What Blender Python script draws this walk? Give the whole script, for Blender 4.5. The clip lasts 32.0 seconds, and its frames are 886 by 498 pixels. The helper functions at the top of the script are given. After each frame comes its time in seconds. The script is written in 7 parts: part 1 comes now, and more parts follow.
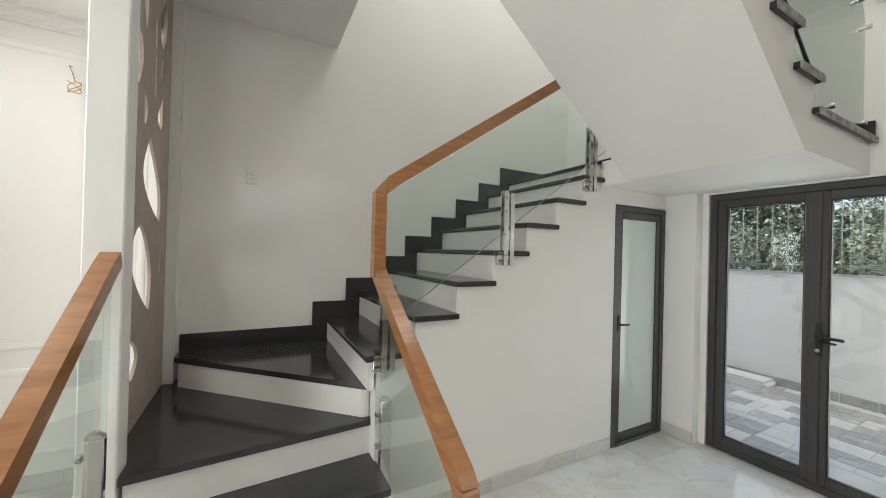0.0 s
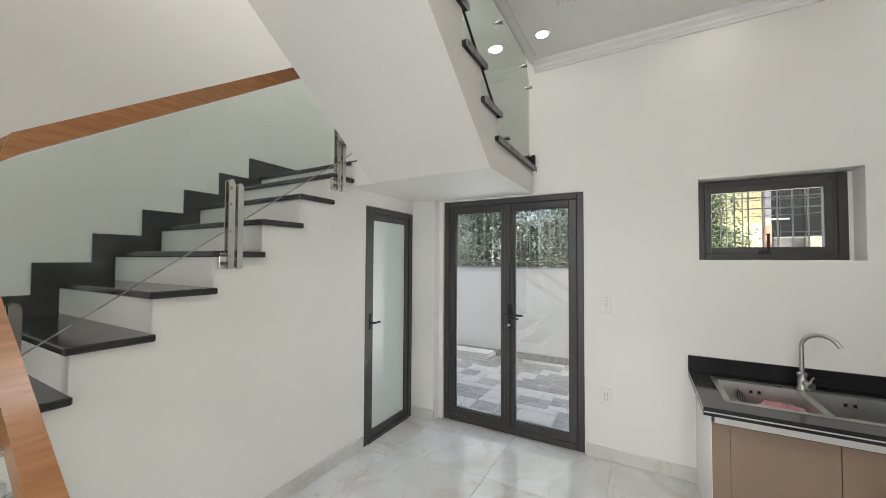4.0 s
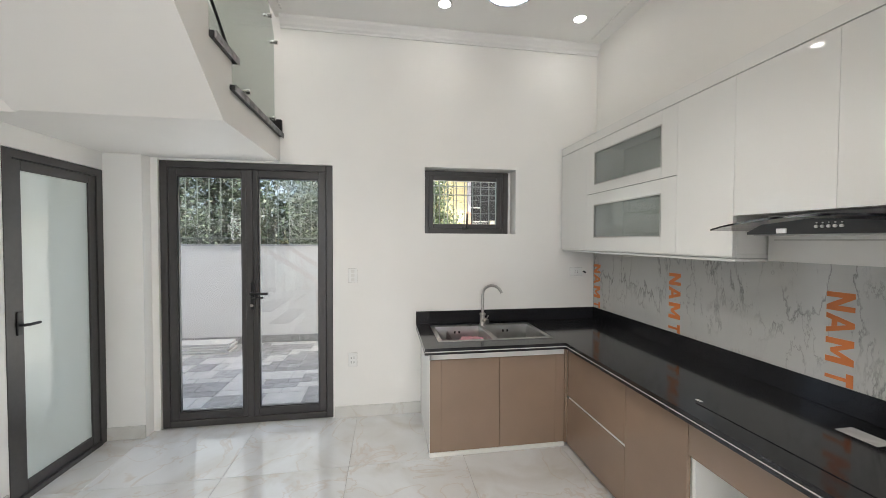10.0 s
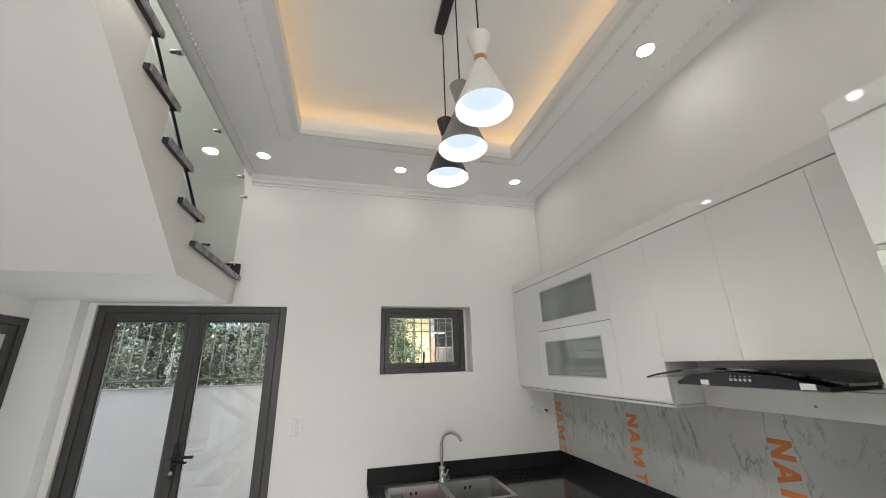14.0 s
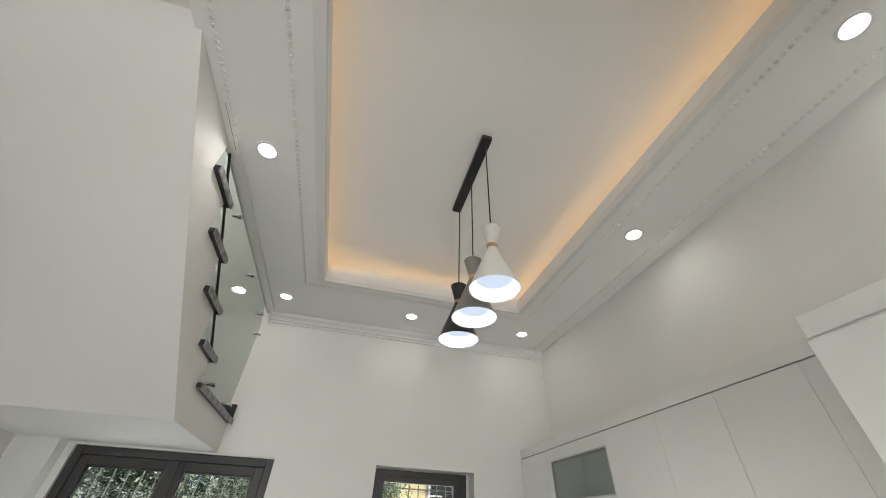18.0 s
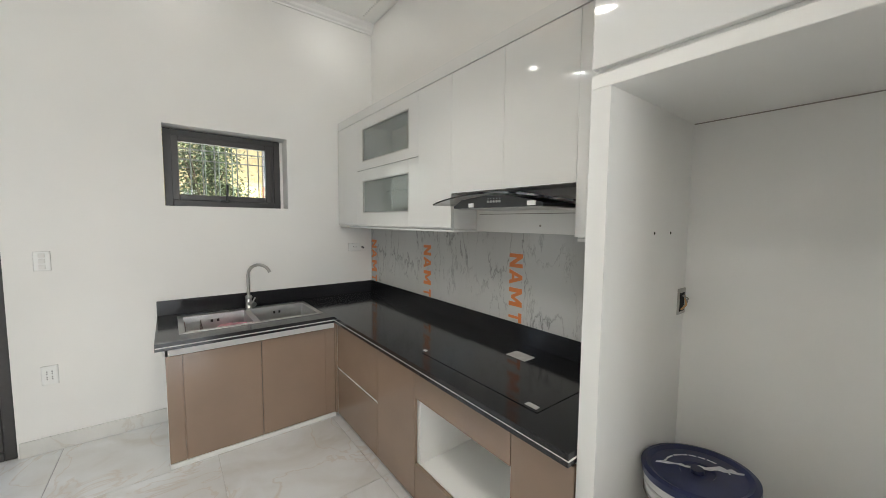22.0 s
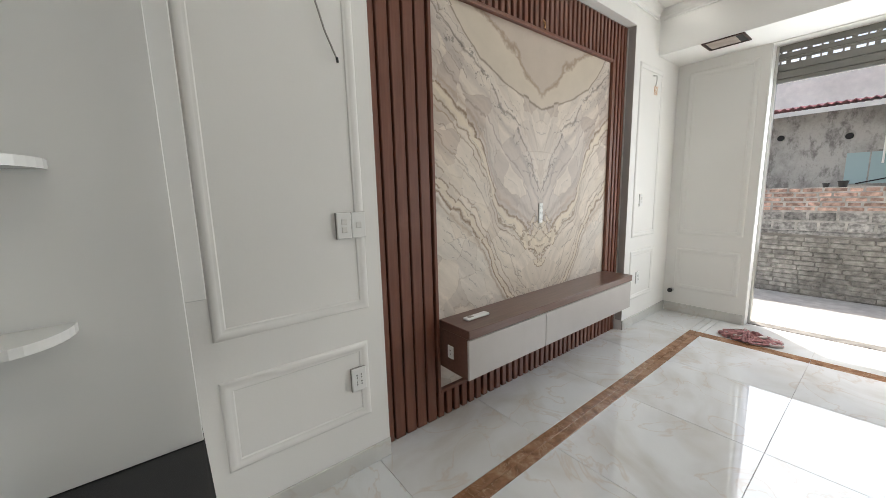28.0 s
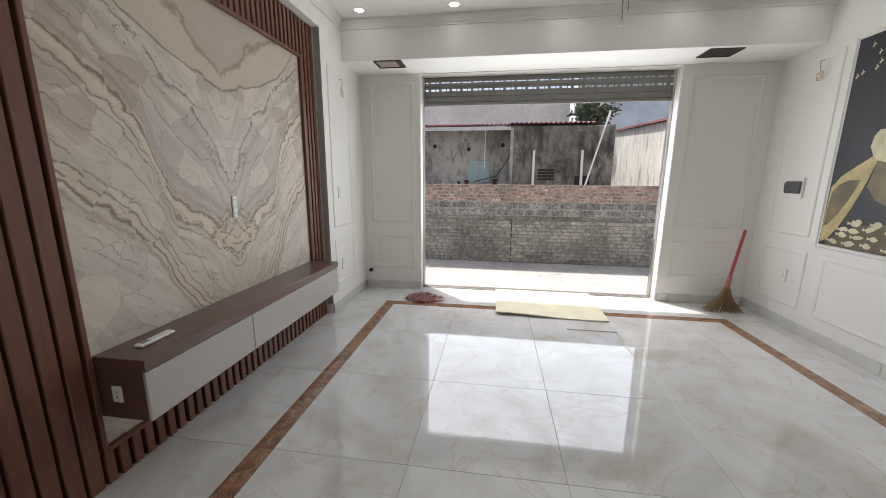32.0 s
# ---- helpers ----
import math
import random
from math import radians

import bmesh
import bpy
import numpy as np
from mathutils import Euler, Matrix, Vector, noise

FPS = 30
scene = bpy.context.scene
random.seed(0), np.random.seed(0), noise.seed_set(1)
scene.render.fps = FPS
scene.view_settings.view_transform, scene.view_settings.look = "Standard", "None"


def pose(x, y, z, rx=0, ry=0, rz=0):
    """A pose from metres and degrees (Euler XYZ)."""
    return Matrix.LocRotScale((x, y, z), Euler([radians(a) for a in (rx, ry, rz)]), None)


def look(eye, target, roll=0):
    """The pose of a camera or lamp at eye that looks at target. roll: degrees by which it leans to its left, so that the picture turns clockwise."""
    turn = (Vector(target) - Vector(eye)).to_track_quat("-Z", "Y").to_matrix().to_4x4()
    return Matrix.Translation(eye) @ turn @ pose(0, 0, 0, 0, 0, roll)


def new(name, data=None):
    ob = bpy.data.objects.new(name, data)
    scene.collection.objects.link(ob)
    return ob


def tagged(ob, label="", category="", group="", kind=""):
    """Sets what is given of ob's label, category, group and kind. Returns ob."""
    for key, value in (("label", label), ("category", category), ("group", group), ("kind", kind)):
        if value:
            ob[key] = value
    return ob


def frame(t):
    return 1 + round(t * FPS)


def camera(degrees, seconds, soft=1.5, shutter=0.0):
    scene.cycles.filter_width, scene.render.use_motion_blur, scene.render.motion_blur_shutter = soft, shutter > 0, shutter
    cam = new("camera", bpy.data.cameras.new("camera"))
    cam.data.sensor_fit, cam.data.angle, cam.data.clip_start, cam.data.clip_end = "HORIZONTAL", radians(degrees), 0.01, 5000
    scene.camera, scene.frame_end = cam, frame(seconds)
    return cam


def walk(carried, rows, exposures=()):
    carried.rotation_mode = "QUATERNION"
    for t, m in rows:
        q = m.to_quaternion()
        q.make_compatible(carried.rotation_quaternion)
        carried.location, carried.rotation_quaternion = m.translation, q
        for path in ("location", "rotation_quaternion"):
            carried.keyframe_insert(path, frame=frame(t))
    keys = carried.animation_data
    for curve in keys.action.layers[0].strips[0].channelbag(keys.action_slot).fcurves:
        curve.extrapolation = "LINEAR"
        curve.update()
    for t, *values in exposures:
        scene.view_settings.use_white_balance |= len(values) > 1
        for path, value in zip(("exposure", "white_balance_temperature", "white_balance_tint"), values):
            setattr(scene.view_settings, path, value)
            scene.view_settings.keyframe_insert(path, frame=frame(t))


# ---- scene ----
# seconds, stops, kelvin, tint
EXPOSURES = [(0, 1.85, 6500, 6), (1, 1.90, 6500, 8), (2, 1.86, 6500, 8), (4, 1.87, 6500, 8), (8, 1.90, 6500, 9), (10, 1.98, 6500, 10), (12, 1.99, 6500, 10), (14, 1.77, 6500, 8),
             (17, 1.60, 6500, 8), (19.5, 1.63, 6500, 9), (21, 1.80, 6500, 8), (22, 1.90, 6500, 8), (24, 1.98, 6500, 7), (25, 1.84, 6500, 5), (26.5, 1.42, 6500, 4), (28.5, 0.76, 6500, 9), (30, 0.44, 6500, 10), (32, 0.37, 6500, 10)]
cam = camera(102.3, 32.0, 0.8)
PATH = [
    (0, (0.325, -3.511, 1.627), (-1.441, -2.574, 1.638), 1.5),
    (0.5, (0.337, -3.472, 1.627), (-1.371, -2.432, 1.654), 1.4),
    (1, (0.349, -3.438, 1.632), (-1.246, -2.231, 1.674), 0.9),
    (1.5, (0.34, -3.369, 1.611), (-1.129, -2.013, 1.663), 0.6),
    (2, (0.343, -3.29, 1.613), (-1.011, -1.818, 1.657), 0.1),
    (2.5, (0.361, -3.23, 1.6), (-0.916, -1.691, 1.643), -0.0),
    (3, (0.4, -3.2, 1.602), (-0.791, -1.594, 1.665), 0.0),
    (3.5, (0.423, -3.185, 1.601), (-0.641, -1.493, 1.672), 0.2),
    (4, (0.428, -3.182, 1.599), (-0.547, -1.437, 1.657), 0.3),
    (4.5, (0.447, -3.169, 1.597), (-0.474, -1.394, 1.636), -0.3),
    (6.5, (0.418, -3.166, 1.597), (-0.311, -1.304, 1.601), 1.0),
    (7, (0.39, -3.152, 1.601), (-0.274, -1.265, 1.585), 1.0),
    (7.5, (0.353, -3.145, 1.603), (-0.245, -1.236, 1.608), 1.4),
    (8, (0.355, -3.134, 1.604), (-0.167, -1.204, 1.58), 1.6),
    (8.5, (0.389, -3.134, 1.578), (0.037, -1.166, 1.562), 1.3),
    (9, (0.364, -3.144, 1.573), (0.259, -1.148, 1.535), 0.5),
    (9.5, (0.417, -3.153, 1.568), (0.525, -1.158, 1.496), 0.5),
    (10, (0.457, -3.165, 1.544), (0.768, -1.189, 1.495), 0.2),
    (10.5, (0.511, -3.18, 1.535), (0.946, -1.229, 1.49), 0.7),
    (11, (0.551, -3.19, 1.537), (1.076, -1.261, 1.474), 0.2),
    (11.5, (0.586, -3.198, 1.54), (1.25, -1.314, 1.455), 0.1),
    (12, (0.588, -3.202, 1.538), (1.333, -1.348, 1.449), 0.0),
    (12.5, (0.599, -3.209, 1.541), (1.35, -1.357, 1.466), -0.4),
    (13, (0.564, -3.204, 1.579), (1.289, -1.34, 1.635), -0.5),
    (13.5, (0.541, -3.232, 1.642), (1.13, -1.359, 2.023), -0.4),
    (14, (0.529, -3.268, 1.689), (1.01, -1.424, 2.297), -1.6),
    (14.5, (0.513, -3.3, 1.716), (0.951, -1.513, 2.498), -1.9),
    (16.5, (0.491, -3.364, 1.76), (0.875, -1.673, 2.757), -1.3),
    (17, (0.483, -3.367, 1.76), (0.856, -1.697, 2.796), -1.0),
    (17.5, (0.469, -3.396, 1.766), (0.809, -1.806, 2.932), 0.1),
    (18, (0.46, -3.425, 1.762), (0.817, -1.907, 3.015), 2.7),
    (18.5, (0.474, -3.426, 1.761), (0.933, -1.867, 2.927), 2.3),
    (19, (0.5, -3.407, 1.758), (1.028, -1.803, 2.83), 1.1),
    (19.5, (0.522, -3.373, 1.742), (1.129, -1.705, 2.663), 1.0),
    (20, (0.555, -3.305, 1.702), (1.251, -1.532, 2.312), 0.4),
    (20.5, (0.594, -3.258, 1.639), (1.364, -1.431, 1.904), 0.7),
    (21, (0.663, -3.24, 1.572), (1.51, -1.428, 1.606), 0.4),
    (21.5, (0.743, -3.254, 1.535), (1.76, -1.533, 1.453), 0.4),
    (22, (0.804, -3.293, 1.506), (2.019, -1.712, 1.353), 0.5),
    (22.5, (0.829, -3.305, 1.49), (2.163, -1.827, 1.293), -0.1),
    (23, (0.799, -3.288, 1.489), (2.284, -1.97, 1.253), 0.0),
    (23.5, (0.743, -3.293, 1.453), (2.41, -2.213, 1.22), 1.1),
    (24, (0.737, -3.348, 1.422), (2.577, -2.599, 1.195), 0.2),
    (24.5, (0.738, -3.414, 1.414), (2.678, -2.982, 1.184), 0.1),
    (25, (0.741, -3.48, 1.412), (2.725, -3.43, 1.165), 0.1),
    (25.2, (0.741, -3.52, 1.418), (2.728, -3.571, 1.194), -0.4),
    (25.5, (0.742, -3.571, 1.403), (2.714, -3.839, 1.199), -0.3),
    (26, (0.75, -3.654, 1.411), (2.653, -4.228, 1.198), -0.6),
    (26.5, (0.739, -3.737, 1.419), (2.565, -4.514, 1.17), -1.6),
    (28.5, (0.698, -3.948, 1.415), (2.189, -5.245, 1.104), -1.7),
    (29, (0.7, -3.968, 1.411), (2.153, -5.305, 1.099), -2.0),
    (29.5, (0.688, -3.971, 1.401), (2.064, -5.387, 1.084), -0.9),
    (30, (0.688, -3.956, 1.426), (1.911, -5.494, 1.051), -1.2),
    (30.5, (0.69, -3.956, 1.426), (1.658, -5.661, 1.031), -0.7),
    (31, (0.685, -3.95, 1.434), (1.414, -5.771, 1.041), 0.4),
    (31.5, (0.603, -3.951, 1.449), (1.029, -5.863, 1.047), 0.6),
    (32, (0.596, -3.947, 1.446), (0.877, -5.89, 1.065), 0.4),
]
walk(cam, [(t, look(eye, target, roll)) for t, eye, target, roll in PATH], EXPOSURES)

# ---- world and light ----
world = bpy.data.worlds.new("world")
scene.world = world
world.use_nodes = True
wn = world.node_tree.nodes
sky = wn.new("ShaderNodeTexSky")
sky.sky_type, sky.sun_disc = "NISHITA", False
sky.air_density, sky.dust_density, sky.ozone_density = 0.8, 4.0, 0.3
sky.sun_elevation, sky.sun_rotation = radians(58), radians(138)
world.node_tree.links.new(sky.outputs[0], wn["Background"].inputs[0])
wn["Background"].inputs[1].default_value = 0.15


def lamp(name, kind, m, power, colour=(1, 1, 1), size=1.0, size_y=None, shape=None):
    data = bpy.data.lights.new(name, kind)
    data.energy, data.color = power, colour
    if kind == "AREA":
        data.shape = shape or ("RECTANGLE" if size_y else "SQUARE")
        data.size = size
        if size_y:
            data.size_y = size_y
    ob = new(name, data)
    ob.matrix_basis = m
    return ob


sun = lamp("sun", "SUN", look((9.0, -17.0, 20.3), (0.0, -8.0, 0.0)), 4.4, (1.0, 0.95, 0.87))
sun.data.angle = radians(0.5)
lamp("sky_front_opening", "AREA", look((0.08, -8.70, 1.53), (0.08, 0, 1.40)), 31, (0.92, 0.96, 1.0), 2.8, 1.6)
lamp("sky_back_door", "AREA", look((-0.67, 0.16, 1.1), (-0.67, -2.0, 0.8)), 2.0, (0.96, 0.98, 1.0), 1.1, 1.9)
lamp("sky_back_window", "AREA", look((1.2, 0.32, 1.9), (1.2, -3, 1.6)), 0.4, (0.98, 1.0, 0.96), 0.7, 0.45)
# Unseen lamp added under the closed shaft ceiling, for light from above.
lamp("stairwell_fill", "AREA", look((-1.7, -1.5, 6.3), (-1.7, -1.5, 0)), 12, (1.0, 0.98, 0.96), 1.2, 1.6)

# ---- materials ----


def mat(name, base, rough=0.5, metal=0.0, spec=0.5, noise_scale=0.0, noise_amount=0.06, bump=0.0, bump_scale=60.0, coat=0.0, rand=0.0, stain=0.0, stain_scale=1.2):
    m = bpy.data.materials.new(name)
    m.use_nodes = True
    nt = m.node_tree
    b = nt.nodes["Principled BSDF"]
    b.inputs["Base Color"].default_value = (*base, 1)
    b.inputs["Roughness"].default_value = rough
    b.inputs["Metallic"].default_value = metal
    b.inputs["Specular IOR Level"].default_value = spec
    b.inputs["Coat Weight"].default_value = coat
    b.inputs["Coat Roughness"].default_value = 0.03
    geo = nt.nodes.new("ShaderNodeNewGeometry")
    if noise_scale:
        n = nt.nodes.new("ShaderNodeTexNoise")
        n.inputs["Scale"].default_value, n.inputs["Detail"].default_value = noise_scale, 6
        nt.links.new(geo.outputs["Position"], n.inputs["Vector"])
        r = nt.nodes.new("ShaderNodeValToRGB")
        lo = [max(0, c * (1 - noise_amount)) for c in base]
        hi = [min(1, c * (1 + noise_amount)) for c in base]
        r.color_ramp.elements[0].position, r.color_ramp.elements[0].color = 0.35, (*lo, 1)
        r.color_ramp.elements[1].position, r.color_ramp.elements[1].color = 0.65, (*hi, 1)
        nt.links.new(n.outputs["Fac"], r.inputs["Fac"])
        out = r.outputs["Color"]
        if rand:
            info = nt.nodes.new("ShaderNodeObjectInfo")
            hsv = nt.nodes.new("ShaderNodeHueSaturation")
            mp = nt.nodes.new("ShaderNodeMapRange")
            mp.inputs["To Min"].default_value, mp.inputs["To Max"].default_value = 1 - rand, 1 + rand
            nt.links.new(info.outputs["Random"], mp.inputs["Value"])
            nt.links.new(mp.outputs[0], hsv.inputs["Value"])
            nt.links.new(out, hsv.inputs["Color"])
            out = hsv.outputs["Color"]
        if stain:
            n3 = nt.nodes.new("ShaderNodeTexNoise")
            n3.inputs["Scale"].default_value, n3.inputs["Detail"].default_value = stain_scale, 7
            n3.inputs["Roughness"].default_value = 0.65
            nt.links.new(geo.outputs["Position"], n3.inputs["Vector"])
            m3 = nt.nodes.new("ShaderNodeMapRange")
            m3.inputs["From Min"].default_value, m3.inputs["From Max"].default_value = 0.35, 0.65
            m3.inputs["To Min"].default_value, m3.inputs["To Max"].default_value = 1 - stain, 1 + stain * 0.6
            nt.links.new(n3.outputs["Fac"], m3.inputs["Value"])
            h3 = nt.nodes.new("ShaderNodeHueSaturation")
            nt.links.new(m3.outputs[0], h3.inputs["Value"])
            nt.links.new(out, h3.inputs["Color"])
            out = h3.outputs["Color"]
        nt.links.new(out, b.inputs["Base Color"])
    if bump:
        n2 = nt.nodes.new("ShaderNodeTexNoise")
        n2.inputs["Scale"].default_value, n2.inputs["Detail"].default_value = bump_scale, 5
        nt.links.new(geo.outputs["Position"], n2.inputs["Vector"])
        bp = nt.nodes.new("ShaderNodeBump")
        bp.inputs["Strength"].default_value, bp.inputs["Distance"].default_value = bump, 0.004
        nt.links.new(n2.outputs["Fac"], bp.inputs["Height"])
        nt.links.new(bp.outputs["Normal"], b.inputs["Normal"])
    return m


def glow(name, colour, strength):
    m = bpy.data.materials.new(name)
    m.use_nodes = True
    b = m.node_tree.nodes["Principled BSDF"]
    b.inputs["Base Color"].default_value = (*colour, 1)
    b.inputs["Emission Color"].default_value = (*colour, 1)
    b.inputs["Emission Strength"].default_value = strength
    return m


def glass_mat(name, tint, rough=0.0, film=0.035):
    """Clear sheet glass: mostly see-through, with a mirror film."""
    m = bpy.data.materials.new(name)
    m.use_nodes = True
    nt = m.node_tree
    nt.nodes.remove(nt.nodes["Principled BSDF"])
    tr = nt.nodes.new("ShaderNodeBsdfTransparent")
    tr.inputs[0].default_value = (*tint, 1)
    gl = nt.nodes.new("ShaderNodeBsdfGlossy")
    gl.inputs["Roughness"].default_value = rough
    lw = nt.nodes.new("ShaderNodeLayerWeight")
    lw.inputs[0].default_value = 0.5
    pw = nt.nodes.new("ShaderNodeMath")
    pw.operation = "POWER"
    pw.inputs[1].default_value = 3.5
    nt.links.new(lw.outputs["Facing"], pw.inputs[0])
    fr = nt.nodes.new("ShaderNodeMath")
    fr.operation = "MULTIPLY_ADD"
    fr.inputs[1].default_value, fr.inputs[2].default_value = 0.55, film
    nt.links.new(pw.outputs[0], fr.inputs[0])
    mix = nt.nodes.new("ShaderNodeMixShader")
    nt.links.new(fr.outputs[0], mix.inputs[0])
    nt.links.new(tr.outputs[0], mix.inputs[1])
    nt.links.new(gl.outputs[0], mix.inputs[2])
    nt.links.new(mix.outputs[0], nt.nodes["Material Output"].inputs[0])
    return m


def frosted_mat(name, colour):
    m = bpy.data.materials.new(name)
    m.use_nodes = True
    b = m.node_tree.nodes["Principled BSDF"]
    b.inputs["Base Color"].default_value = (*colour, 1)
    b.inputs["Roughness"].default_value = 0.3
    b.inputs["Coat Weight"].default_value = 1.0
    b.inputs["Coat Roughness"].default_value = 0.01
    return m


def stained_wall(name, clean, dirty, low, high, stretch, grit):
    """Old render: dark run-down streaks and blotches over a clean coat, with fine grit."""
    m = bpy.data.materials.new(name)
    m.use_nodes = True
    nt = m.node_tree
    b = nt.nodes["Principled BSDF"]
    b.inputs["Roughness"].default_value = 0.95
    geo = nt.nodes.new("ShaderNodeNewGeometry")

    def field(scale, detail, rough, squeeze):
        mp = nt.nodes.new("ShaderNodeMapping")
        mp.inputs["Scale"].default_value = squeeze
        nt.links.new(geo.outputs["Position"], mp.inputs["Vector"])
        n = nt.nodes.new("ShaderNodeTexNoise")
        n.inputs["Scale"].default_value, n.inputs["Detail"].default_value, n.inputs["Roughness"].default_value = scale, detail, rough
        nt.links.new(mp.outputs[0], n.inputs["Vector"])
        return n.outputs["Fac"]

    def blend(fac, a, c):
        mx = nt.nodes.new("ShaderNodeMix")
        mx.data_type = "RGBA"
        nt.links.new(fac, mx.inputs["Factor"])
        for key, v in (("A", a), ("B", c)):
            if isinstance(v, tuple):
                mx.inputs[key].default_value = (*v, 1)
            else:
                nt.links.new(v, mx.inputs[key])
        return mx.outputs["Result"]

    def span(fac, a, c, top=1.0):
        mr = nt.nodes.new("ShaderNodeMapRange")
        mr.inputs["From Min"].default_value, mr.inputs["From Max"].default_value, mr.inputs["To Max"].default_value = a, c, top
        nt.links.new(fac, mr.inputs["Value"])
        return mr.outputs[0]

    col = blend(span(field(1.3, 6, 0.7, (1, 1, 0.8)), low, high), clean, dirty)
    col = blend(span(field(5.5, 8, 0.72, (1, 1, stretch)), 0.50, 0.62, 0.85), col, dirty)
    col = blend(span(field(4.0, 8, 0.72, (1, 1, stretch * 1.6)), 0.57, 0.66, 0.6), col, clean)
    col = blend(span(field(26.0, 6, 0.75, (1, 1, 0.7)), 0.52, 0.66, grit), col, dirty)
    nt.links.new(col, b.inputs["Base Color"])
    return m


def ramp(nt, stops):
    r = nt.nodes.new("ShaderNodeValToRGB")
    el = r.color_ramp.elements
    while len(el) < len(stops):
        el.new(0.5)
    for e, (p, c) in zip(el, stops):
        e.position, e.color = p, (*c, 1)
    return r


def veined(name, stops, scale, warp, rough, rand_shift=False, vein=(0.6, 0.5, 0.4), vein_amount=0.5, coat=0.0):
    """Polished stone: clouds with thin wandering veins."""
    m = bpy.data.materials.new(name)
    m.use_nodes = True
    nt = m.node_tree
    b = nt.nodes["Principled BSDF"]
    b.inputs["Roughness"].default_value = rough
    b.inputs["Coat Weight"].default_value = coat
    geo = nt.nodes.new("ShaderNodeNewGeometry")
    vec = geo.outputs["Position"]
    if rand_shift:
        info = nt.nodes.new("ShaderNodeObjectInfo")
        mul = nt.nodes.new("ShaderNodeVectorMath")
        mul.operation = "SCALE"
        mul.inputs[0].default_value = (17, 9, 5)
        nt.links.new(info.outputs["Random"], mul.inputs["Scale"])
        add = nt.nodes.new("ShaderNodeVectorMath")
        nt.links.new(vec, add.inputs[0])
        nt.links.new(mul.outputs[0], add.inputs[1])
        vec = add.outputs[0]
    n = nt.nodes.new("ShaderNodeTexNoise")
    n.inputs["Scale"].default_value, n.inputs["Detail"].default_value, n.inputs["Distortion"].default_value = scale, 8, warp
    nt.links.new(vec, n.inputs["Vector"])
    r = ramp(nt, stops)
    nt.links.new(n.outputs["Fac"], r.inputs["Fac"])
    n2 = nt.nodes.new("ShaderNodeTexNoise")
    n2.inputs["Scale"].default_value, n2.inputs["Detail"].default_value, n2.inputs["Distortion"].default_value = scale * 1.3, 5, warp * 0.7
    nt.links.new(vec, n2.inputs["Vector"])
    r2 = ramp(nt, [(0.0, (0, 0, 0)), (0.485, (0, 0, 0)), (0.5, (1, 1, 1)), (0.515, (0, 0, 0)), (1.0, (0, 0, 0))])
    nt.links.new(n2.outputs["Fac"], r2.inputs["Fac"])
    sc = nt.nodes.new("ShaderNodeMath")
    sc.operation = "MULTIPLY"
    sc.inputs[1].default_value = vein_amount
    nt.links.new(r2.outputs["Color"], sc.inputs[0])
    mix = nt.nodes.new("ShaderNodeMix")
    mix.data_type = "RGBA"
    nt.links.new(sc.outputs[0], mix.inputs["Factor"])
    nt.links.new(r.outputs["Color"], mix.inputs["A"])
    mix.inputs["B"].default_value = (*vein, 1)
    nt.links.new(mix.outputs["Result"], b.inputs["Base Color"])
    return m


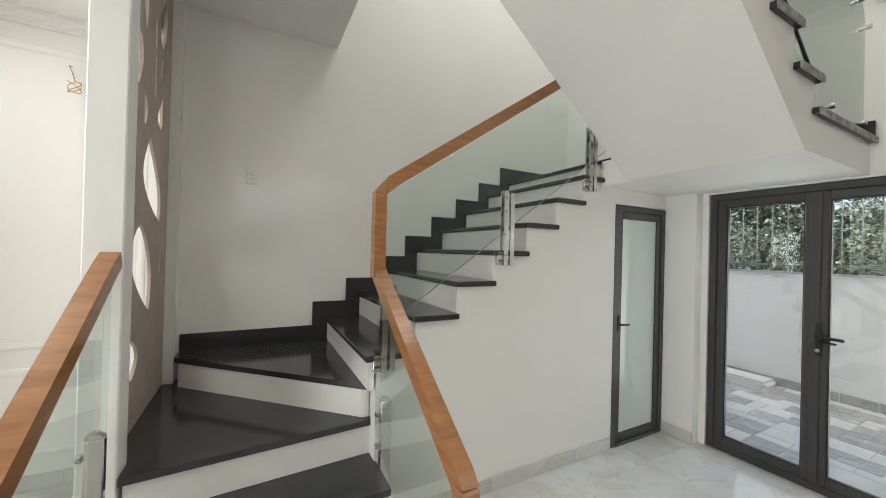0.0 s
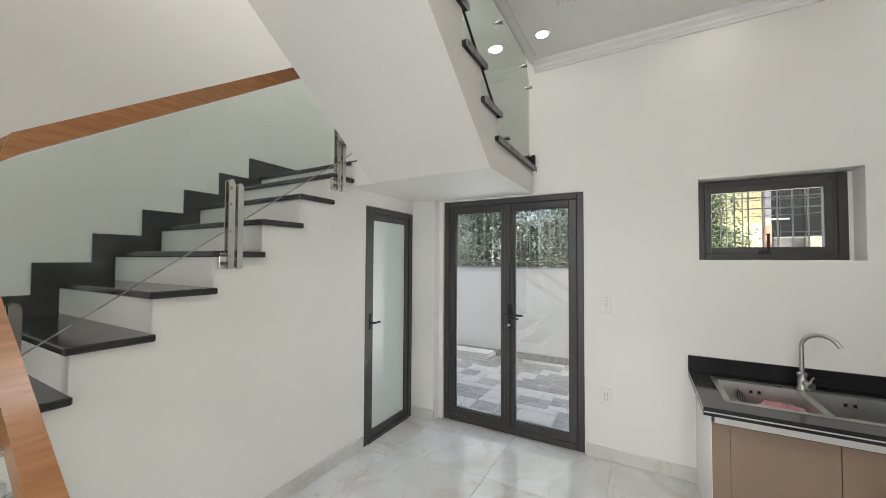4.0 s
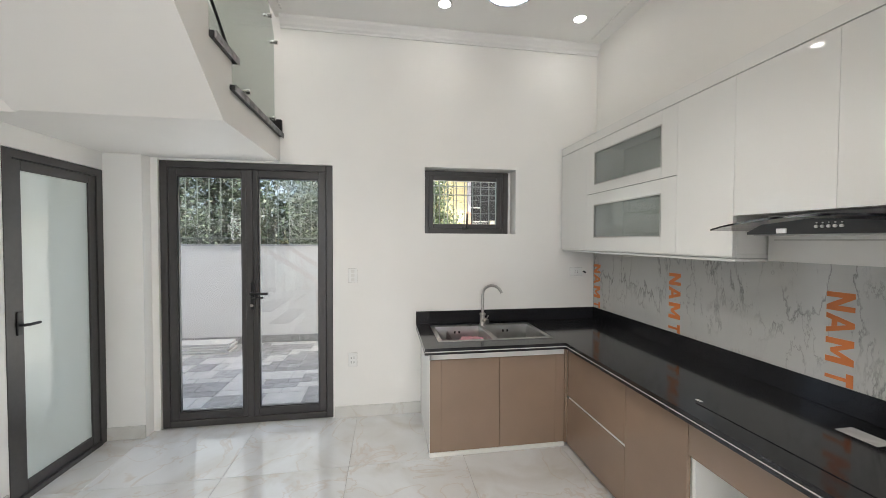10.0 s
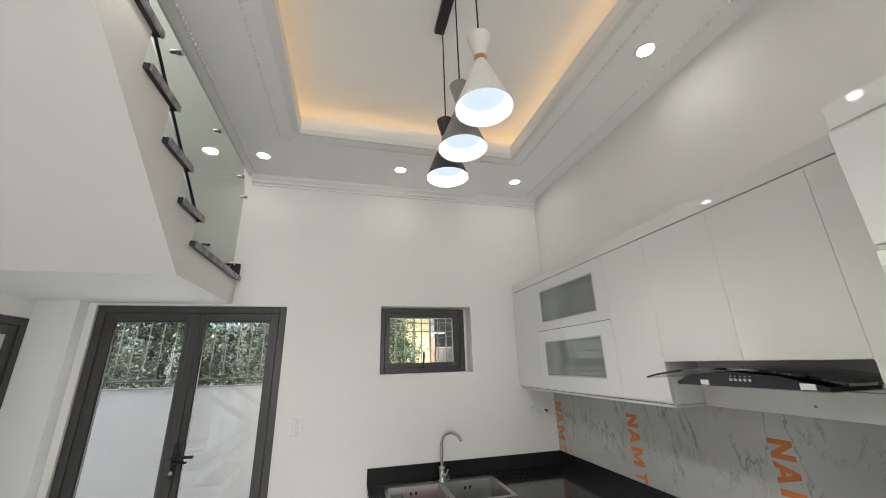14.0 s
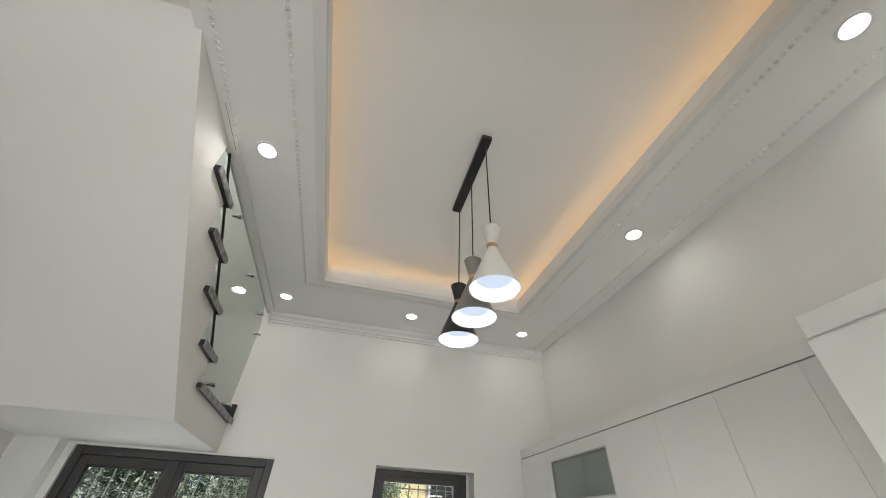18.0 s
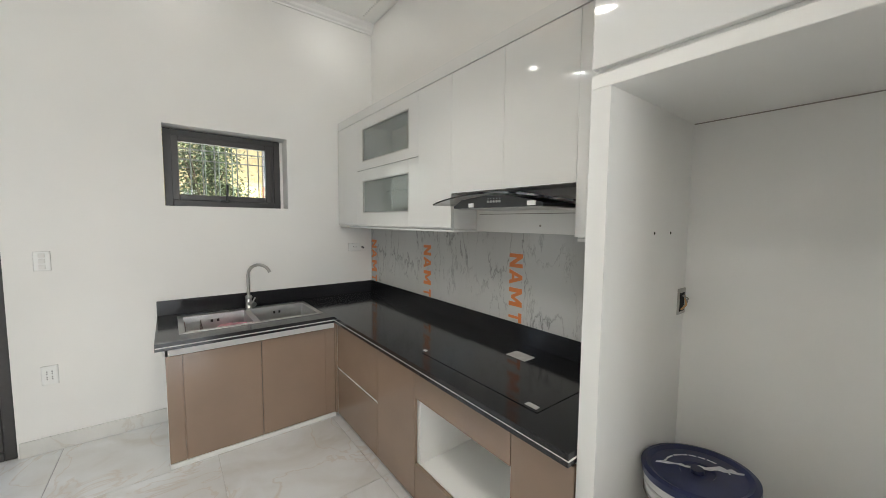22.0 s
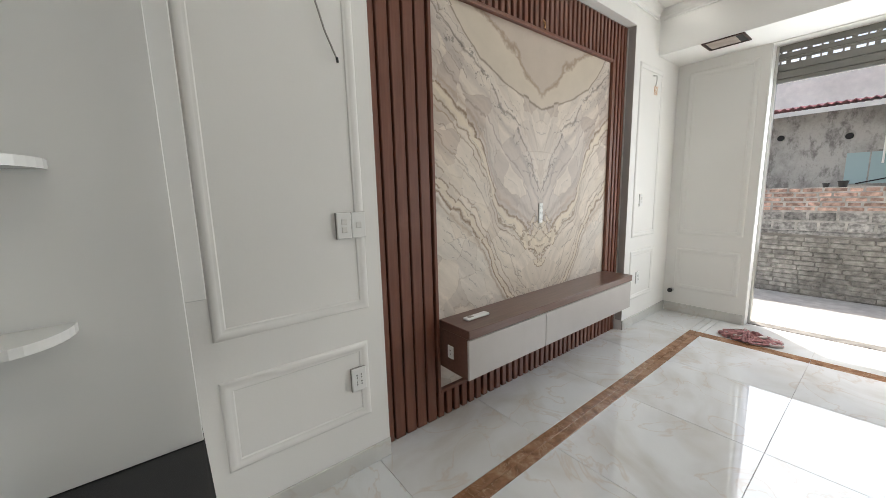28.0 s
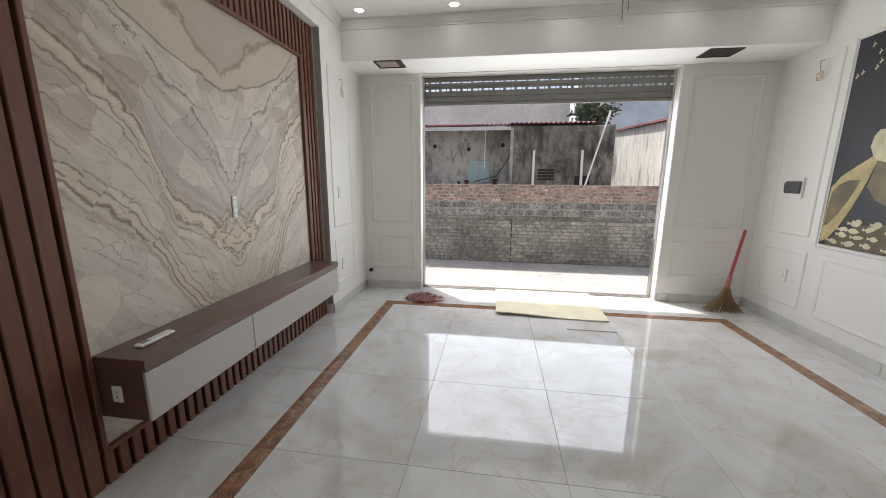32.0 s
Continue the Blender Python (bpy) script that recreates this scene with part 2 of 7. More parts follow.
def onyx_mat():
    """Book-matched onyx: bands that fall in a V to the middle of the wall, between pale shards."""
    m = bpy.data.materials.new("bookmatched_onyx")
    m.use_nodes = True
    nt = m.node_tree
    b = nt.nodes["Principled BSDF"]
    b.inputs["Roughness"].default_value, b.inputs["Specular IOR Level"].default_value = 0.40, 0.28
    geo = nt.nodes.new("ShaderNodeNewGeometry")
    sep = nt.nodes.new("ShaderNodeSeparateXYZ")
    nt.links.new(geo.outputs["Position"], sep.inputs[0])

    def op(kind, a, c=None, clamp_it=False):
        node = nt.nodes.new("ShaderNodeMath")
        node.operation, node.use_clamp = kind, clamp_it
        for i, v in enumerate((a, c)):
            if v is None:
                continue
            if isinstance(v, (int, float)):
                node.inputs[i].default_value = v
            else:
                nt.links.new(v, node.inputs[i])
        return node.outputs[0]

    def noise(scale, detail, rough, vec):
        node = nt.nodes.new("ShaderNodeTexNoise")
        node.inputs["Scale"].default_value, node.inputs["Detail"].default_value = scale, detail
        node.inputs["Roughness"].default_value = rough
        nt.links.new(vec, node.inputs["Vector"])
        return node.outputs["Fac"]

    def blend(fac, one, two, kind="MIX"):
        node = nt.nodes.new("ShaderNodeMix")
        node.data_type, node.blend_type = "RGBA", kind
        for name, v in (("Factor", fac), ("A", one), ("B", two)):
            if isinstance(v, tuple):
                node.inputs[name].default_value = (*v, 1)
            elif isinstance(v, (int, float)):
                node.inputs[name].default_value = v
            else:
                nt.links.new(v, node.inputs[name])
        return node.outputs["Result"]

    def falls(points):
        """Height of a band over the distance from the middle of the wall."""
        r = ramp(nt, [(x / 1.05, (z / 3, z / 3, z / 3)) for x, z in points])
        nt.links.new(op("DIVIDE", d, 1.05), r.inputs["Fac"])
        return op("MULTIPLY", r.outputs["Color"], 3.0)

    def near(s, off, width):
        return op("SUBTRACT", 1.0, op("DIVIDE", op("ABSOLUTE", op("SUBTRACT", s, off)), width), True)

    def above(s, soft):
        return op("ADD", op("DIVIDE", s, soft), 0.5, True)

    d = op("ABSOLUTE", op("ADD", sep.outputs["Y"], 6.205))
    z = sep.outputs["Z"]
    comb = nt.nodes.new("ShaderNodeCombineXYZ")
    nt.links.new(d, comb.inputs[0])
    nt.links.new(z, comb.inputs[1])
    flat = comb.outputs[0]
    # angular shards, their seams bent
    warp = nt.nodes.new("ShaderNodeTexNoise")
    warp.inputs["Scale"].default_value, warp.inputs["Detail"].default_value = 4.0, 6
    nt.links.new(flat, warp.inputs["Vector"])
    bend = nt.nodes.new("ShaderNodeVectorMath")
    bend.operation = "SCALE"
    bend.inputs["Scale"].default_value = 0.20
    nt.links.new(warp.outputs["Color"], bend.inputs[0])
    bent = nt.nodes.new("ShaderNodeVectorMath")
    nt.links.new(flat, bent.inputs[0])
    nt.links.new(bend.outputs[0], bent.inputs[1])

    def voronoi(scale, feature):
        node = nt.nodes.new("ShaderNodeTexVoronoi")
        node.feature = feature
        node.inputs["Scale"].default_value = scale
        nt.links.new(bent.outputs[0], node.inputs["Vector"])
        return node

    shard = nt.nodes.new("ShaderNodeSeparateColor")
    nt.links.new(voronoi(5.0, "F1").outputs["Color"], shard.inputs[0])
    seam = op("SUBTRACT", 1.0, op("DIVIDE", voronoi(5.0, "DISTANCE_TO_EDGE").outputs["Distance"], 0.022), True)
    fine = noise(9.0, 7, 0.62, flat)
    w = op("ADD", op("MULTIPLY", op("SUBTRACT", noise(2.6, 4, 0.5, flat), 0.5), 0.16), op("MULTIPLY", op("SUBTRACT", fine, 0.5), 0.135))
    w = op("ADD", w, op("MULTIPLY", op("SUBTRACT", shard.outputs[0], 0.5), 0.045))
    zw = op("ADD", z, w)
    head_in = op("SUBTRACT", zw, falls([(0, 2.10), (0.184, 2.256), (0.27, 2.35), (0.41, 2.40), (0.6, 2.5), (1.0, 2.8)]))
    head_out = op("SUBTRACT", op("ADD", z, op("MULTIPLY", w, 0.35)), falls([(0, 2.01), (0.185, 2.07), (0.42, 2.16), (0.62, 2.24), (0.72, 2.33), (0.84, 2.46), (1.0, 2.62)]))
    specks = op("SUBTRACT", zw, falls([(0, 1.42), (0.05, 1.505), (0.15, 1.67), (0.26, 1.86), (0.42, 1.97), (0.57, 2.15), (0.75, 2.265), (1.0, 2.5)]))
    cream = op("SUBTRACT", zw, falls([(0, 1.02), (0.228, 1.145), (0.30, 1.198), (0.47, 1.32), (0.53, 1.45), (0.584, 1.64), (0.69, 1.79), (0.864, 1.94), (1.0, 2.03)]))
    lower = op("SUBTRACT", zw, falls([(0, 0.2), (0.25, 0.5), (0.36, 0.685), (0.48, 0.865), (0.57, 1.06), (0.684, 1.22), (0.892, 1.355), (1.0, 1.47)]))
    # ground colours, from the foot up
    c = blend(above(lower, 0.02), (0.60, 0.595, 0.575), (0.555, 0.52, 0.47))
    c = blend(above(op("SUBTRACT", cream, 0.03), 0.02), c, (0.50, 0.475, 0.455))
    c = blend(above(specks, 0.06), c, (0.57, 0.55, 0.52))
    c = blend(above(op("SUBTRACT", specks, 0.14), 0.2), c, (0.53, 0.505, 0.475))
    # shards and clouds break up the ground
    c = blend(op("MULTIPLY", op("SUBTRACT", shard.outputs[1], 0.45, True), 1.8), c, (0.60, 0.57, 0.525))
    c = blend(op("MULTIPLY", op("SUBTRACT", 0.4, shard.outputs[1], True), 1.9), c, (0.44, 0.395, 0.36))
    c = blend(op("MULTIPLY", op("MULTIPLY", seam, op("GREATER_THAN", fine, 0.49)), 0.42), c, (0.33, 0.275, 0.225))
    # bands with their dark rims
    for s, off, width, amount, tint in (
            (cream, -0.015, 0.075, 1.0, (0.62, 0.585, 0.50)), (cream, 0.030, 0.020, 1.0, (0.23, 0.17, 0.12)), (cream, -0.062, 0.014, 0.85, (0.22, 0.165, 0.12)), (cream, -0.115, 0.012, 0.7, (0.26, 0.20, 0.15)), (cream, 0.085, 0.030, 0.7, (0.37, 0.30, 0.25)), (cream, 0.16, 0.045, 0.6, (0.34, 0.30, 0.275)),
            (lower, 0.0, 0.055, 0.9, (0.60, 0.56, 0.475)), (lower, -0.040, 0.022, 1.0, (0.23, 0.165, 0.115)), (lower, 0.044, 0.014, 0.9, (0.21, 0.155, 0.115)), (lower, -0.10, 0.035, 0.75, (0.34, 0.275, 0.22)), (lower, 0.12, 0.013, 0.75, (0.24, 0.185, 0.14)), (lower, 0.29, 0.012, 0.6, (0.26, 0.21, 0.165)), (lower, 0.21, 0.04, 0.4, (0.60, 0.565, 0.49)),
            (specks, 0.0, 0.016, 0.85, (0.20, 0.175, 0.16)), (specks, -0.12, 0.05, 0.65, (0.36, 0.335, 0.325)), (specks, 0.10, 0.030, 0.5, (0.42, 0.375, 0.34)), (specks, -0.27, 0.014, 0.7, (0.24, 0.21, 0.20))):
        c = blend(op("MULTIPLY", near(s, off, width), amount), c, tint)
    # grey crystals strewn along the fourth band
    crystal = op("MULTIPLY", op("GREATER_THAN", noise(22.0, 5, 0.7, flat), 0.585), op("GREATER_THAN", near(specks, -0.03, 0.12), 0.25))
    c = blend(op("MULTIPLY", crystal, 0.8), c, (0.21, 0.20, 0.195))
    # the cream heart low in the middle
    heart = op("SUBTRACT", op("ADD", op("DIVIDE", d, 0.24), op("DIVIDE", op("ABSOLUTE", op("SUBTRACT", op("ADD", zw, op("MULTIPLY", w, 1.2)), 1.06)), 0.20)), 1.0)
    c = blend(op("MULTIPLY", op("SUBTRACT", 1.0, above(heart, 0.06)), 0.75), c, (0.60, 0.56, 0.475))
    for off in (0.0, -0.42):
        c = blend(op("MULTIPLY", near(heart, off, 0.08), 0.85), c, (0.22, 0.165, 0.12))
    # thin agate lines and soft streaks that run with the bands
    line = op("LESS_THAN", op("ABSOLUTE", op("SUBTRACT", op("FRACT", op("MULTIPLY", cream, 13.0)), 0.5)), 0.05)
    thin = op("MULTIPLY", line, op("GREATER_THAN", noise(4.3, 5, 0.6, bent.outputs[0]), 0.53))
    along = nt.nodes.new("ShaderNodeCombineXYZ")
    nt.links.new(op("MULTIPLY", specks, 15.0), along.inputs[0])
    nt.links.new(op("MULTIPLY", op("ADD", z, d), 1.3), along.inputs[1])
    streak = op("MULTIPLY", op("SUBTRACT", noise(1.0, 6, 0.6, along.outputs[0]), 0.5), 0.72)
    hsv = nt.nodes.new("ShaderNodeHueSaturation")
    nt.links.new(op("SUBTRACT", op("ADD", 1.10, streak), op("MULTIPLY", thin, 0.36)), hsv.inputs["Value"])
    nt.links.new(c, hsv.inputs["Color"])
    # the smooth head: a cream V and a plain tan triangle over it
    top = blend(above(head_in, 0.05), (0.585, 0.55, 0.485), (0.50, 0.46, 0.415))
    top = blend(op("MULTIPLY", near(head_in, 0.0, 0.030), 0.8), top, (0.29, 0.215, 0.155))
    top = blend(op("MULTIPLY", near(head_out, 0.09, 0.05), 0.35), top, (0.55, 0.515, 0.455))
    c = blend(above(head_out, 0.012), hsv.outputs["Color"], top)
    c = blend(op("MULTIPLY", near(head_out, -0.004, 0.013), 0.85), c, (0.20, 0.16, 0.125))
    c = blend(0.5, c, blend(noise(6.0, 6, 0.6, flat), (0.80, 0.80, 0.80), (1.2, 1.2, 1.2)), "MULTIPLY")
    nt.links.new(blend(1.0, c, (1.01, 0.935, 0.87), "MULTIPLY"), b.inputs["Base Color"])
    return m


def wood_mat(name, a, c, scale, axis, rough=0.35, coat=0.2):
    m = bpy.data.materials.new(name)
    m.use_nodes = True
    nt = m.node_tree
    b = nt.nodes["Principled BSDF"]
    b.inputs["Roughness"].default_value = rough
    b.inputs["Coat Weight"].default_value = coat
    b.inputs["Coat Roughness"].default_value = 0.15
    geo = nt.nodes.new("ShaderNodeNewGeometry")
    mp = nt.nodes.new("ShaderNodeMapping")
    mp.inputs["Scale"].default_value = axis
    nt.links.new(geo.outputs["Position"], mp.inputs["Vector"])
    n = nt.nodes.new("ShaderNodeTexNoise")
    n.inputs["Scale"].default_value, n.inputs["Detail"].default_value, n.inputs["Distortion"].default_value = scale, 6, 0.6
    nt.links.new(mp.outputs[0], n.inputs["Vector"])
    r = ramp(nt, [(0.3, a), (0.7, c)])
    nt.links.new(n.outputs["Fac"], r.inputs["Fac"])
    nt.links.new(r.outputs["Color"], b.inputs["Base Color"])
    bp = nt.nodes.new("ShaderNodeBump")
    bp.inputs["Strength"].default_value, bp.inputs["Distance"].default_value = 0.15, 0.002
    nt.links.new(n.outputs["Fac"], bp.inputs["Height"])
    nt.links.new(bp.outputs["Normal"], b.inputs["Normal"])
    return m


WALL = mat("wall_paint", (0.836, 0.823, 0.793), 0.55, noise_scale=1.4, noise_amount=0.015, bump=0.06, bump_scale=90)
CEIL = mat("ceiling_paint", (0.90, 0.89, 0.865), 0.6, noise_scale=1.1, noise_amount=0.012, bump=0.04)
TRIMW = mat("moulding_paint", (0.82, 0.81, 0.785), 0.45, noise_scale=3, noise_amount=0.015)
FLOOR = veined("polished_floor_tile", [(0.25, (0.53, 0.50, 0.455)), (0.40, (0.62, 0.612, 0.595)), (0.55, (0.69, 0.695, 0.695)), (0.75, (0.74, 0.75, 0.755))], 1.7, 1.4, 0.025, True, (0.54, 0.43, 0.34), 0.42)
FLOOR.node_tree.nodes["Principled BSDF"].inputs["IOR"].default_value = 1.72
SKIRT = veined("skirting_tile", [(0.3, (0.56, 0.55, 0.52)), (0.7, (0.70, 0.69, 0.66))], 2.0, 1.0, 0.12, True, (0.5, 0.42, 0.34), 0.3)
GROUT = mat("grout", (0.50, 0.49, 0.47), 0.8)
BORDER = veined("brown_marble_border", [(0.3, (0.16, 0.075, 0.035)), (0.5, (0.27, 0.135, 0.07)), (0.75, (0.38, 0.24, 0.15))], 9.0, 1.5, 0.1, True, (0.5, 0.36, 0.25), 0.5)
GRANITE = mat("black_granite", (0.017, 0.017, 0.019), 0.11, noise_scale=180, noise_amount=0.22, spec=0.5)
TREAD = mat("dark_stair_granite", (0.040, 0.039, 0.041), 0.14, noise_scale=420, noise_amount=0.35, bump=0.02, bump_scale=30)
GREYCUT = mat("rough_cut_stone_edge", (0.27, 0.26, 0.26), 0.6, noise_scale=25, noise_amount=0.4, bump=0.4, bump_scale=60)
ALU = mat("dark_grey_aluminium", (0.050, 0.046, 0.045), 0.38, noise_scale=30, noise_amount=0.06, bump=0.02, bump_scale=200)
BLACKP = mat("black_plastic", (0.012, 0.012, 0.013), 0.35)
STEEL = mat("brushed_stainless", (0.53, 0.52, 0.50), 0.34, 1.0, noise_scale=14, noise_amount=0.05)
CHROME = mat("polished_stainless", (0.62, 0.60, 0.57), 0.2, 1.0)
POLE = mat("satin_steel_pole", (0.27, 0.237, 0.205), 0.52, 1.0, noise_scale=6, noise_amount=0.06)
BOWL = mat("satin_sink_steel", (0.52, 0.52, 0.51), 0.36, 1.0, noise_scale=14, noise_amount=0.05)
CLEAR = glass_mat("clear_glass", (0.93, 0.965, 0.95), 0.0, 0.022)
WINGL = glass_mat("window_glass", (0.95, 0.97, 0.96), 0.0, 0.085)
FROST = frosted_mat("frosted_glass", (0.60, 0.66, 0.64))
TINTG = glass_mat("tinted_railing_glass", (0.80, 0.835, 0.81))
GREYGL = glass_mat("grey_cabinet_glass", (0.86, 0.885, 0.875), 0.02, 0.04)
veil = GREYGL.node_tree.nodes.new("ShaderNodeBsdfDiffuse")
veil.inputs[0].default_value = (0.50, 0.53, 0.515, 1)
veil_mix = GREYGL.node_tree.nodes.new("ShaderNodeMixShader")
veil_mix.inputs[0].default_value = 0.30
GREYGL.node_tree.links.new(GREYGL.node_tree.nodes["Mix Shader"].outputs[0], veil_mix.inputs[1])
GREYGL.node_tree.links.new(veil.outputs[0], veil_mix.inputs[2])
GREYGL.node_tree.links.new(veil_mix.outputs[0], GREYGL.node_tree.nodes["Material Output"].inputs[0])
RAILW = wood_mat("handrail_wood", (0.27, 0.105, 0.032), (0.42, 0.19, 0.065), 6, (1.0, 1.0, 9.0), 0.3, 0.5)
SLATW = wood_mat("slat_panel_wood", (0.135, 0.046, 0.025), (0.178, 0.066, 0.038), 5, (12, 12, 0.7), 0.42, 0.1)
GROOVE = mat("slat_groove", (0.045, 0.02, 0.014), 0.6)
BENCHW = wood_mat("bench_veneer", (0.115, 0.058, 0.042), (0.16, 0.084, 0.062), 5, (14, 0.8, 14), 0.3, 0.25)
DRAWER = mat("pale_grey_drawer", (0.50, 0.47, 0.45), 0.3, noise_scale=8, noise_amount=0.02)
BASEC = mat("taupe_lacquer", (0.275, 0.193, 0.138), 0.22, noise_scale=4, noise_amount=0.03, coat=0.3)
LACQ = mat("white_gloss_lacquer", (0.80, 0.80, 0.78), 0.03, noise_scale=2, noise_amount=0.008, spec=0.4)
MELA = mat("white_melamine", (0.88, 0.875, 0.85), 0.35, noise_scale=4, noise_amount=0.01)
TRIML = mat("white_edge_trim", (0.75, 0.74, 0.71), 0.3)
def splash_mat():
    """Pale grey marble with sparse slanting veins."""
    m = bpy.data.materials.new("marble_splashback")
    m.use_nodes = True
    nt = m.node_tree
    b = nt.nodes["Principled BSDF"]
    b.inputs["Roughness"].default_value = 0.1
    geo = nt.nodes.new("ShaderNodeNewGeometry")
    mp = nt.nodes.new("ShaderNodeMapping")
    mp.inputs["Rotation"].default_value = (radians(42), 0, 0)
    mp.inputs["Scale"].default_value = (1.0, 1.2, 0.42)
    nt.links.new(geo.outputs["Position"], mp.inputs["Vector"])
    tone = None
    for scale, width, depth in ((2.0, 0.0085, 0.50), (4.2, 0.0075, 0.34)):
        n = nt.nodes.new("ShaderNodeTexNoise")
        n.inputs["Scale"].default_value, n.inputs["Detail"].default_value = scale, 7
        n.inputs["Roughness"].default_value, n.inputs["Distortion"].default_value = 0.62, 0.15
        nt.links.new(mp.outputs[0], n.inputs["Vector"])
        r = ramp(nt, [(0.0, (1, 1, 1)), (0.5 - width * 1.8, (1, 1, 1)), (0.5, (1 - depth, 1 - depth, 1 - depth)), (0.5 + width, (1, 1, 1)), (1.0, (1, 1, 1))])
        nt.links.new(n.outputs["Fac"], r.inputs["Fac"])
        mask = nt.nodes.new("ShaderNodeTexNoise")
        mask.inputs["Scale"].default_value, mask.inputs["Detail"].default_value = scale * 1.4, 3
        nt.links.new(geo.outputs["Position"], mask.inputs["Vector"])
        mr = ramp(nt, [(0.47, (0.06, 0.06, 0.06)), (0.62, (1, 1, 1))])
        nt.links.new(mask.outputs["Fac"], mr.inputs["Fac"])
        mx = nt.nodes.new("ShaderNodeMix")
        mx.data_type, mx.blend_type = "RGBA", "MULTIPLY"
        nt.links.new(mr.outputs["Color"], mx.inputs["Factor"])
        if tone is None:
            base = nt.nodes.new("ShaderNodeTexNoise")
            base.inputs["Scale"].default_value, base.inputs["Detail"].default_value = 2.0, 6
            nt.links.new(mp.outputs[0], base.inputs["Vector"])
            br = ramp(nt, [(0.3, (0.535, 0.535, 0.52)), (0.7, (0.605, 0.605, 0.59))])
            nt.links.new(base.outputs["Fac"], br.inputs["Fac"])
            tone = br.outputs["Color"]
        nt.links.new(tone, mx.inputs["A"])
        nt.links.new(r.outputs["Color"], mx.inputs["B"])
        tone = mx.outputs["Result"]
    nt.links.new(tone, b.inputs["Base Color"])
    return m


SPLASH = splash_mat()
ORANGE = mat("orange_print", (0.72, 0.22, 0.06), 0.5)
ONYX = onyx_mat()
CNC = mat("grey_brown_cut_panel", (0.43, 0.35, 0.305), 0.5, noise_scale=6, noise_amount=0.1)
PLATE = mat("white_switch_plate", (0.82, 0.82, 0.80), 0.3)
# Near-black for dark cables, and for holes whose unlit depth is coloured in.
DARK = mat("dark_void", (0.02, 0.02, 0.02), 0.8)
LAMPON = glow("lamp_disc", (1.0, 0.97, 0.93), 9)
PENDIN = glow("pendant_inside", (0.74, 0.84, 1.0), 0.26)
PENDIN.node_tree.nodes["Principled BSDF"].inputs["Base Color"].default_value = (0.09, 0.10, 0.12, 1)
COVE = glow("amber_cove_strip", (1.0, 0.64, 0.30), 0.85)
BLUE = mat("navy_lid_plastic", (0.014, 0.020, 0.070), 0.35, noise_scale=12, noise_amount=0.25)
PAIL = mat("white_pail_plastic", (0.66, 0.66, 0.64), 0.4, noise_scale=14, noise_amount=0.07)
TEAL = mat("teal_label", (0.015, 0.11, 0.12), 0.4)
NAVY = mat("navy_label", (0.012, 0.022, 0.062), 0.4)
REDL = mat("red_label", (0.42, 0.03, 0.03), 0.4)
PAINTS = mat("dried_paint", (0.68, 0.69, 0.70), 0.6, noise_scale=30, noise_amount=0.1)
CREAM = mat("cream_copper_wire", (0.62, 0.36, 0.16), 0.4)
WIRE = mat("grey_wire", (0.35, 0.33, 0.30), 0.5)

# ---- mesh helpers ----
ORIGIN = {}


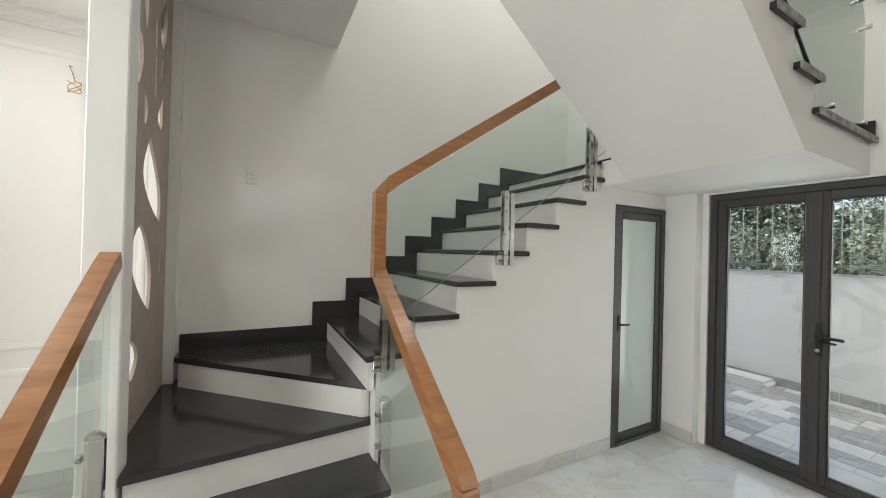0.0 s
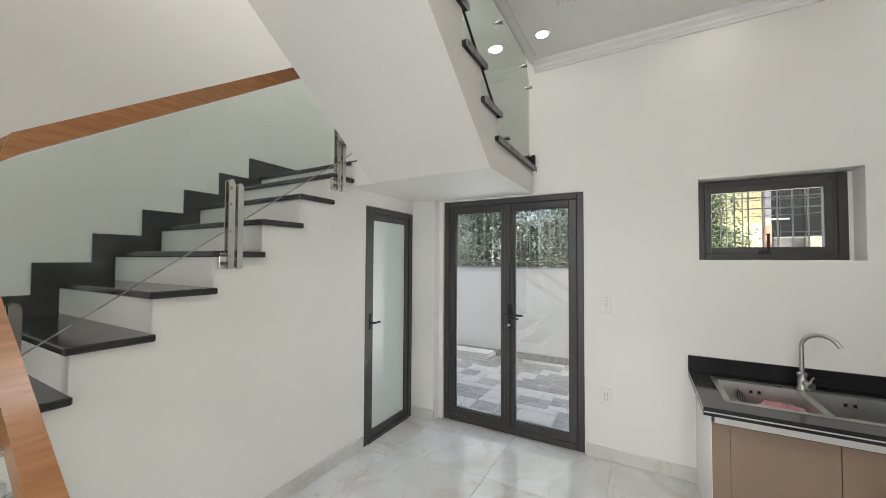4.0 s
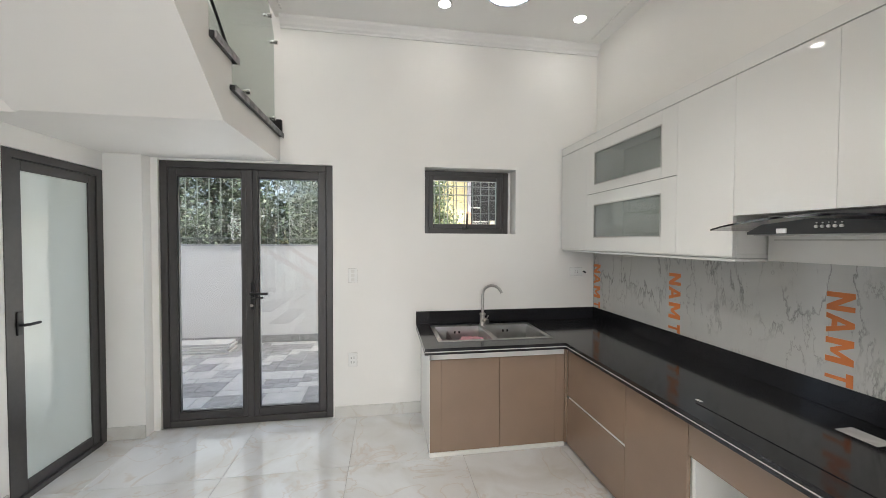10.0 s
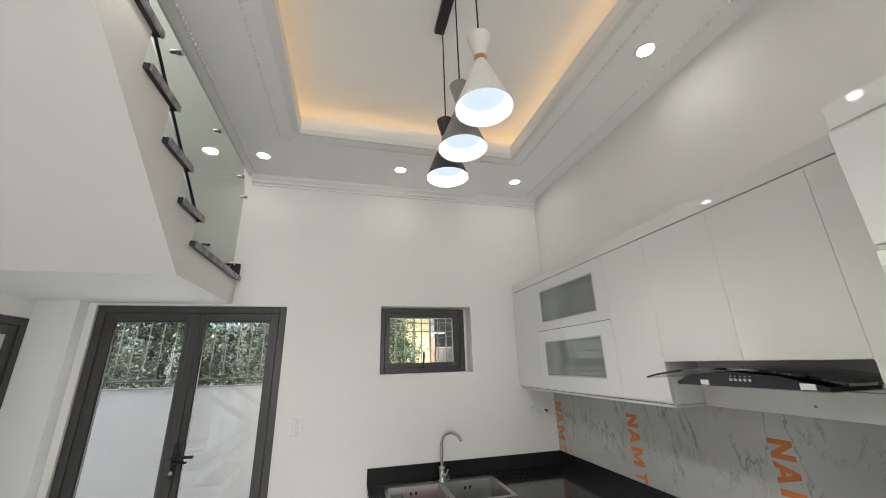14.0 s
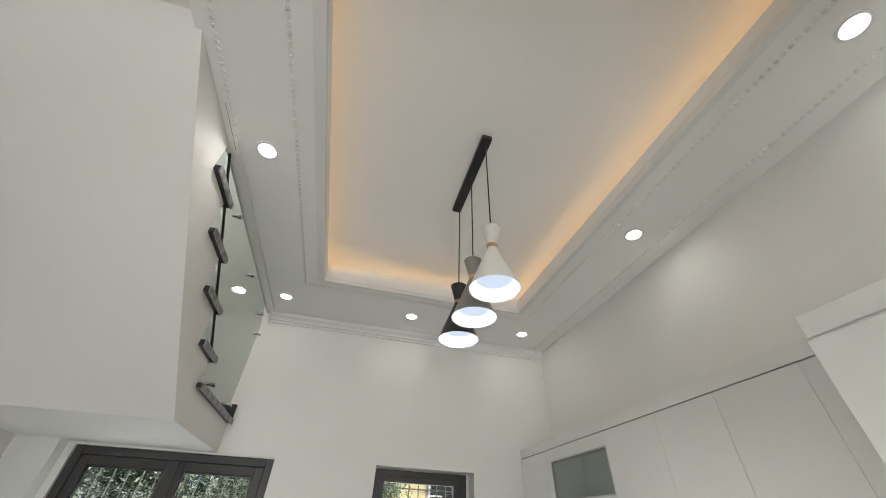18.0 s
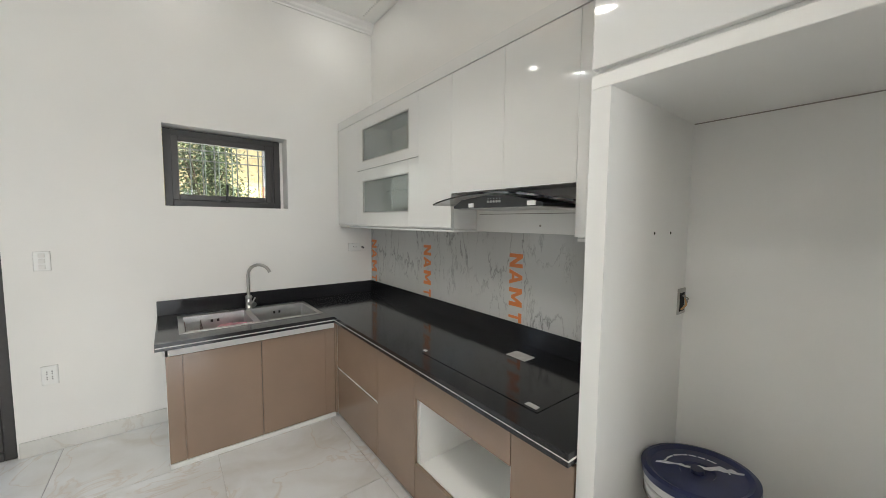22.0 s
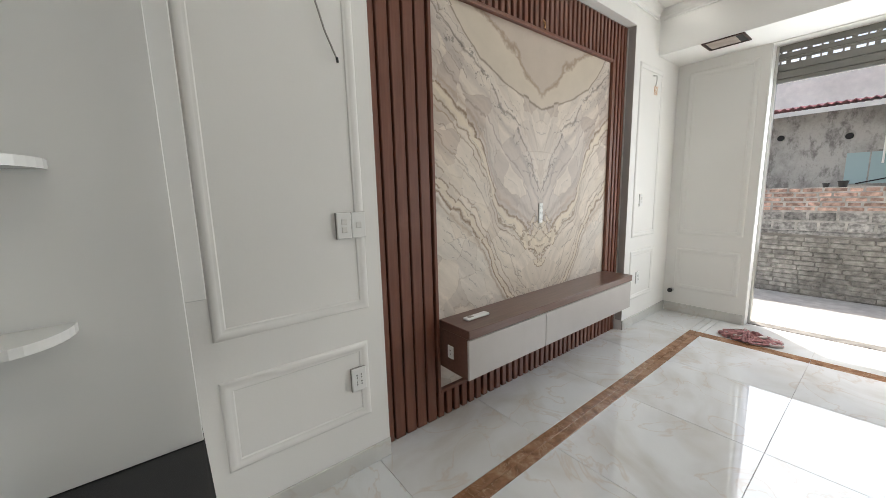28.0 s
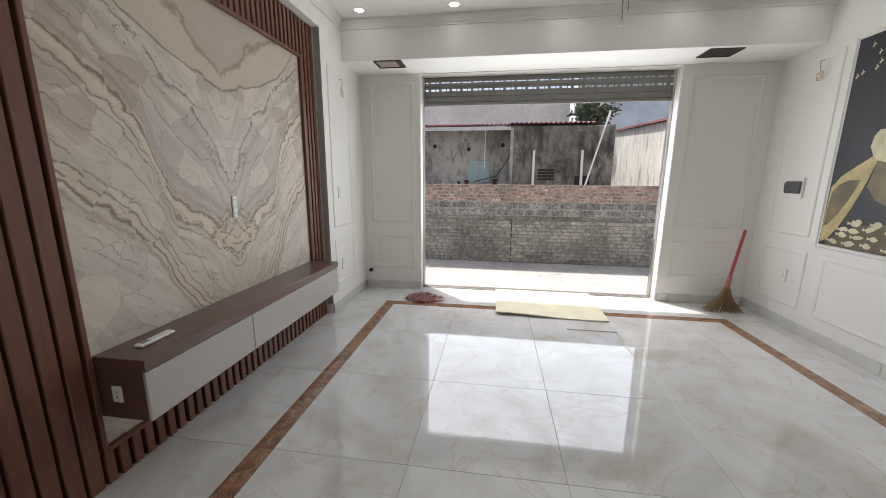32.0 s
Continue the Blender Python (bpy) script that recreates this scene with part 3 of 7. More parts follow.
class Shape:
    """Gathers vertices and faces for one mesh, in world coordinates."""

    def __init__(self):
        self.v, self.f = [], []

    def add(self, verts, faces):
        n = len(self.v)
        self.v += [tuple(p) for p in verts]
        self.f += [tuple(i + n for i in face) for face in faces]
        return self

    def box(self, x0, y0, z0, x1, y1, z1, c=0.0):
        """A box, its edges cut off by c."""
        x0, x1, y0, y1, z0, z1 = min(x0, x1), max(x0, x1), min(y0, y1), max(y0, y1), min(z0, z1), max(z0, z1)
        c = min(c, (x1 - x0) * 0.45, (y1 - y0) * 0.45, (z1 - z0) * 0.45)
        if c <= 0:
            p = [(x, y, z) for z in (z0, z1) for y in (y0, y1) for x in (x0, x1)]
            return self.add(p, [(0, 2, 3, 1), (4, 5, 7, 6), (0, 1, 5, 4), (2, 6, 7, 3), (0, 4, 6, 2), (1, 3, 7, 5)])
        pts, idx = [], {}
        for sx in (0, 1):
            for sy in (0, 1):
                for sz in (0, 1):
                    X, Y, Z = (x0, x1)[sx], (y0, y1)[sy], (z0, z1)[sz]
                    ix, iy, iz = X + (c if not sx else -c), Y + (c if not sy else -c), Z + (c if not sz else -c)
                    for a, p in ((0, (X, iy, iz)), (1, (ix, Y, iz)), (2, (ix, iy, Z))):
                        idx[(sx, sy, sz, a)] = len(pts)
                        pts.append(p)
        g = lambda sx, sy, sz, a: idx[(sx, sy, sz, a)]
        faces = []
        for s in (0, 1):
            o = 1 if s else -1
            for a, q in ((0, [(s, 0, 0), (s, 1, 0), (s, 1, 1), (s, 0, 1)]), (1, [(0, s, 0), (0, s, 1), (1, s, 1), (1, s, 0)]), (2, [(0, 0, s), (1, 0, s), (1, 1, s), (0, 1, s)])):
                face = [g(*k, a) for k in q]
                faces.append(face if o > 0 else face[::-1])
        for k in [(sx, sy, sz) for sx in (0, 1) for sy in (0, 1) for sz in (0, 1)]:
            t = [g(*k, 0), g(*k, 1), g(*k, 2)]
            faces.append(t if sum(k) % 2 else t[::-1])
        for s in (0, 1):
            for t in (0, 1):
                faces.append([g(0, s, t, 1), g(1, s, t, 1), g(1, s, t, 2), g(0, s, t, 2)][:: 1 if s == t else -1])
                faces.append([g(s, 0, t, 0), g(s, 1, t, 0), g(s, 1, t, 2), g(s, 0, t, 2)][:: -1 if s == t else 1])
                faces.append([g(s, t, 0, 0), g(s, t, 1, 0), g(s, t, 1, 1), g(s, t, 0, 1)][:: 1 if s == t else -1])
        return self.add(pts, faces)

    def prism(self, poly, axis, a, b):
        """A polygon, drawn in the other two axes in order, pulled along axis from a to b."""
        n = len(poly)

        def at(p, w):
            q = list(p)
            q.insert("xyz".index(axis), w)
            return q

        verts = [at(p, a) for p in poly] + [at(p, b) for p in poly]
        return self.add(verts, [tuple(range(n)), tuple(range(2 * n - 1, n - 1, -1))] + [(i, (i + 1) % n, n + (i + 1) % n, n + i) for i in range(n)])

    def lathe(self, x, y, profile, n=32, close=False):
        """Rings of (radius, z) round an upright axis."""
        verts, faces = [], []
        for r, z in profile:
            verts += [(x + r * math.cos(2 * math.pi * i / n), y + r * math.sin(2 * math.pi * i / n), z) for i in range(n)]
        for k in range(len(profile) - 1):
            faces += [(k * n + i, k * n + (i + 1) % n, (k + 1) * n + (i + 1) % n, (k + 1) * n + i) for i in range(n)]
        if close:
            faces += [tuple(range(n))[::-1], tuple(range((len(profile) - 1) * n, len(profile) * n))]
        return self.add(verts, faces)

    def tube(self, path, r, n=8, up=(0, 0, 1), flat=None):
        """A round rod along a path; flat: (width, height) for a bar of four sides."""
        pts = [Vector(p) for p in path]
        ring = n if not flat else 4
        verts = []
        for i, p in enumerate(pts):
            d = (pts[min(i + 1, len(pts) - 1)] - pts[max(i - 1, 0)]).normalized()
            u = Vector(up)
            if abs(d.dot(u)) > 0.98:
                u = Vector((0.37, 1, 0)) if not flat else Vector((1, 0, 0))
            s = d.cross(u).normalized()
            t = s.cross(d).normalized()
            if flat:
                w, h = flat[0] / 2, flat[1] / 2
                verts += [p + s * a * w + t * b * h for a, b in ((-1, -1), (1, -1), (1, 1), (-1, 1))]
            else:
                verts += [p + (s * math.cos(2 * math.pi * k / n) + t * math.sin(2 * math.pi * k / n)) * r for k in range(n)]
        faces = [(i * ring + k, i * ring + (k + 1) % ring, (i + 1) * ring + (k + 1) % ring, (i + 1) * ring + k) for i in range(len(pts) - 1) for k in range(ring)]
        faces += [tuple(range(ring))[::-1], tuple(range((len(pts) - 1) * ring, len(pts) * ring))]
        return self.add(verts, faces)


def box(x0, y0, z0, x1, y1, z1, c=0.0):
    return Shape().box(x0, y0, z0, x1, y1, z1, c)


def mesh_of(name, shape, material, o=(0, 0, 0), smooth=False):
    me = bpy.data.meshes.new(name)
    me.from_pydata([(p[0] - o[0], p[1] - o[1], p[2] - o[2]) for p in shape.v], [], shape.f)
    bm = bmesh.new()
    bm.from_mesh(me)
    bmesh.ops.recalc_face_normals(bm, faces=bm.faces)
    bm.to_mesh(me)
    bm.free()
    me.materials.append(material)
    if smooth:
        me.shade_smooth()
        me.set_sharp_from_angle(angle=radians(35))
    return me


def thing(name, at, label, category, group="", kind=""):
    ob = new(name)
    ob.empty_display_size = 0.05
    ob.location = at
    ORIGIN[ob] = at
    return tagged(ob, label, category, group, kind)


def part(name, shape, material, parent, label="", smooth=False):
    o = ORIGIN[parent]
    ob = new(name, mesh_of(name, shape, material, o, smooth))
    ob.parent = parent
    ORIGIN[ob] = o
    if label:
        ob["label"] = label
    return ob


def solid(name, shape, material, label, category, group="", kind="", smooth=False):
    """A thing of one mesh, its origin at the middle of its base."""
    xs, ys, zs = zip(*shape.v)
    o = ((min(xs) + max(xs)) / 2, (min(ys) + max(ys)) / 2, min(zs))
    ob = new(name, mesh_of(name, shape, material, o, smooth))
    ob.location = o
    ORIGIN[ob] = o
    return tagged(ob, label, category, group, kind)


def structure(name, shape, material, label, category, smooth=False):
    ob = new(name, mesh_of(name, shape, material, (0, 0, 0), smooth))
    ORIGIN[ob] = (0, 0, 0)
    return tagged(ob, label, category, kind="structure")


def wall_with_holes(axis, at, thick, u0, u1, z0, z1, holes):
    """A wall in the plane axis = at, growing by thick, along u from u0 to u1, with rectangular holes (u, z, u, z)."""
    s = Shape()
    us = sorted({u0, u1, *[h[0] for h in holes], *[h[2] for h in holes]})
    for a, b in zip(us, us[1:]):
        cuts = sorted([(h[1], h[3]) for h in holes if h[0] <= a + 1e-6 and h[2] >= b - 1e-6])
        z = z0
        for lo, hi in cuts + [(z1, z1)]:
            if lo - z > 1e-4:
                if axis == "x":
                    s.box(at, a, z, at + thick, b, lo)
                else:
                    s.box(a, at, z, b, at + thick, lo)
            z = max(z, hi)
    return s


def panel_frame(axis, at, proud, u0, z0, u1, z1, w=0.05):
    """A raised picture-frame moulding on a wall: a soft profile run round a rectangle with mitred corners."""
    s = Shape()
    prof = [(0.0, 0.0), (0.06, 0.42), (0.2, 0.82), (0.36, 1.0), (0.52, 0.95), (0.66, 0.62), (0.74, 0.5), (0.9, 0.42), (1.0, 0.0)]
    rings = []
    for t, h in prof:
        d = t * w
        rings.append([(u0 + d, z0 + d, h), (u1 - d, z0 + d, h), (u1 - d, z1 - d, h), (u0 + d, z1 - d, h)])
    for ring in rings:
        for u, z, h in ring:
            s.v.append((at + proud * h, u, z) if axis == "x" else (u, at + proud * h, z))
    for k in range(len(rings) - 1):
        for i in range(4):
            j = (i + 1) % 4
            s.f.append((k * 4 + i, k * 4 + j, (k + 1) * 4 + j, (k + 1) * 4 + i))
    for i in range(4):
        j, k = (i + 1) % 4, (len(rings) - 1) * 4
        s.f.append((i, k + i, k + j, j))
    return s

# ---- setting ----
XR, XW, XL, XV = 2.435, 2.305, -2.97, -2.35     # kitchen right wall, living right wall, stair wall, living far side wall
YF, ZC, ZL = -8.48, 3.38, 3.10                  # front wall, kitchen ceiling, living ceiling
R, GO = 0.205, 0.284                            # riser and going

structure("wall_back", wall_with_holes("y", 0.0, 0.22, XL - 0.2, XR + 0.2, -0.1, 6.5, [(-1.345, -0.1, 0.0, 2.19), (0.79, 1.605, 1.635, 2.195)]), WALL, "white painted back wall with door and window openings", "wall")
structure("wall_stair", Shape().box(XL - 0.2, -4.15, -0.1, XL, 0.0, 6.5), WALL, "white painted wall along the stairs", "wall")
structure("wall_kitchen_side", Shape().box(XR, -3.94, -0.1, XR + 0.2, 0.0, 3.9), WALL, "white painted wall behind the kitchen units", "wall")
structure("wall_living_side", Shape().box(XW, -4.770, -0.1, XR + 0.2, -3.94, 3.9), WALL, "white panelled wall beside the bar", "wall")
structure("wall_living_recess", Shape().box(2.44, -7.45, -0.1, XR + 0.2, -4.770, 3.9), WALL, "white wall behind the television panel", "wall")
structure("wall_living_corner", Shape().box(XW, YF, -0.1, XR + 0.2, -7.45, 3.9), WALL, "white panelled wall near the front corner", "wall")
structure("wall_living_head", Shape().box(XW, -7.45, 2.86, 2.44, -4.770, 3.9), WALL, "white wall over the television panel", "wall")
structure("wall_living_opposite", Shape().box(XV - 0.8, YF, -0.1, XV, -5.4, 3.9).box(XL - 0.2, -5.4, -0.1, XL, -4.15, 3.9), WALL, "white panelled wall with a painted picture", "wall")
structure("wall_front", wall_with_holes("y", YF, -0.22, XV - 0.2, XR + 0.2, -0.1, 3.9, [(-1.39, -0.1, 1.55, 2.69)]), WALL, "white front wall with a wide shutter opening", "wall")
structure("wall_upper_shaft", Shape().box(-0.41, -2.89, 3.66, -0.31, 0.0, 6.5).box(XL, -3.0, 3.66, -0.31, -2.89, 6.5), WALL, "white walls of the stairwell above", "wall")

# floor: one bed with tiles laid on it
floor = structure("floor", Shape().box(XL, YF - 0.25, -0.12, XR, 0.2, -0.006), GROUT, "polished cream floor tiles with fine joints", "floor")

# ceilings
tx0, tx1, ty0, ty1 = 0.095, 1.785, -3.45, -0.83
structure("ceiling_kitchen", Shape().box(-0.41, -4.1, ZC, tx0, 0, ZC + 0.07).box(tx1, -4.1, ZC, XR, 0, ZC + 0.07).box(tx0, ty1, ZC, tx1, 0, ZC + 0.07).box(tx0, -4.1, ZC, tx1, ty0, ZC + 0.07), CEIL, "white plaster ceiling with a recessed tray", "ceiling")
structure("ceiling_tray", Shape().box(-0.06, -3.6, 3.60, 1.90, -0.68, 3.66).box(-0.1, -3.6, ZC + 0.07, -0.06, -0.68, 3.66).box(1.90, -3.6, ZC + 0.07, 1.94, -0.68, 3.66).box(-0.06, -0.68, ZC + 0.07, 1.90, -0.64, 3.66).box(-0.06, -3.64, ZC + 0.07, 1.90, -3.6, 3.66), CEIL, "recessed upper ceiling of the tray", "ceiling")
structure("ceiling_stairs", Shape().box(XL, -4.15, 3.42, -0.41, -2.89, 3.66).box(-0.45, -2.89, ZC, -0.41, 0, 3.66), CEIL, "white ceiling over the foot of the stairs", "ceiling")
structure("ceiling_shaft", Shape().box(XL, -2.89, 6.4, -0.3, 0, 6.5), CEIL, "ceiling at the top of the stairwell", "ceiling")
structure("ceiling_living", Shape().box(XL, YF, ZL, XW, -4.16, 3.66).box(XV, -7.95, 2.70, XW, YF, ZL), CEIL, "white living room ceiling with a deep beam at the front", "ceiling")
# Unseen blocks, added to shade the yard and cut the sun at the doorway.
structure("upper_storeys", Shape().box(-0.3, YF - 0.22, 3.9, XR + 0.2, 0.22, 7.5).box(XL - 0.2, YF - 0.22, 3.9, -0.3, -3.0, 7.5).box(XL - 0.2, YF - 0.92, 2.98, XR + 0.2, YF - 0.22, 3.12), CEIL, "unseen storeys and balcony slab added to shade yard and doorway", "house")
structure("roof_slab", Shape().box(XL - 0.2, YF, 3.66, XR + 0.2, -2.89, 3.9).box(-0.3, -2.89, 3.66, XR + 0.2, 0.2, 3.9).box(XL - 0.2, -3.0, 6.5, 0, 0.2, 6.6), CEIL, "concrete slab over the rooms", "slab")


def cornice(name, runs, label):
    """Stepped plaster cornice, run by run: axis, wall plane, room side, from, to, top."""
    prof = [(0, 0), (0.012, 0), (0.012, 0.015), (0.026, 0.028), (0.03, 0.045), (0.052, 0.068), (0.06, 0.09), (0, 0.09)]
    s = Shape()
    for axis, at, side, a, b, top in runs:
        pts = [(at + side * d, top - 0.09 + h) for d, h in prof]
        s.prism(pts, "y" if axis == "x" else "x", a, b)
    return structure(name, s, TRIMW, label, "cornice")


cornice("trim_cornice_kitchen", [("y", 0, -1, -0.41, XR, ZC - 0.001)], "white plaster cornice of the kitchen")
cornice("trim_cornice_living", [("y", -7.95, 1, XV, XW, ZL - 0.001), ("x", XW, -1, -7.87, -4.1, ZL - 0.001), ("x", XV, 1, -7.87, -5.4, ZL - 0.001), ("x", XL, 1, -5.4, -4.16, ZL - 0.001)], "white plaster cornice of the living room")

lip = Shape()
for w, z0, z1 in ((0.06, ZC - 0.016, ZC - 0.001), (0.035, ZC - 0.032, ZC - 0.016), (0.016, ZC - 0.042, ZC - 0.032)):
    lip.box(tx0 - w, ty0 - w, z0, tx0, ty1 + w, z1).box(tx1, ty0 - w, z0, tx1 + w, ty1 + w, z1).box(tx0, ty1, z0, tx1, ty1 + w, z1).box(tx0, ty0 - w, z0, tx1, ty0, z1)
structure("trim_tray_moulding", lip, TRIMW, "stepped white moulding round the tray", "moulding")


def beads(name, runs, label):
    s = Shape()
    for (xa, ya), (xb, yb) in runs:
        n = int(math.hypot(xb - xa, yb - ya) / 0.032)
        for i in range(n):
            x, y = xa + (xb - xa) * i / n, ya + (yb - ya) * i / n
            s.lathe(x, y, [(0.003, ZC - 0.010), (0.009, ZC - 0.007), (0.011, ZC)], 6)
    ob = structure(name, s, TRIMW, label, "moulding", True)
    ob["kind"] = "stuff"


beads("trim_rope_moulding", [((tx0 - 0.16, ty1 + 0.16), (tx1 + 0.16, ty1 + 0.16)), ((tx0 - 0.16, -3.5), (tx0 - 0.16, ty1 + 0.16)), ((tx1 + 0.16, -3.5), (tx1 + 0.16, ty1 + 0.16)), ((-0.37, -2.9), (-0.37, -0.1)), ((2.30, -3.4), (2.30, -0.1))], "beaded rope moulding on the ceiling")
strip = thing("cove_light_strip", (0.9, -2, ZC + 0.07), "amber light strip hidden in the ceiling tray", "light strip")
for nm, a in (("strip", (-0.045, -3.58, -0.03, -0.7)), ("strip", (1.865, -3.58, 1.88, -0.7)), ("strip", (-0.02, -0.71, 1.855, -0.695)), ("strip", (-0.02, -3.585, 1.855, -3.57))):
    part(nm, box(a[0], a[1], ZC + 0.075, a[2], a[3], ZC + 0.085), COVE, strip)

# skirting, each wall its own run of tiles
def skirting(name, axis, at, side, a, b, h=0.10, step=0.8):
    base = structure(name, Shape().box(*((at, a, 0, at + side * 0.008, b, h - 0.01) if axis == "x" else (a, at, 0, b, at + side * 0.008, h - 0.01))), GROUT, "cream tile skirting", "skirting")
    u = a
    while u < b - 0.02:
        v = min(u + step - 0.003, b)
        part("skirting_tile", box(*((at, u, 0.0, at + side * 0.013, v, h) if axis == "x" else (u, at, 0.0, v, at + side * 0.013, h)), 0.002), SKIRT, base)
        u += step


skirting("baseboard_back", "y", 0.0, -1, 0.01, 0.76)
skirting("baseboard_stair_side", "x", -1.66, 1, -2.85, -0.83)
skirting("baseboard_pier", "y", -0.10, -1, -1.655, -1.392)
skirting("baseboard_living_side", "x", XW, -1, -4.770, -3.95)
skirting("baseboard_living_corner", "x", XW, -1, YF, -7.45)
skirting("baseboard_opposite", "x", XV, 1, YF, -5.4)
skirting("baseboard_far", "x", XL, 1, -5.39, -4.16)
skirting("baseboard_front_a", "y", YF, 1, 1.56, XW - 0.02)
skirting("baseboard_front_b", "y", YF, 1, XV + 0.02, -1.40)


# ---- staircase ----
def front(k):
    return -2.66 + GO * (k - 6)


side = Shape()
poly = [(-2.87, 0.0), (-2.87, 5 * R - 0.036)]
for k in range(5, 12):
    poly += [(front(k) + 0.03 if k > 5 else -2.87, k * R - 0.036), (front(k + 1) + 0.03, k * R - 0.036)]
poly += [(front(12) + 0.03, 2.395), (-0.815, 2.395), (-0.815, 0.0)]
clean = [p for i, p in enumerate(poly) if i == 0 or p != poly[i - 1]]
side.prism(clean, "x", -1.76, -1.66)
side.box(-1.76, -0.815, 2.065, -1.66, -0.105, 2.395).box(-1.76, -0.105, 0, -1.66, 0, 2.395).box(-1.66, -0.10, 0, -1.395, 0, 2.194)
structure("wall_under_stairs", side, WALL, "white wall under the stairs with a door opening", "wall")

stairs = thing("staircase", (-2.2, -2.0, 0), "white staircase with dark polished granite treads and winders", "staircase")
x_in, x_out = XL, -1.625
flats = [
    [(-1.115, -2.86), (-1.115, -4.0), (-1.43, -4.0), (-1.43, -2.86)],
    [(-1.395, -2.86), (-1.395, -4.0), (-1.79, -4.0), (-1.79, -2.86)],
    [(-1.745, -2.865), (-1.665, -4.0), (-1.815, -4.0), (-1.815, -4.10), (-2.875, -4.10), (-2.875, -4.0), (XL + 0.002, -4.0), (XL + 0.002, -3.9), (-2.6, -3.75), (-1.80, -2.865)],
    [(-1.765, -2.865), (-1.77, -2.90), (-2.80, -3.99), (XL + 0.002, -3.99), (XL + 0.002, -2.86)],
]
for k, f2 in enumerate(flats, 1):
    s = Shape().prism(f2, "z", k * R - 0.035, k * R)
    part("tread", s, TREAD, stairs)
    cx, cy = sum(p[0] for p in f2) / len(f2), sum(p[1] for p in f2) / len(f2)
    inset = [(x + (cx - x) / max(0.3, math.hypot(cx - x, cy - y)) * 0.03, y + (cy - y) / max(0.3, math.hypot(cx - x, cy - y)) * 0.03) for x, y in f2]
    part("riser", Shape().prism(inset, "z", 0.0 if k < 3 else (k - 1) * R - 0.01, k * R - 0.036), WALL, stairs)
for k in range(5, 12):
    part("tread", box(x_in + 0.002, front(k), k * R - 0.035, x_out, front(k + 1) + 0.035, k * R, 0.006), TREAD, stairs)
    part("riser", box(x_in + 0.002, front(k) + 0.028, (k - 1) * R, -1.662, front(k) + 0.06, k * R - 0.036), WALL, stairs)
part("riser", box(x_in + 0.002, front(12) + 0.028, 11 * R, -1.662, front(12) + 0.06, 2.394), WALL, stairs)
# the winder risers close against the end of the wall
part("riser_end", box(-1.86, -2.905, 0.411, -1.757, -2.8702, 0.579), WALL, stairs)
part("riser_end", box(-1.88, -2.905, 0.616, -1.786, -2.8702, 0.784), WALL, stairs)
part("riser_end", box(-1.88, -2.8635, 0.411, -1.7605, -2.79, 0.784), WALL, stairs)
part("landing", box(XL, -0.87, 2.194, -1.762, 0, 2.395).box(-1.66, -1.0, 2.194, -1.41, 0, 2.395), WALL, stairs)
part("landing_slab", box(XL, front(12), 2.396, -0.395, -0.002, 2.425, 0.004), TREAD, stairs)
part("landing_edge", box(-0.396, -0.955, 2.386, -0.388, -0.004, 2.427, 0.003), GREYCUT, stairs, "rough cut granite edge")
# returning flight
UG = 0.267


def ufront(j):
    return -0.90 - UG * (j - 13)


poly = [(0, 2.194), (0, 2.395), (-0.925, 2.395)]
for j in range(13, 19):
    poly += [(ufront(j) - 0.025, 2.359 + R * (j - 12)), (ufront(j + 1) - 0.025, 2.359 + R * (j - 12))]
poly += [(-2.9, 3.655), (-2.9, 3.42), (-2.63, 3.42), (-1.034, 2.194)]
part("upper_flight", Shape().prism(poly, "x", -1.41, -0.424), WALL, stairs)
for j in range(13, 19):
    z = 2.395 + R * (j - 12)
    part("tread", box(-1.44, ufront(j) + 0.01, z - 0.035, -0.400, ufront(j + 1) - 0.02, z, 0.004), TREAD, stairs)
    part("tread_end", box(-0.401, ufront(j) + 0.01, z - 0.04, -0.390, ufront(j + 1) - 0.02, z + 0.002, 0.004), GREYCUT, stairs, "rough cut granite end")
part("corner_upstand", box(-0.55, -0.03, 2.426, -0.40, -0.002, 2.535, 0.003), TREAD, stairs)

skirts = [box(XL + 0.002, -3.985, 4 * R, XL + 0.016, -3.035, 4 * R + 0.13)]
for k in range(5, 12):
    skirts.append(box(XL + 0.002, front(k) - 0.1, (k - 1) * R, XL + 0.016, front(k + 1) - 0.1, k * R + 0.13))
skirts.append(box(XL + 0.002, front(12) - 0.1, 11 * R, XL + 0.016, -0.001, 2.59))
for s in skirts:
    part("wall_skirting", s, TREAD, stairs, "black granite skirting")
part("end_wall", box(XL + 0.002, -4.15, 0, -1.70, -4.005, 0.575).box(XL + 0.002, -4.15, 0.575, -2.88, -4.005, 3.42), WALL, stairs)
part("post", box(-1.81, -4.14, 0.0, -1.67, -4.003, 3.42, 0.006), WALL, stairs, "square white post")


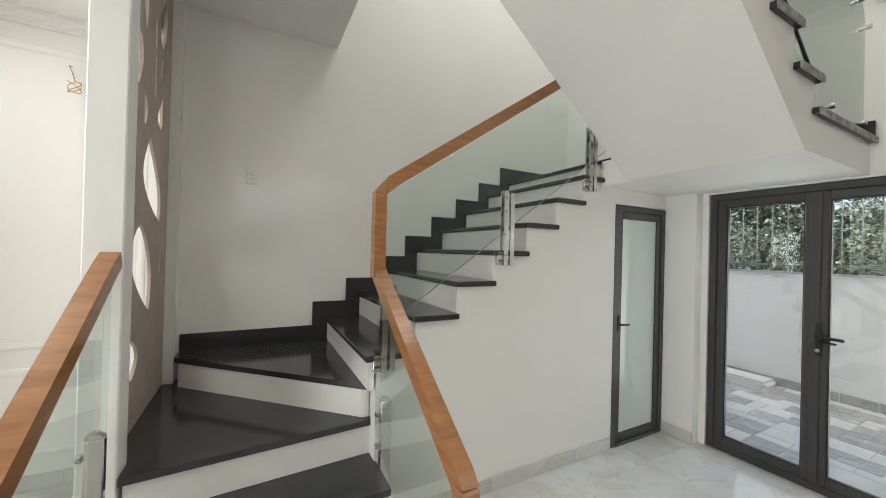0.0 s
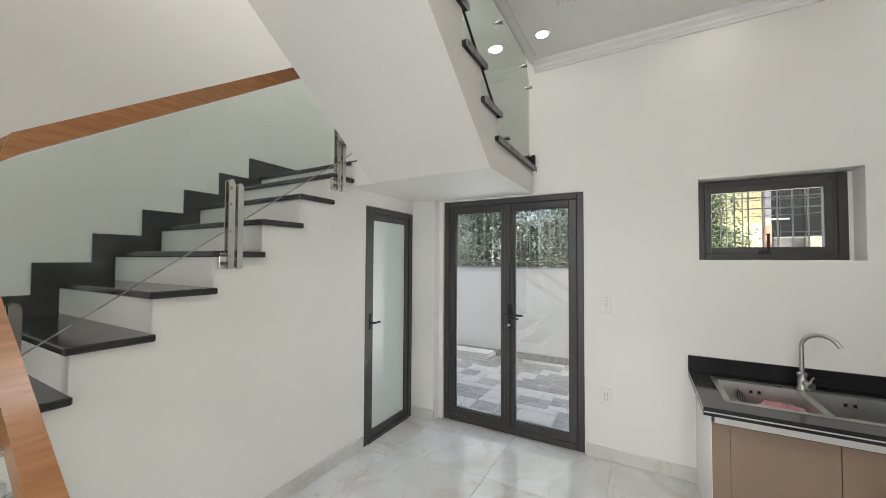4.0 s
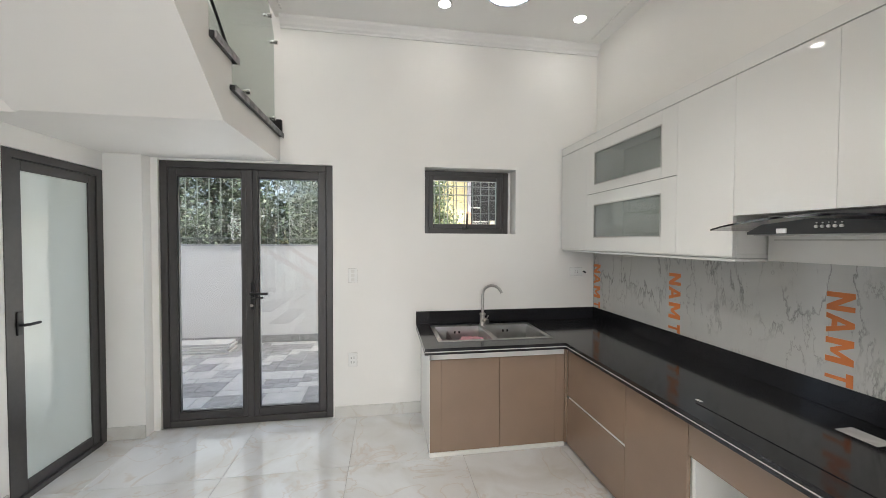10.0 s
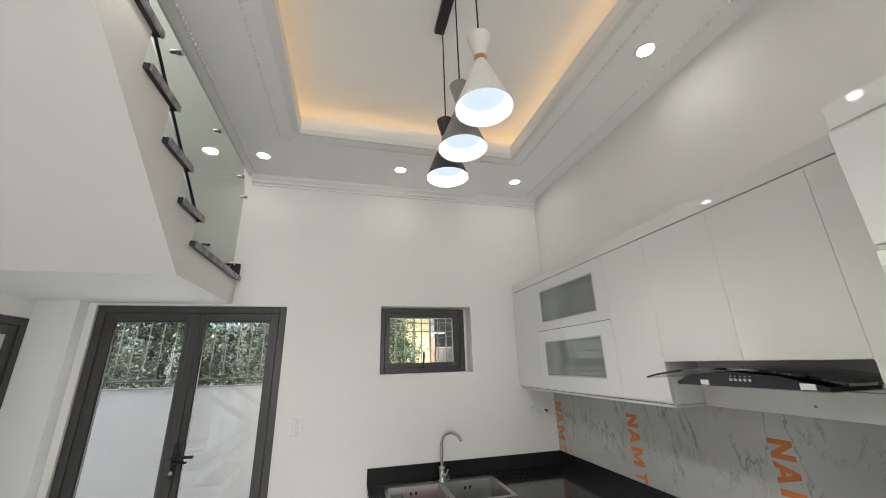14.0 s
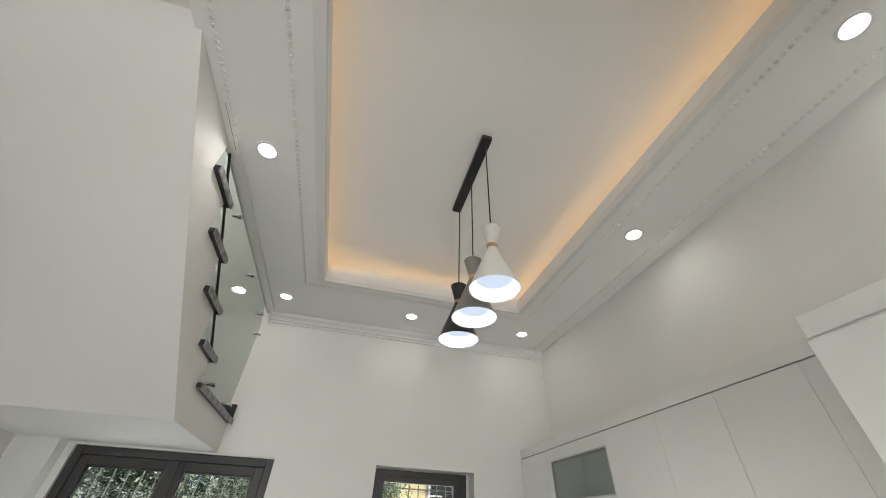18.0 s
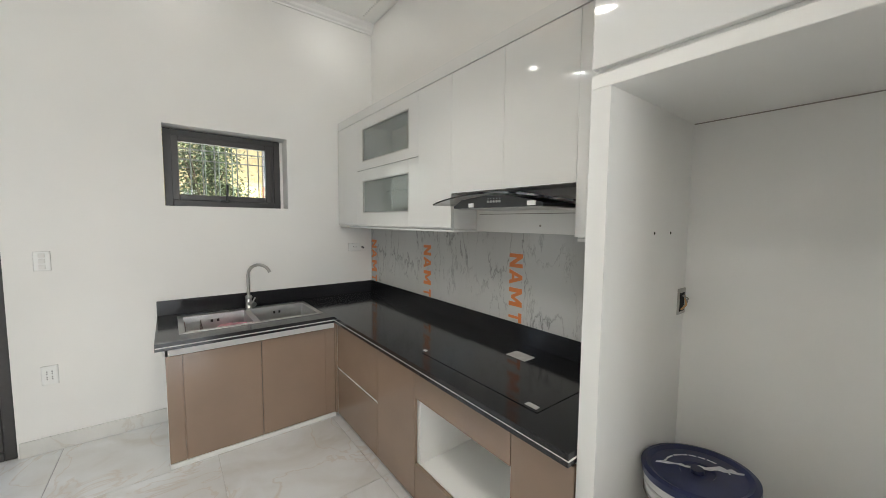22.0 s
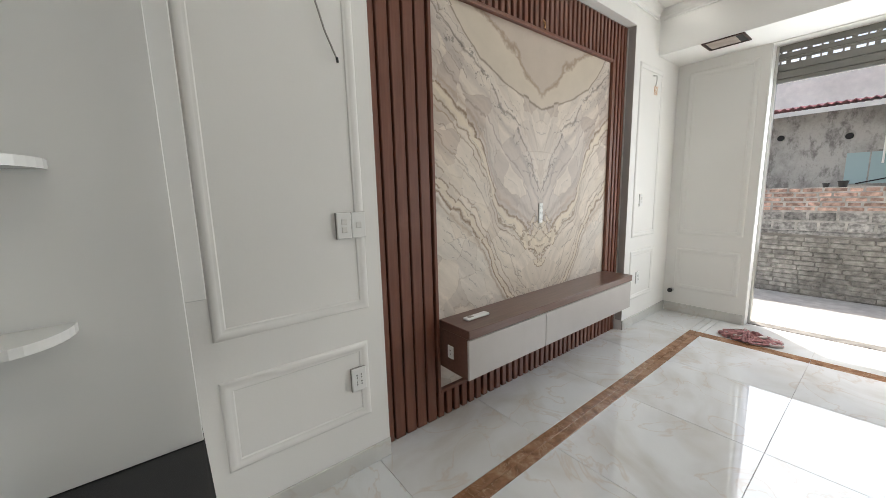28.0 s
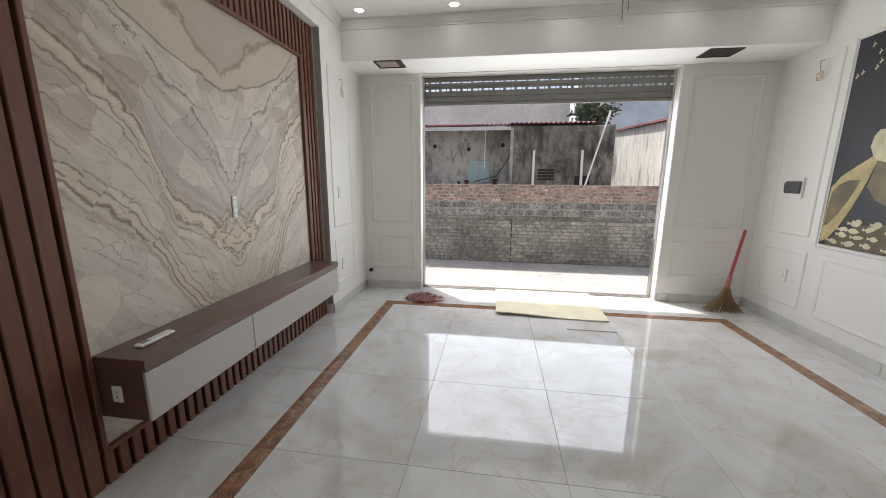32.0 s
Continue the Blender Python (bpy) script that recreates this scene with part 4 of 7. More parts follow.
def cut_panel():
    """A sheet cut through with long leaf-shaped openings."""
    bm = bmesh.new()
    loops = [[(-2.88, 0.618), (-1.81, 0.618), (-1.81, 3.42), (-2.88, 3.42)]]
    # leaf openings: upper tip, lower tip, bulge to either side, height of the fullest part
    leaves = [((-2.376, 2.262), (-2.635, 1.773), 0.27, 0.12, 0.56), ((-2.231, 1.739), (-2.433, 1.224), 0.25, 0.13, 0.45), ((-2.10, 1.11), (-2.12, 0.89), 0.10, 0.125, 0.5),
              ((-2.225, 2.48), (-2.24, 2.295), 0.012, 0.065, 0.45), ((-2.66, 2.63), (-2.621, 2.37), 0.10, 0.03, 0.75), ((-2.10, 3.34), (-2.223, 2.828), 0.05, 0.085, 0.45),
              ((-2.70, 3.28), (-2.62, 2.90), 0.13, 0.06, 0.62), ((-2.10, 2.77), (-2.10, 2.47), 0.05, 0.075, 0.4), ((-2.45, 2.78), (-2.46, 2.53), 0.018, 0.018, 0.5),
              ((-2.43, 3.02), (-2.45, 2.82), 0.02, 0.02, 0.5), ((-2.62, 2.84), (-2.60, 2.70), 0.02, 0.02, 0.5), ((-1.92, 2.28), (-1.93, 1.80), 0.06, 0.06, 0.5), ((-2.72, 1.62), (-2.70, 1.44), 0.015, 0.015, 0.5)]
    for (x0, z0), (x1, z1), out_a, out_b, full in leaves:
        ring = []
        for i in range(24):
            t = i / 12 if i <= 12 else 2 - i / 12
            bulge = math.sin(math.pi * t ** (math.log(0.5) / math.log(full))) ** 0.85 * (out_a if i <= 12 else -out_b) if 0 < t < 1 else 0.0
            ring.append((x0 + (x1 - x0) * t + bulge, z0 + (z1 - z0) * t))
        loops.append(ring)
    edges = []
    for ring in loops:
        vs = [bm.verts.new((p[0], -4.085, p[1])) for p in ring]
        edges += [bm.edges.new((vs[i], vs[(i + 1) % len(vs)])) for i in range(len(vs))]
    bmesh.ops.triangle_fill(bm, use_beauty=True, use_dissolve=False, edges=edges)
    out = bmesh.ops.extrude_face_region(bm, geom=bm.faces[:])
    bmesh.ops.translate(bm, vec=(0, 0.016, 0), verts=[e for e in out["geom"] if isinstance(e, bmesh.types.BMVert)])
    bmesh.ops.recalc_face_normals(bm, faces=bm.faces)
    me = bpy.data.meshes.new("cut_panel")
    bm.to_mesh(me)
    bm.free()
    me.materials.append(CNC)
    ob = new("cut_panel", me)
    ORIGIN[ob] = (0, 0, 0)
    return tagged(ob, "grey-brown openwork screen with leaf-shaped cut-outs beside the stairs", "screen")


cut_panel()


def clamp(root, x, y, z0, z1, along):
    """A pair of flat stainless posts with rounded heads, joined by dark spacers and bolts, that hold the glass."""
    c = part("glass_clamp", Shape(), CHROME, root, "polished stainless clamp")

    def slab(d0, d1, o0, o1, za, zb, c2):
        return box(x + o0, y + d0, za, x + o1, y + d1, zb, c2) if along == "y" else box(x + d0, y - o1, za, x + d1, y - o0, zb, c2)

    for d, cut_top in ((-0.026, 0.0), (0.024, 0.015)):
        prof = [(d - 0.017, z0), (d + 0.017, z0), (d + 0.017, z1 - cut_top - 0.03), (d + 0.009, z1 - cut_top - 0.006), (d - 0.004, z1 - cut_top), (d - 0.017, z1 - cut_top - 0.012)]
        for o in (0.016, -0.022):
            if along == "y":
                part("bar", Shape().prism([(y + a, b) for a, b in prof], "x", x + o, x + o + 0.009), CHROME, c)
            else:
                part("bar", Shape().prism([(x + a, b) for a, b in prof], "y", y - o - 0.009, y - o), CHROME, c)
    for f2 in (0.06, 0.5, 0.82):
        z = z0 + (z1 - z0) * f2
        part("spacer", slab(-0.009, 0.007, -0.012, 0.020, z - 0.016, z + 0.016, 0.002), GREYM2, c, "dark steel spacer")
    for f2 in (0.14, 0.42, 0.72, 0.9):
        z = z0 + (z1 - z0) * f2
        p = ((x - 0.03, y - 0.026, z), (x + 0.034, y - 0.026, z)) if along == "y" else ((x - 0.026, y - 0.034, z), (x - 0.026, y + 0.03, z))
        part("bolt", Shape().tube(p, 0.008, 10), CHROME, c, smooth=True)
    part("foot_plate", slab(-0.085, -0.012, -0.012, 0.0155, z0 + 0.015, z0 + 0.095, 0.004), CHROME, c)
    part("foot_bar", slab(-0.085, 0.04, -0.01, 0.014, z0 + 0.002, z0 + 0.014, 0.002), CHROME, c)
    for d in (-0.074, -0.054):
        for dz in (0.032, 0.078):
            p = ((x + 0.01, y + d, z0 + dz), (x + 0.024, y + d, z0 + dz)) if along == "y" else ((x + d, y - 0.024, z0 + dz), (x + d, y - 0.01, z0 + dz))
            part("screw", Shape().tube(p, 0.009, 8), GREYM2, c, smooth=True)
    return c


def post_clamp(root, x, y, z0, z1):
    """A square stainless post with a pointed head and two buttons that grip the glass."""
    tube = part("glass_clamp", box(x - 0.018, y, z0, x + 0.018, y + 0.06, z1, 0.004), CHROME, root, "square stainless post")
    part("cap", Shape().prism([(y, z1), (y + 0.06, z1), (y + 0.056, z1 + 0.010), (y + 0.022, z1 + 0.026), (y + 0.004, z1 + 0.016)], "x", x - 0.016, x + 0.016), CHROME, tube)
    for dz in (0.07, 0.245):
        part("button", Shape().tube([(x, y, z1 - dz), (x, y - 0.008, z1 - dz)], 0.008, 10), GREYM2, tube, smooth=True)
        part("button", Shape().tube([(x, y - 0.008, z1 - dz), (x, y - 0.024, z1 - dz)], 0.016, 14), CHROME, tube, smooth=True)


GREYM2 = mat("dark_steel_fitting", (0.12, 0.11, 0.10), 0.4, 0.6)
rail = thing("stair_railing", (-1.63, -2.9, 0), "varnished wooden handrail over clear glass with stainless clamps", "railing")
W = (0.066, 0.072)
part("handrail", Shape().tube([(-1.64, -2.885, 1.47), (-1.64, -2.885, 1.945), (-1.64, -2.80, 2.03), (-1.64, -1.0, 3.26)], 0.03, flat=W), RAILW, rail)
part("handrail", Shape().tube([(-1.665, -2.875, 1.51), (-1.62, -2.875, 1.475), (-0.70, -2.875, 0.875), (-0.665, -2.875, 0.84)], 0.03, flat=W), RAILW, rail)
part("newel", box(-0.70, -2.912, 0.0, -0.63, -2.84, 0.86, 0.008), RAILW, rail)
g1 = part("glass_pane", Shape().prism([(-2.84, 1.176), (-2.84, 1.95), (-0.96, 3.24), (-0.96, 2.502)], "x", -1.646, -1.634), CLEAR, rail, "clear glass pane")
part("pane_edge", Shape().tube([(-1.64, -2.84, 1.174), (-1.64, -0.96, 2.50)], 0.0035, 5), GREYCUT, rail)
g2 = part("glass_pane", Shape().prism([(-1.64, 0.62), (-1.64, 1.46), (-0.70, 0.84), (-0.70, 0.04)], "y", -2.881, -2.869), CLEAR, rail, "clear glass pane")
for y in (-1.97, -1.15, -2.815):
    k = (y - front(6)) / GO
    z = 6 * R + k * R
    clamp(rail, -1.64, y, z - 0.19, z + 0.325, "y")
post_clamp(rail, -1.602, -2.861, 0.2, 0.775)
rail2 = thing("stair_railing", (-1.2, -4.03, 0), "short wooden handrail over glass at the foot of the stairs", "railing")
part("handrail", Shape().tube([(-1.665, -4.04, 1.555), (-1.60, -4.04, 1.52), (-0.72, -4.04, 0.925), (-0.68, -4.04, 0.895)], 0.03, flat=W), RAILW, rail2)
part("newel", box(-0.72, -4.075, 0.0, -0.65, -4.005, 0.93, 0.008), RAILW, rail2)
g3 = part("glass_pane", Shape().prism([(-1.655, 0.60), (-1.655, 1.53), (-0.73, 0.91), (-0.73, 0.04)], "y", -4.046, -4.034), CLEAR, rail2, "clear glass pane")
post_clamp(rail2, -1.518, -4.062, 0.40, 0.868)
rail3 = thing("stair_railing", (-0.44, -1.0, 2.46), "tall glass pane with dark edges along the upper flight", "railing")
low = [(-0.09, 2.44), (-0.935, 2.44), (-0.905, 2.60), (-2.3, 2.60 + 1.395 * R / UG)]
g4 = part("glass_pane", Shape().prism(low + [(-2.3, 4.5), (-0.22, 3.37), (-0.09, 3.18)], "x", -0.448, -0.436), TINTG, rail3, "clear glass pane")
wedges = [part("glass_wedge", Shape().prism([(ufront(j) + 0.004, 2.397 + R * (j - 12)), (ufront(j + 1) - 0.022, 2.397 + R * (j - 12)), (ufront(j + 1) - 0.022, 2.353 + R * (j - 11))], "x", -0.448, -0.436), TINTG, rail3, "glass between the steps") for j in range(13, 18)]
part("edge_seal", Shape().tube([(-0.435, *p) for p in low[1:]], 0.008, 6), BLACKP, rail3)
for y, z in ((-0.10, 3.12), (-0.17, 2.495), (-0.69, 2.49), (-0.25, 3.24), (-0.855, 3.26), (-1.50, 3.29)):
    part("standoff", Shape().tube([(-0.43, y, z), (-0.405, y, z)], 0.016, 12), CHROME, rail3, smooth=True)
    part("standoff_cap", Shape().tube([(-0.46, y, z), (-0.434, y, z)], 0.011, 10), CHROME, rail3, smooth=True)
for g in (g1, g2, g3, g4, *wedges):
    g.visible_shadow = False


# ---- doors and windows of the back wall ----
def bar_frame(x0, z0, x1, z1, w, y0, y1, c=0.004):
    s = Shape()
    return s.box(x0, y0, z0, x0 + w, y1, z1, c).box(x1 - w, y0, z0, x1, y1, z1, c).box(x0 + w, y0, z1 - w, x1 - w, y1, z1, c).box(x0 + w, y0, z0, x1 - w, y1, z0 + w, c)


dd = structure("door_1", bar_frame(-1.343, 0.0, -0.003, 2.178, 0.055, 0.02, 0.09), ALU, "closed double glass door in a dark grey aluminium frame", "door")
for i, (a, b) in enumerate(((-1.287, -0.674), (-0.670, -0.06))):
    leaf = part("door_leaf", bar_frame(a, 0.056, b, 2.122, 0.062, 0.028, 0.078), ALU, dd)
    part("gasket", bar_frame(a + 0.062, 0.118, b - 0.062, 2.060, 0.008, 0.040, 0.066, 0), BLACKP, leaf)
    part("pane", box(a + 0.064, 0.05, 0.12, b - 0.064, 0.056, 2.04), WINGL, leaf).visible_shadow = False
part("meeting_bar", box(-0.70, 0.012, 0.056, -0.644, 0.028, 2.122, 0.004), ALU, dd)
h = part("door_handle", box(-0.662, -0.004, 0.96, -0.632, 0.012, 1.19, 0.004), BLACKP, dd, "black lever handle with a key cylinder")
part("lever", Shape().tube([(-0.647, 0.0, 1.10), (-0.647, -0.045, 1.10), (-0.60, -0.05, 1.10), (-0.51, -0.05, 1.098)], 0.011, 10), BLACKP, h, smooth=True)
part("lever", Shape().tube([(-0.647, 0.0, 1.065), (-0.647, -0.03, 1.065), (-0.55, -0.034, 1.063)], 0.008, 8), BLACKP, h, smooth=True)
part("key_cylinder", Shape().tube([(-0.647, 0.0, 1.0), (-0.647, -0.02, 1.0)], 0.014, 12), CHROME, h, smooth=True)
structure("door_reveal", Shape().box(-1.345, 0.0, 2.1785, 0.0, 0.09, 2.189), WALL, "plastered reveal over the double door", "reveal")

wd = structure("door_2", Shape().box(-1.684, -0.815, 0.0, -1.656, -0.765, 2.06).box(-1.684, -0.16, 0, -1.656, -0.105, 2.06).box(-1.684, -0.765, 2.01, -1.656, -0.16, 2.06).box(-1.684, -0.765, 0, -1.648, -0.16, 0.03), ALU, "frosted glass bathroom door in a dark grey frame", "door")
lf = part("door_leaf", Shape().box(-1.694, -0.764, 0.032, -1.664, -0.704, 2.008, 0.003).box(-1.694, -0.222, 0.032, -1.664, -0.162, 2.008, 0.003).box(-1.694, -0.704, 1.945, -1.664, -0.222, 2.008, 0.003).box(-1.694, -0.704, 0.032, -1.664, -0.222, 0.10, 0.003), ALU, wd)
part("pane", box(-1.686, -0.705, 0.099, -1.676, -0.221, 1.946), FROST, lf, "pale frosted glass pane")
hh = part("door_handle", box(-1.664, -0.755, 0.98, -1.652, -0.725, 1.12, 0.003), BLACKP, wd)
part("lever", Shape().tube([(-1.659, -0.74, 1.04), (-1.629, -0.74, 1.04), (-1.619, -0.725, 1.04), (-1.619, -0.66, 1.04)], 0.009, 8), BLACKP, hh, smooth=True)

w1 = structure("window_1", bar_frame(0.792, 1.607, 1.605, 2.188, 0.05, 0.13, 0.20), ALU, "small top-hung window in a dark grey frame", "window")
sash = part("sash", bar_frame(0.838, 1.653, 1.530, 2.142, 0.044, 0.115, 0.165), ALU, w1)
part("jamb_filler", box(1.5305, 0.14, 1.655, 1.556, 0.19, 2.14), ALU, w1)
part("pane", box(0.881, 0.135, 1.696, 1.487, 0.141, 2.099), CLEAR, sash).visible_shadow = False
part("side_filler", box(1.606, 0.15, 1.607, 1.633, 0.21, 2.193), WALL, w1)
hd = part("window_handle", box(1.145, 0.10, 1.645, 1.215, 0.116, 1.668, 0.004), BLACKP, w1)
part("lever", Shape().tube([(1.19, 0.10, 1.656), (1.19, 0.085, 1.66), (1.195, 0.082, 1.79)], 0.009, 8), BLACKP, hd, smooth=True)
GRILLE = mat("grey_grille_steel", (0.26, 0.26, 0.25), 0.5)
gr = structure("window_grille", Shape(), CHROME, "stainless burglar bars outside the window", "grille")
for i in range(11):
    part("bar", Shape().tube([(0.80 + i * 0.083, 0.30, 1.56), (0.80 + i * 0.083, 0.30, 2.24)], 0.0052, 6), GRILLE, gr, smooth=True)
for z in (2.075, 1.992):
    part("bar", Shape().tube([(0.76, 0.31, z), (1.70, 0.31, z)], 0.0055, 6), GRILLE, gr, smooth=True)
rgw = random.Random(17)
for z in (2.045, 1.925, 1.80):
    part("wire", Shape().tube([(0.76 + 0.094 * k, 0.33, z + 0.022 * k / 10 + rgw.uniform(-0.006, 0.006)) for k in range(11)], 0.0022, 5), GRILLE, gr, "thin strung wire")

# ---- switches and sockets ----


def plate(x, y, z, axis, side, label, cat, w=0.075, hgt=0.12, rockers=2, off=0.0):
    """A wall plate; axis is the wall's normal, side the way it faces."""
    def b(u0, z0, u1, z1, d0, d1, c):
        d1 += off
        d0 += off if d0 > 0 else 0
        if axis == "y":
            return box(x + u0, y + side * d0, z + z0, x + u1, y + side * d1, z + z1, c)
        return box(x + side * d0, y + u0, z + z0, x + side * d1, y + u1, z + z1, c)
    root = thing("wall_switch" if cat == "switch" else "wall_socket", (x, y, z), label, cat, "wall switches" if cat == "switch" else "wall sockets")
    part("plate", b(-w / 2, -hgt / 2, w / 2, hgt / 2, 0.0, 0.009, 0.003), PLATE, root)
    # Grey sliver round the plate paints the shade at its edge.
    part("back_box", b(-w / 2 - 0.0008, -hgt / 2 - 0.0008, w / 2 + 0.0008, hgt / 2 + 0.0008, 0.0, 0.003, 0), WIRE, root)
    for i in range(rockers):
        zz = (i - (rockers - 1) / 2) * hgt * 0.3
        if cat == "switch":
            part("rocker", b(-w * 0.2, zz - 0.014, w * 0.2, zz + 0.014, 0.008, 0.013, 0.003), TRIML, root)
        else:
            for u in (-0.012, 0.012):
                for q in (-0.007, 0.007):
                    part("hole", b(u - 0.003, zz + q - 0.003, u + 0.003, zz + q + 0.003, 0.008, 0.0098, 0), BLACKP, root)
    return root


plate(0.166, 0.0, 1.237, "y", -1, "white wall switch beside the back door", "switch", rockers=3)
plate(0.163, 0.0, 0.503, "y", -1, "white double socket low on the back wall", "socket")
plate(2.24, 0.0, 1.25, "y", -1, "white socket plate near the kitchen corner", "socket", 0.12, 0.075, 1)
stub = thing("cable_stub", (2.318, 0.0, 1.247), "short black cable end beside the kitchen corner socket", "cable")
part("sheath", Shape().tube([(2.318, 0.0, 1.25), (2.318, -0.022, 1.25), (2.320, -0.034, 1.240)], 0.008, 8), BLACKP, stub, smooth=True)
plate(XL, -3.54, 2.25 - 0.06, "x", 1, "white light switch on the stair wall", "switch")
plate(XW, -4.582, 1.280, "x", -1, "white double light switch on the panelled wall", "switch", 0.07, 0.122, 2, 0.012)
plate(XW, -4.654, 1.280, "x", -1, "white single light switch on the panelled wall", "switch", 0.07, 0.122, 1, 0.012)
plate(XW, -4.607, 0.505, "x", -1, "white double socket on the panelled wall", "socket", off=0.010)
plate(XW, -7.73, 1.30, "x", -1, "white light switch near the front corner", "switch", rockers=2)
plate(XW, -7.75, 0.50, "x", -1, "white socket near the front corner", "socket")
plate(2.392, -6.205, 1.25, "x", -1, "white socket strip on the marble panel", "socket", 0.045, 0.15, 3)
plate(XL, -4.485, 0.513, "x", 1, "white double socket on the far wall", "socket")
plate(XV, -7.95, 0.52, "x", 1, "white socket low on the panelled wall", "socket")

# ---- kitchen units ----
CT = 0.80


sinkunit = thing("sink_cabinet", (1.25, -0.35, 0), "taupe gloss base cabinet under the sink", "cabinet")
part("body", box(0.772, -0.66, 0.03, 1.80, -0.004, 0.58), MELA, sinkunit)
part("front_rail", box(0.772, -0.66, 0.581, 1.80, -0.63, 0.69), MELA, sinkunit)
part("side_panel", box(0.755, -0.68, 0.0, 0.771, -0.004, 0.735, 0.002), LACQ, sinkunit, "white end panel")
part("bottom_trim", box(0.757, -0.690, 0.001, 1.775, -0.655, 0.03, 0.002), TRIML, sinkunit, "white trim")
for a, b in ((0.757, 0.8385), (0.8392, 1.268), (1.271, 1.7008), (1.7015, 1.772)):
    part("door", box(a, -0.683, 0.032, b, -0.662, 0.694, 0.001), BASEC, sinkunit)
part("corner_filler", box(1.7726, -0.699, 0.032, 1.7895, -0.664, 0.735), BASEC, sinkunit)
part("top_rail", box(0.757, -0.680, 0.6955, 1.772, -0.662, 0.757), TRIML, sinkunit, "white rail under the worktop")

lowunit = thing("drawer_cabinet", (2.1, -1.2, 0), "taupe gloss drawer cabinet with a slim white handle groove", "cabinet")
part("body", box(1.812, -1.77, 0.06, 2.43, -0.70, 0.735), MELA, lowunit)
part("plinth", box(1.83, -1.77, 0.0, 1.86, -0.70, 0.06), BASEC, lowunit)
part("drawer", box(1.79, -1.35, 0.022, 1.811, -0.70, 0.372, 0.002), BASEC, lowunit)
part("drawer", box(1.79, -1.35, 0.388, 1.811, -0.70, 0.735, 0.002), BASEC, lowunit)
part("handle_groove", box(1.793, -1.35, 0.373, 1.811, -0.715, 0.387, 0.001), TRIML, lowunit, "slim white handle strip")
part("door", box(1.79, -1.775, 0.022, 1.811, -1.353, 0.735, 0.002), BASEC, lowunit)

ovenunit = thing("oven_cabinet", (2.1, -2.1, 0), "taupe base cabinet with an empty white oven niche", "cabinet")
for nm, b in (("side_panel", (1.812, -2.44, 0.06, 2.43, -2.42, 0.735)), ("side_panel", (1.812, -1.80, 0.06, 2.43, -1.78, 0.735)), ("niche_floor", (1.812, -2.42, 0.20, 2.43, -1.80, 0.225)), ("niche_top", (1.812, -2.42, 0.58, 2.43, -1.80, 0.60)), ("back_panel", (2.38, -2.42, 0.225, 2.40, -1.80, 0.58))):
    part(nm, box(*b), MELA, ovenunit, "white melamine panel")
part("drawer", box(1.79, -2.435, 0.585, 1.811, -1.779, 0.735, 0.002), BASEC, ovenunit)
part("drawer", box(1.79, -2.435, 0.022, 1.811, -1.779, 0.222, 0.002), BASEC, ovenunit)
part("plinth", box(1.83, -2.44, 0.0, 1.86, -1.78, 0.06), BASEC, ovenunit)
endunit = thing("end_cabinet", (2.1, -2.57, 0), "narrow taupe base cabinet beside the fridge housing", "cabinet")
part("body", box(1.812, -2.70, 0.06, 2.43, -2.445, 0.735), MELA, endunit)
part("door", box(1.79, -2.702, 0.022, 1.811, -2.438, 0.735, 0.002), BASEC, endunit)
part("plinth", box(1.83, -2.70, 0.0, 1.86, -2.445, 0.06), BASEC, endunit)

# worktop: an L of granite with a sink cut-out
top = thing("worktop", (1.9, -0.8, CT), "black polished granite worktop with upstand and white inlay line", "worktop")
sx0, sx1, sy0, sy1 = 0.84, 1.70, -0.60, -0.12
tz = CT - 0.022
outer = [(0.712, -0.755), (1.745, -0.755), (1.745, -2.706), (2.432, -2.706), (2.432, -0.003), (0.712, -0.003)]
hole = [(sx0, sy0), (sx1, sy0), (sx1, sy1), (sx0, sy1)]
slab = Shape()
for z in (CT, tz):
    n = len(slab.v)
    slab.add([(x, y, z) for x, y in outer + hole], [])
    # the top is cut into convex pieces round the sink, on shared corners
    slab.f += [tuple(n + i for i in f) for f in ((0, 1, 7, 6), (1, 4, 8, 7), (4, 5, 9, 8), (5, 0, 6, 9), (1, 2, 3, 4))]
for loop in (range(6), range(6, 10)):
    loop = list(loop)
    slab.f += [(a, b, b + 10, a + 10) for a, b in zip(loop, loop[1:] + loop[:1])]
part("slab", slab, GRANITE, top)
edge = [(0.712, -0.003), (0.712, -0.755), (1.745, -0.755), (1.745, -2.706)]
for nm, z0, z1, d, m in (("inlay", CT - 0.030, CT - 0.022, 0.004, TRIML), ("lower_edge", CT - 0.045, CT - 0.030, 0.0, GRANITE)):
    part(nm, Shape().box(0.712 + d, -0.755 + d, z0, 0.76, -0.004, z1).box(0.76, -0.755 + d, z0, 1.765, -0.70, z1).box(1.745 + d, -2.706, z0, 1.80, -0.70, z1), m, top, "white inlay line" if nm == "inlay" else "")
part("upstand", Shape().box(0.712, -0.02, CT, 2.412, -0.003, CT + 0.11, 0.002).box(2.412, -2.706, CT, 2.43, -0.003, CT + 0.11, 0.002), GRANITE, top)

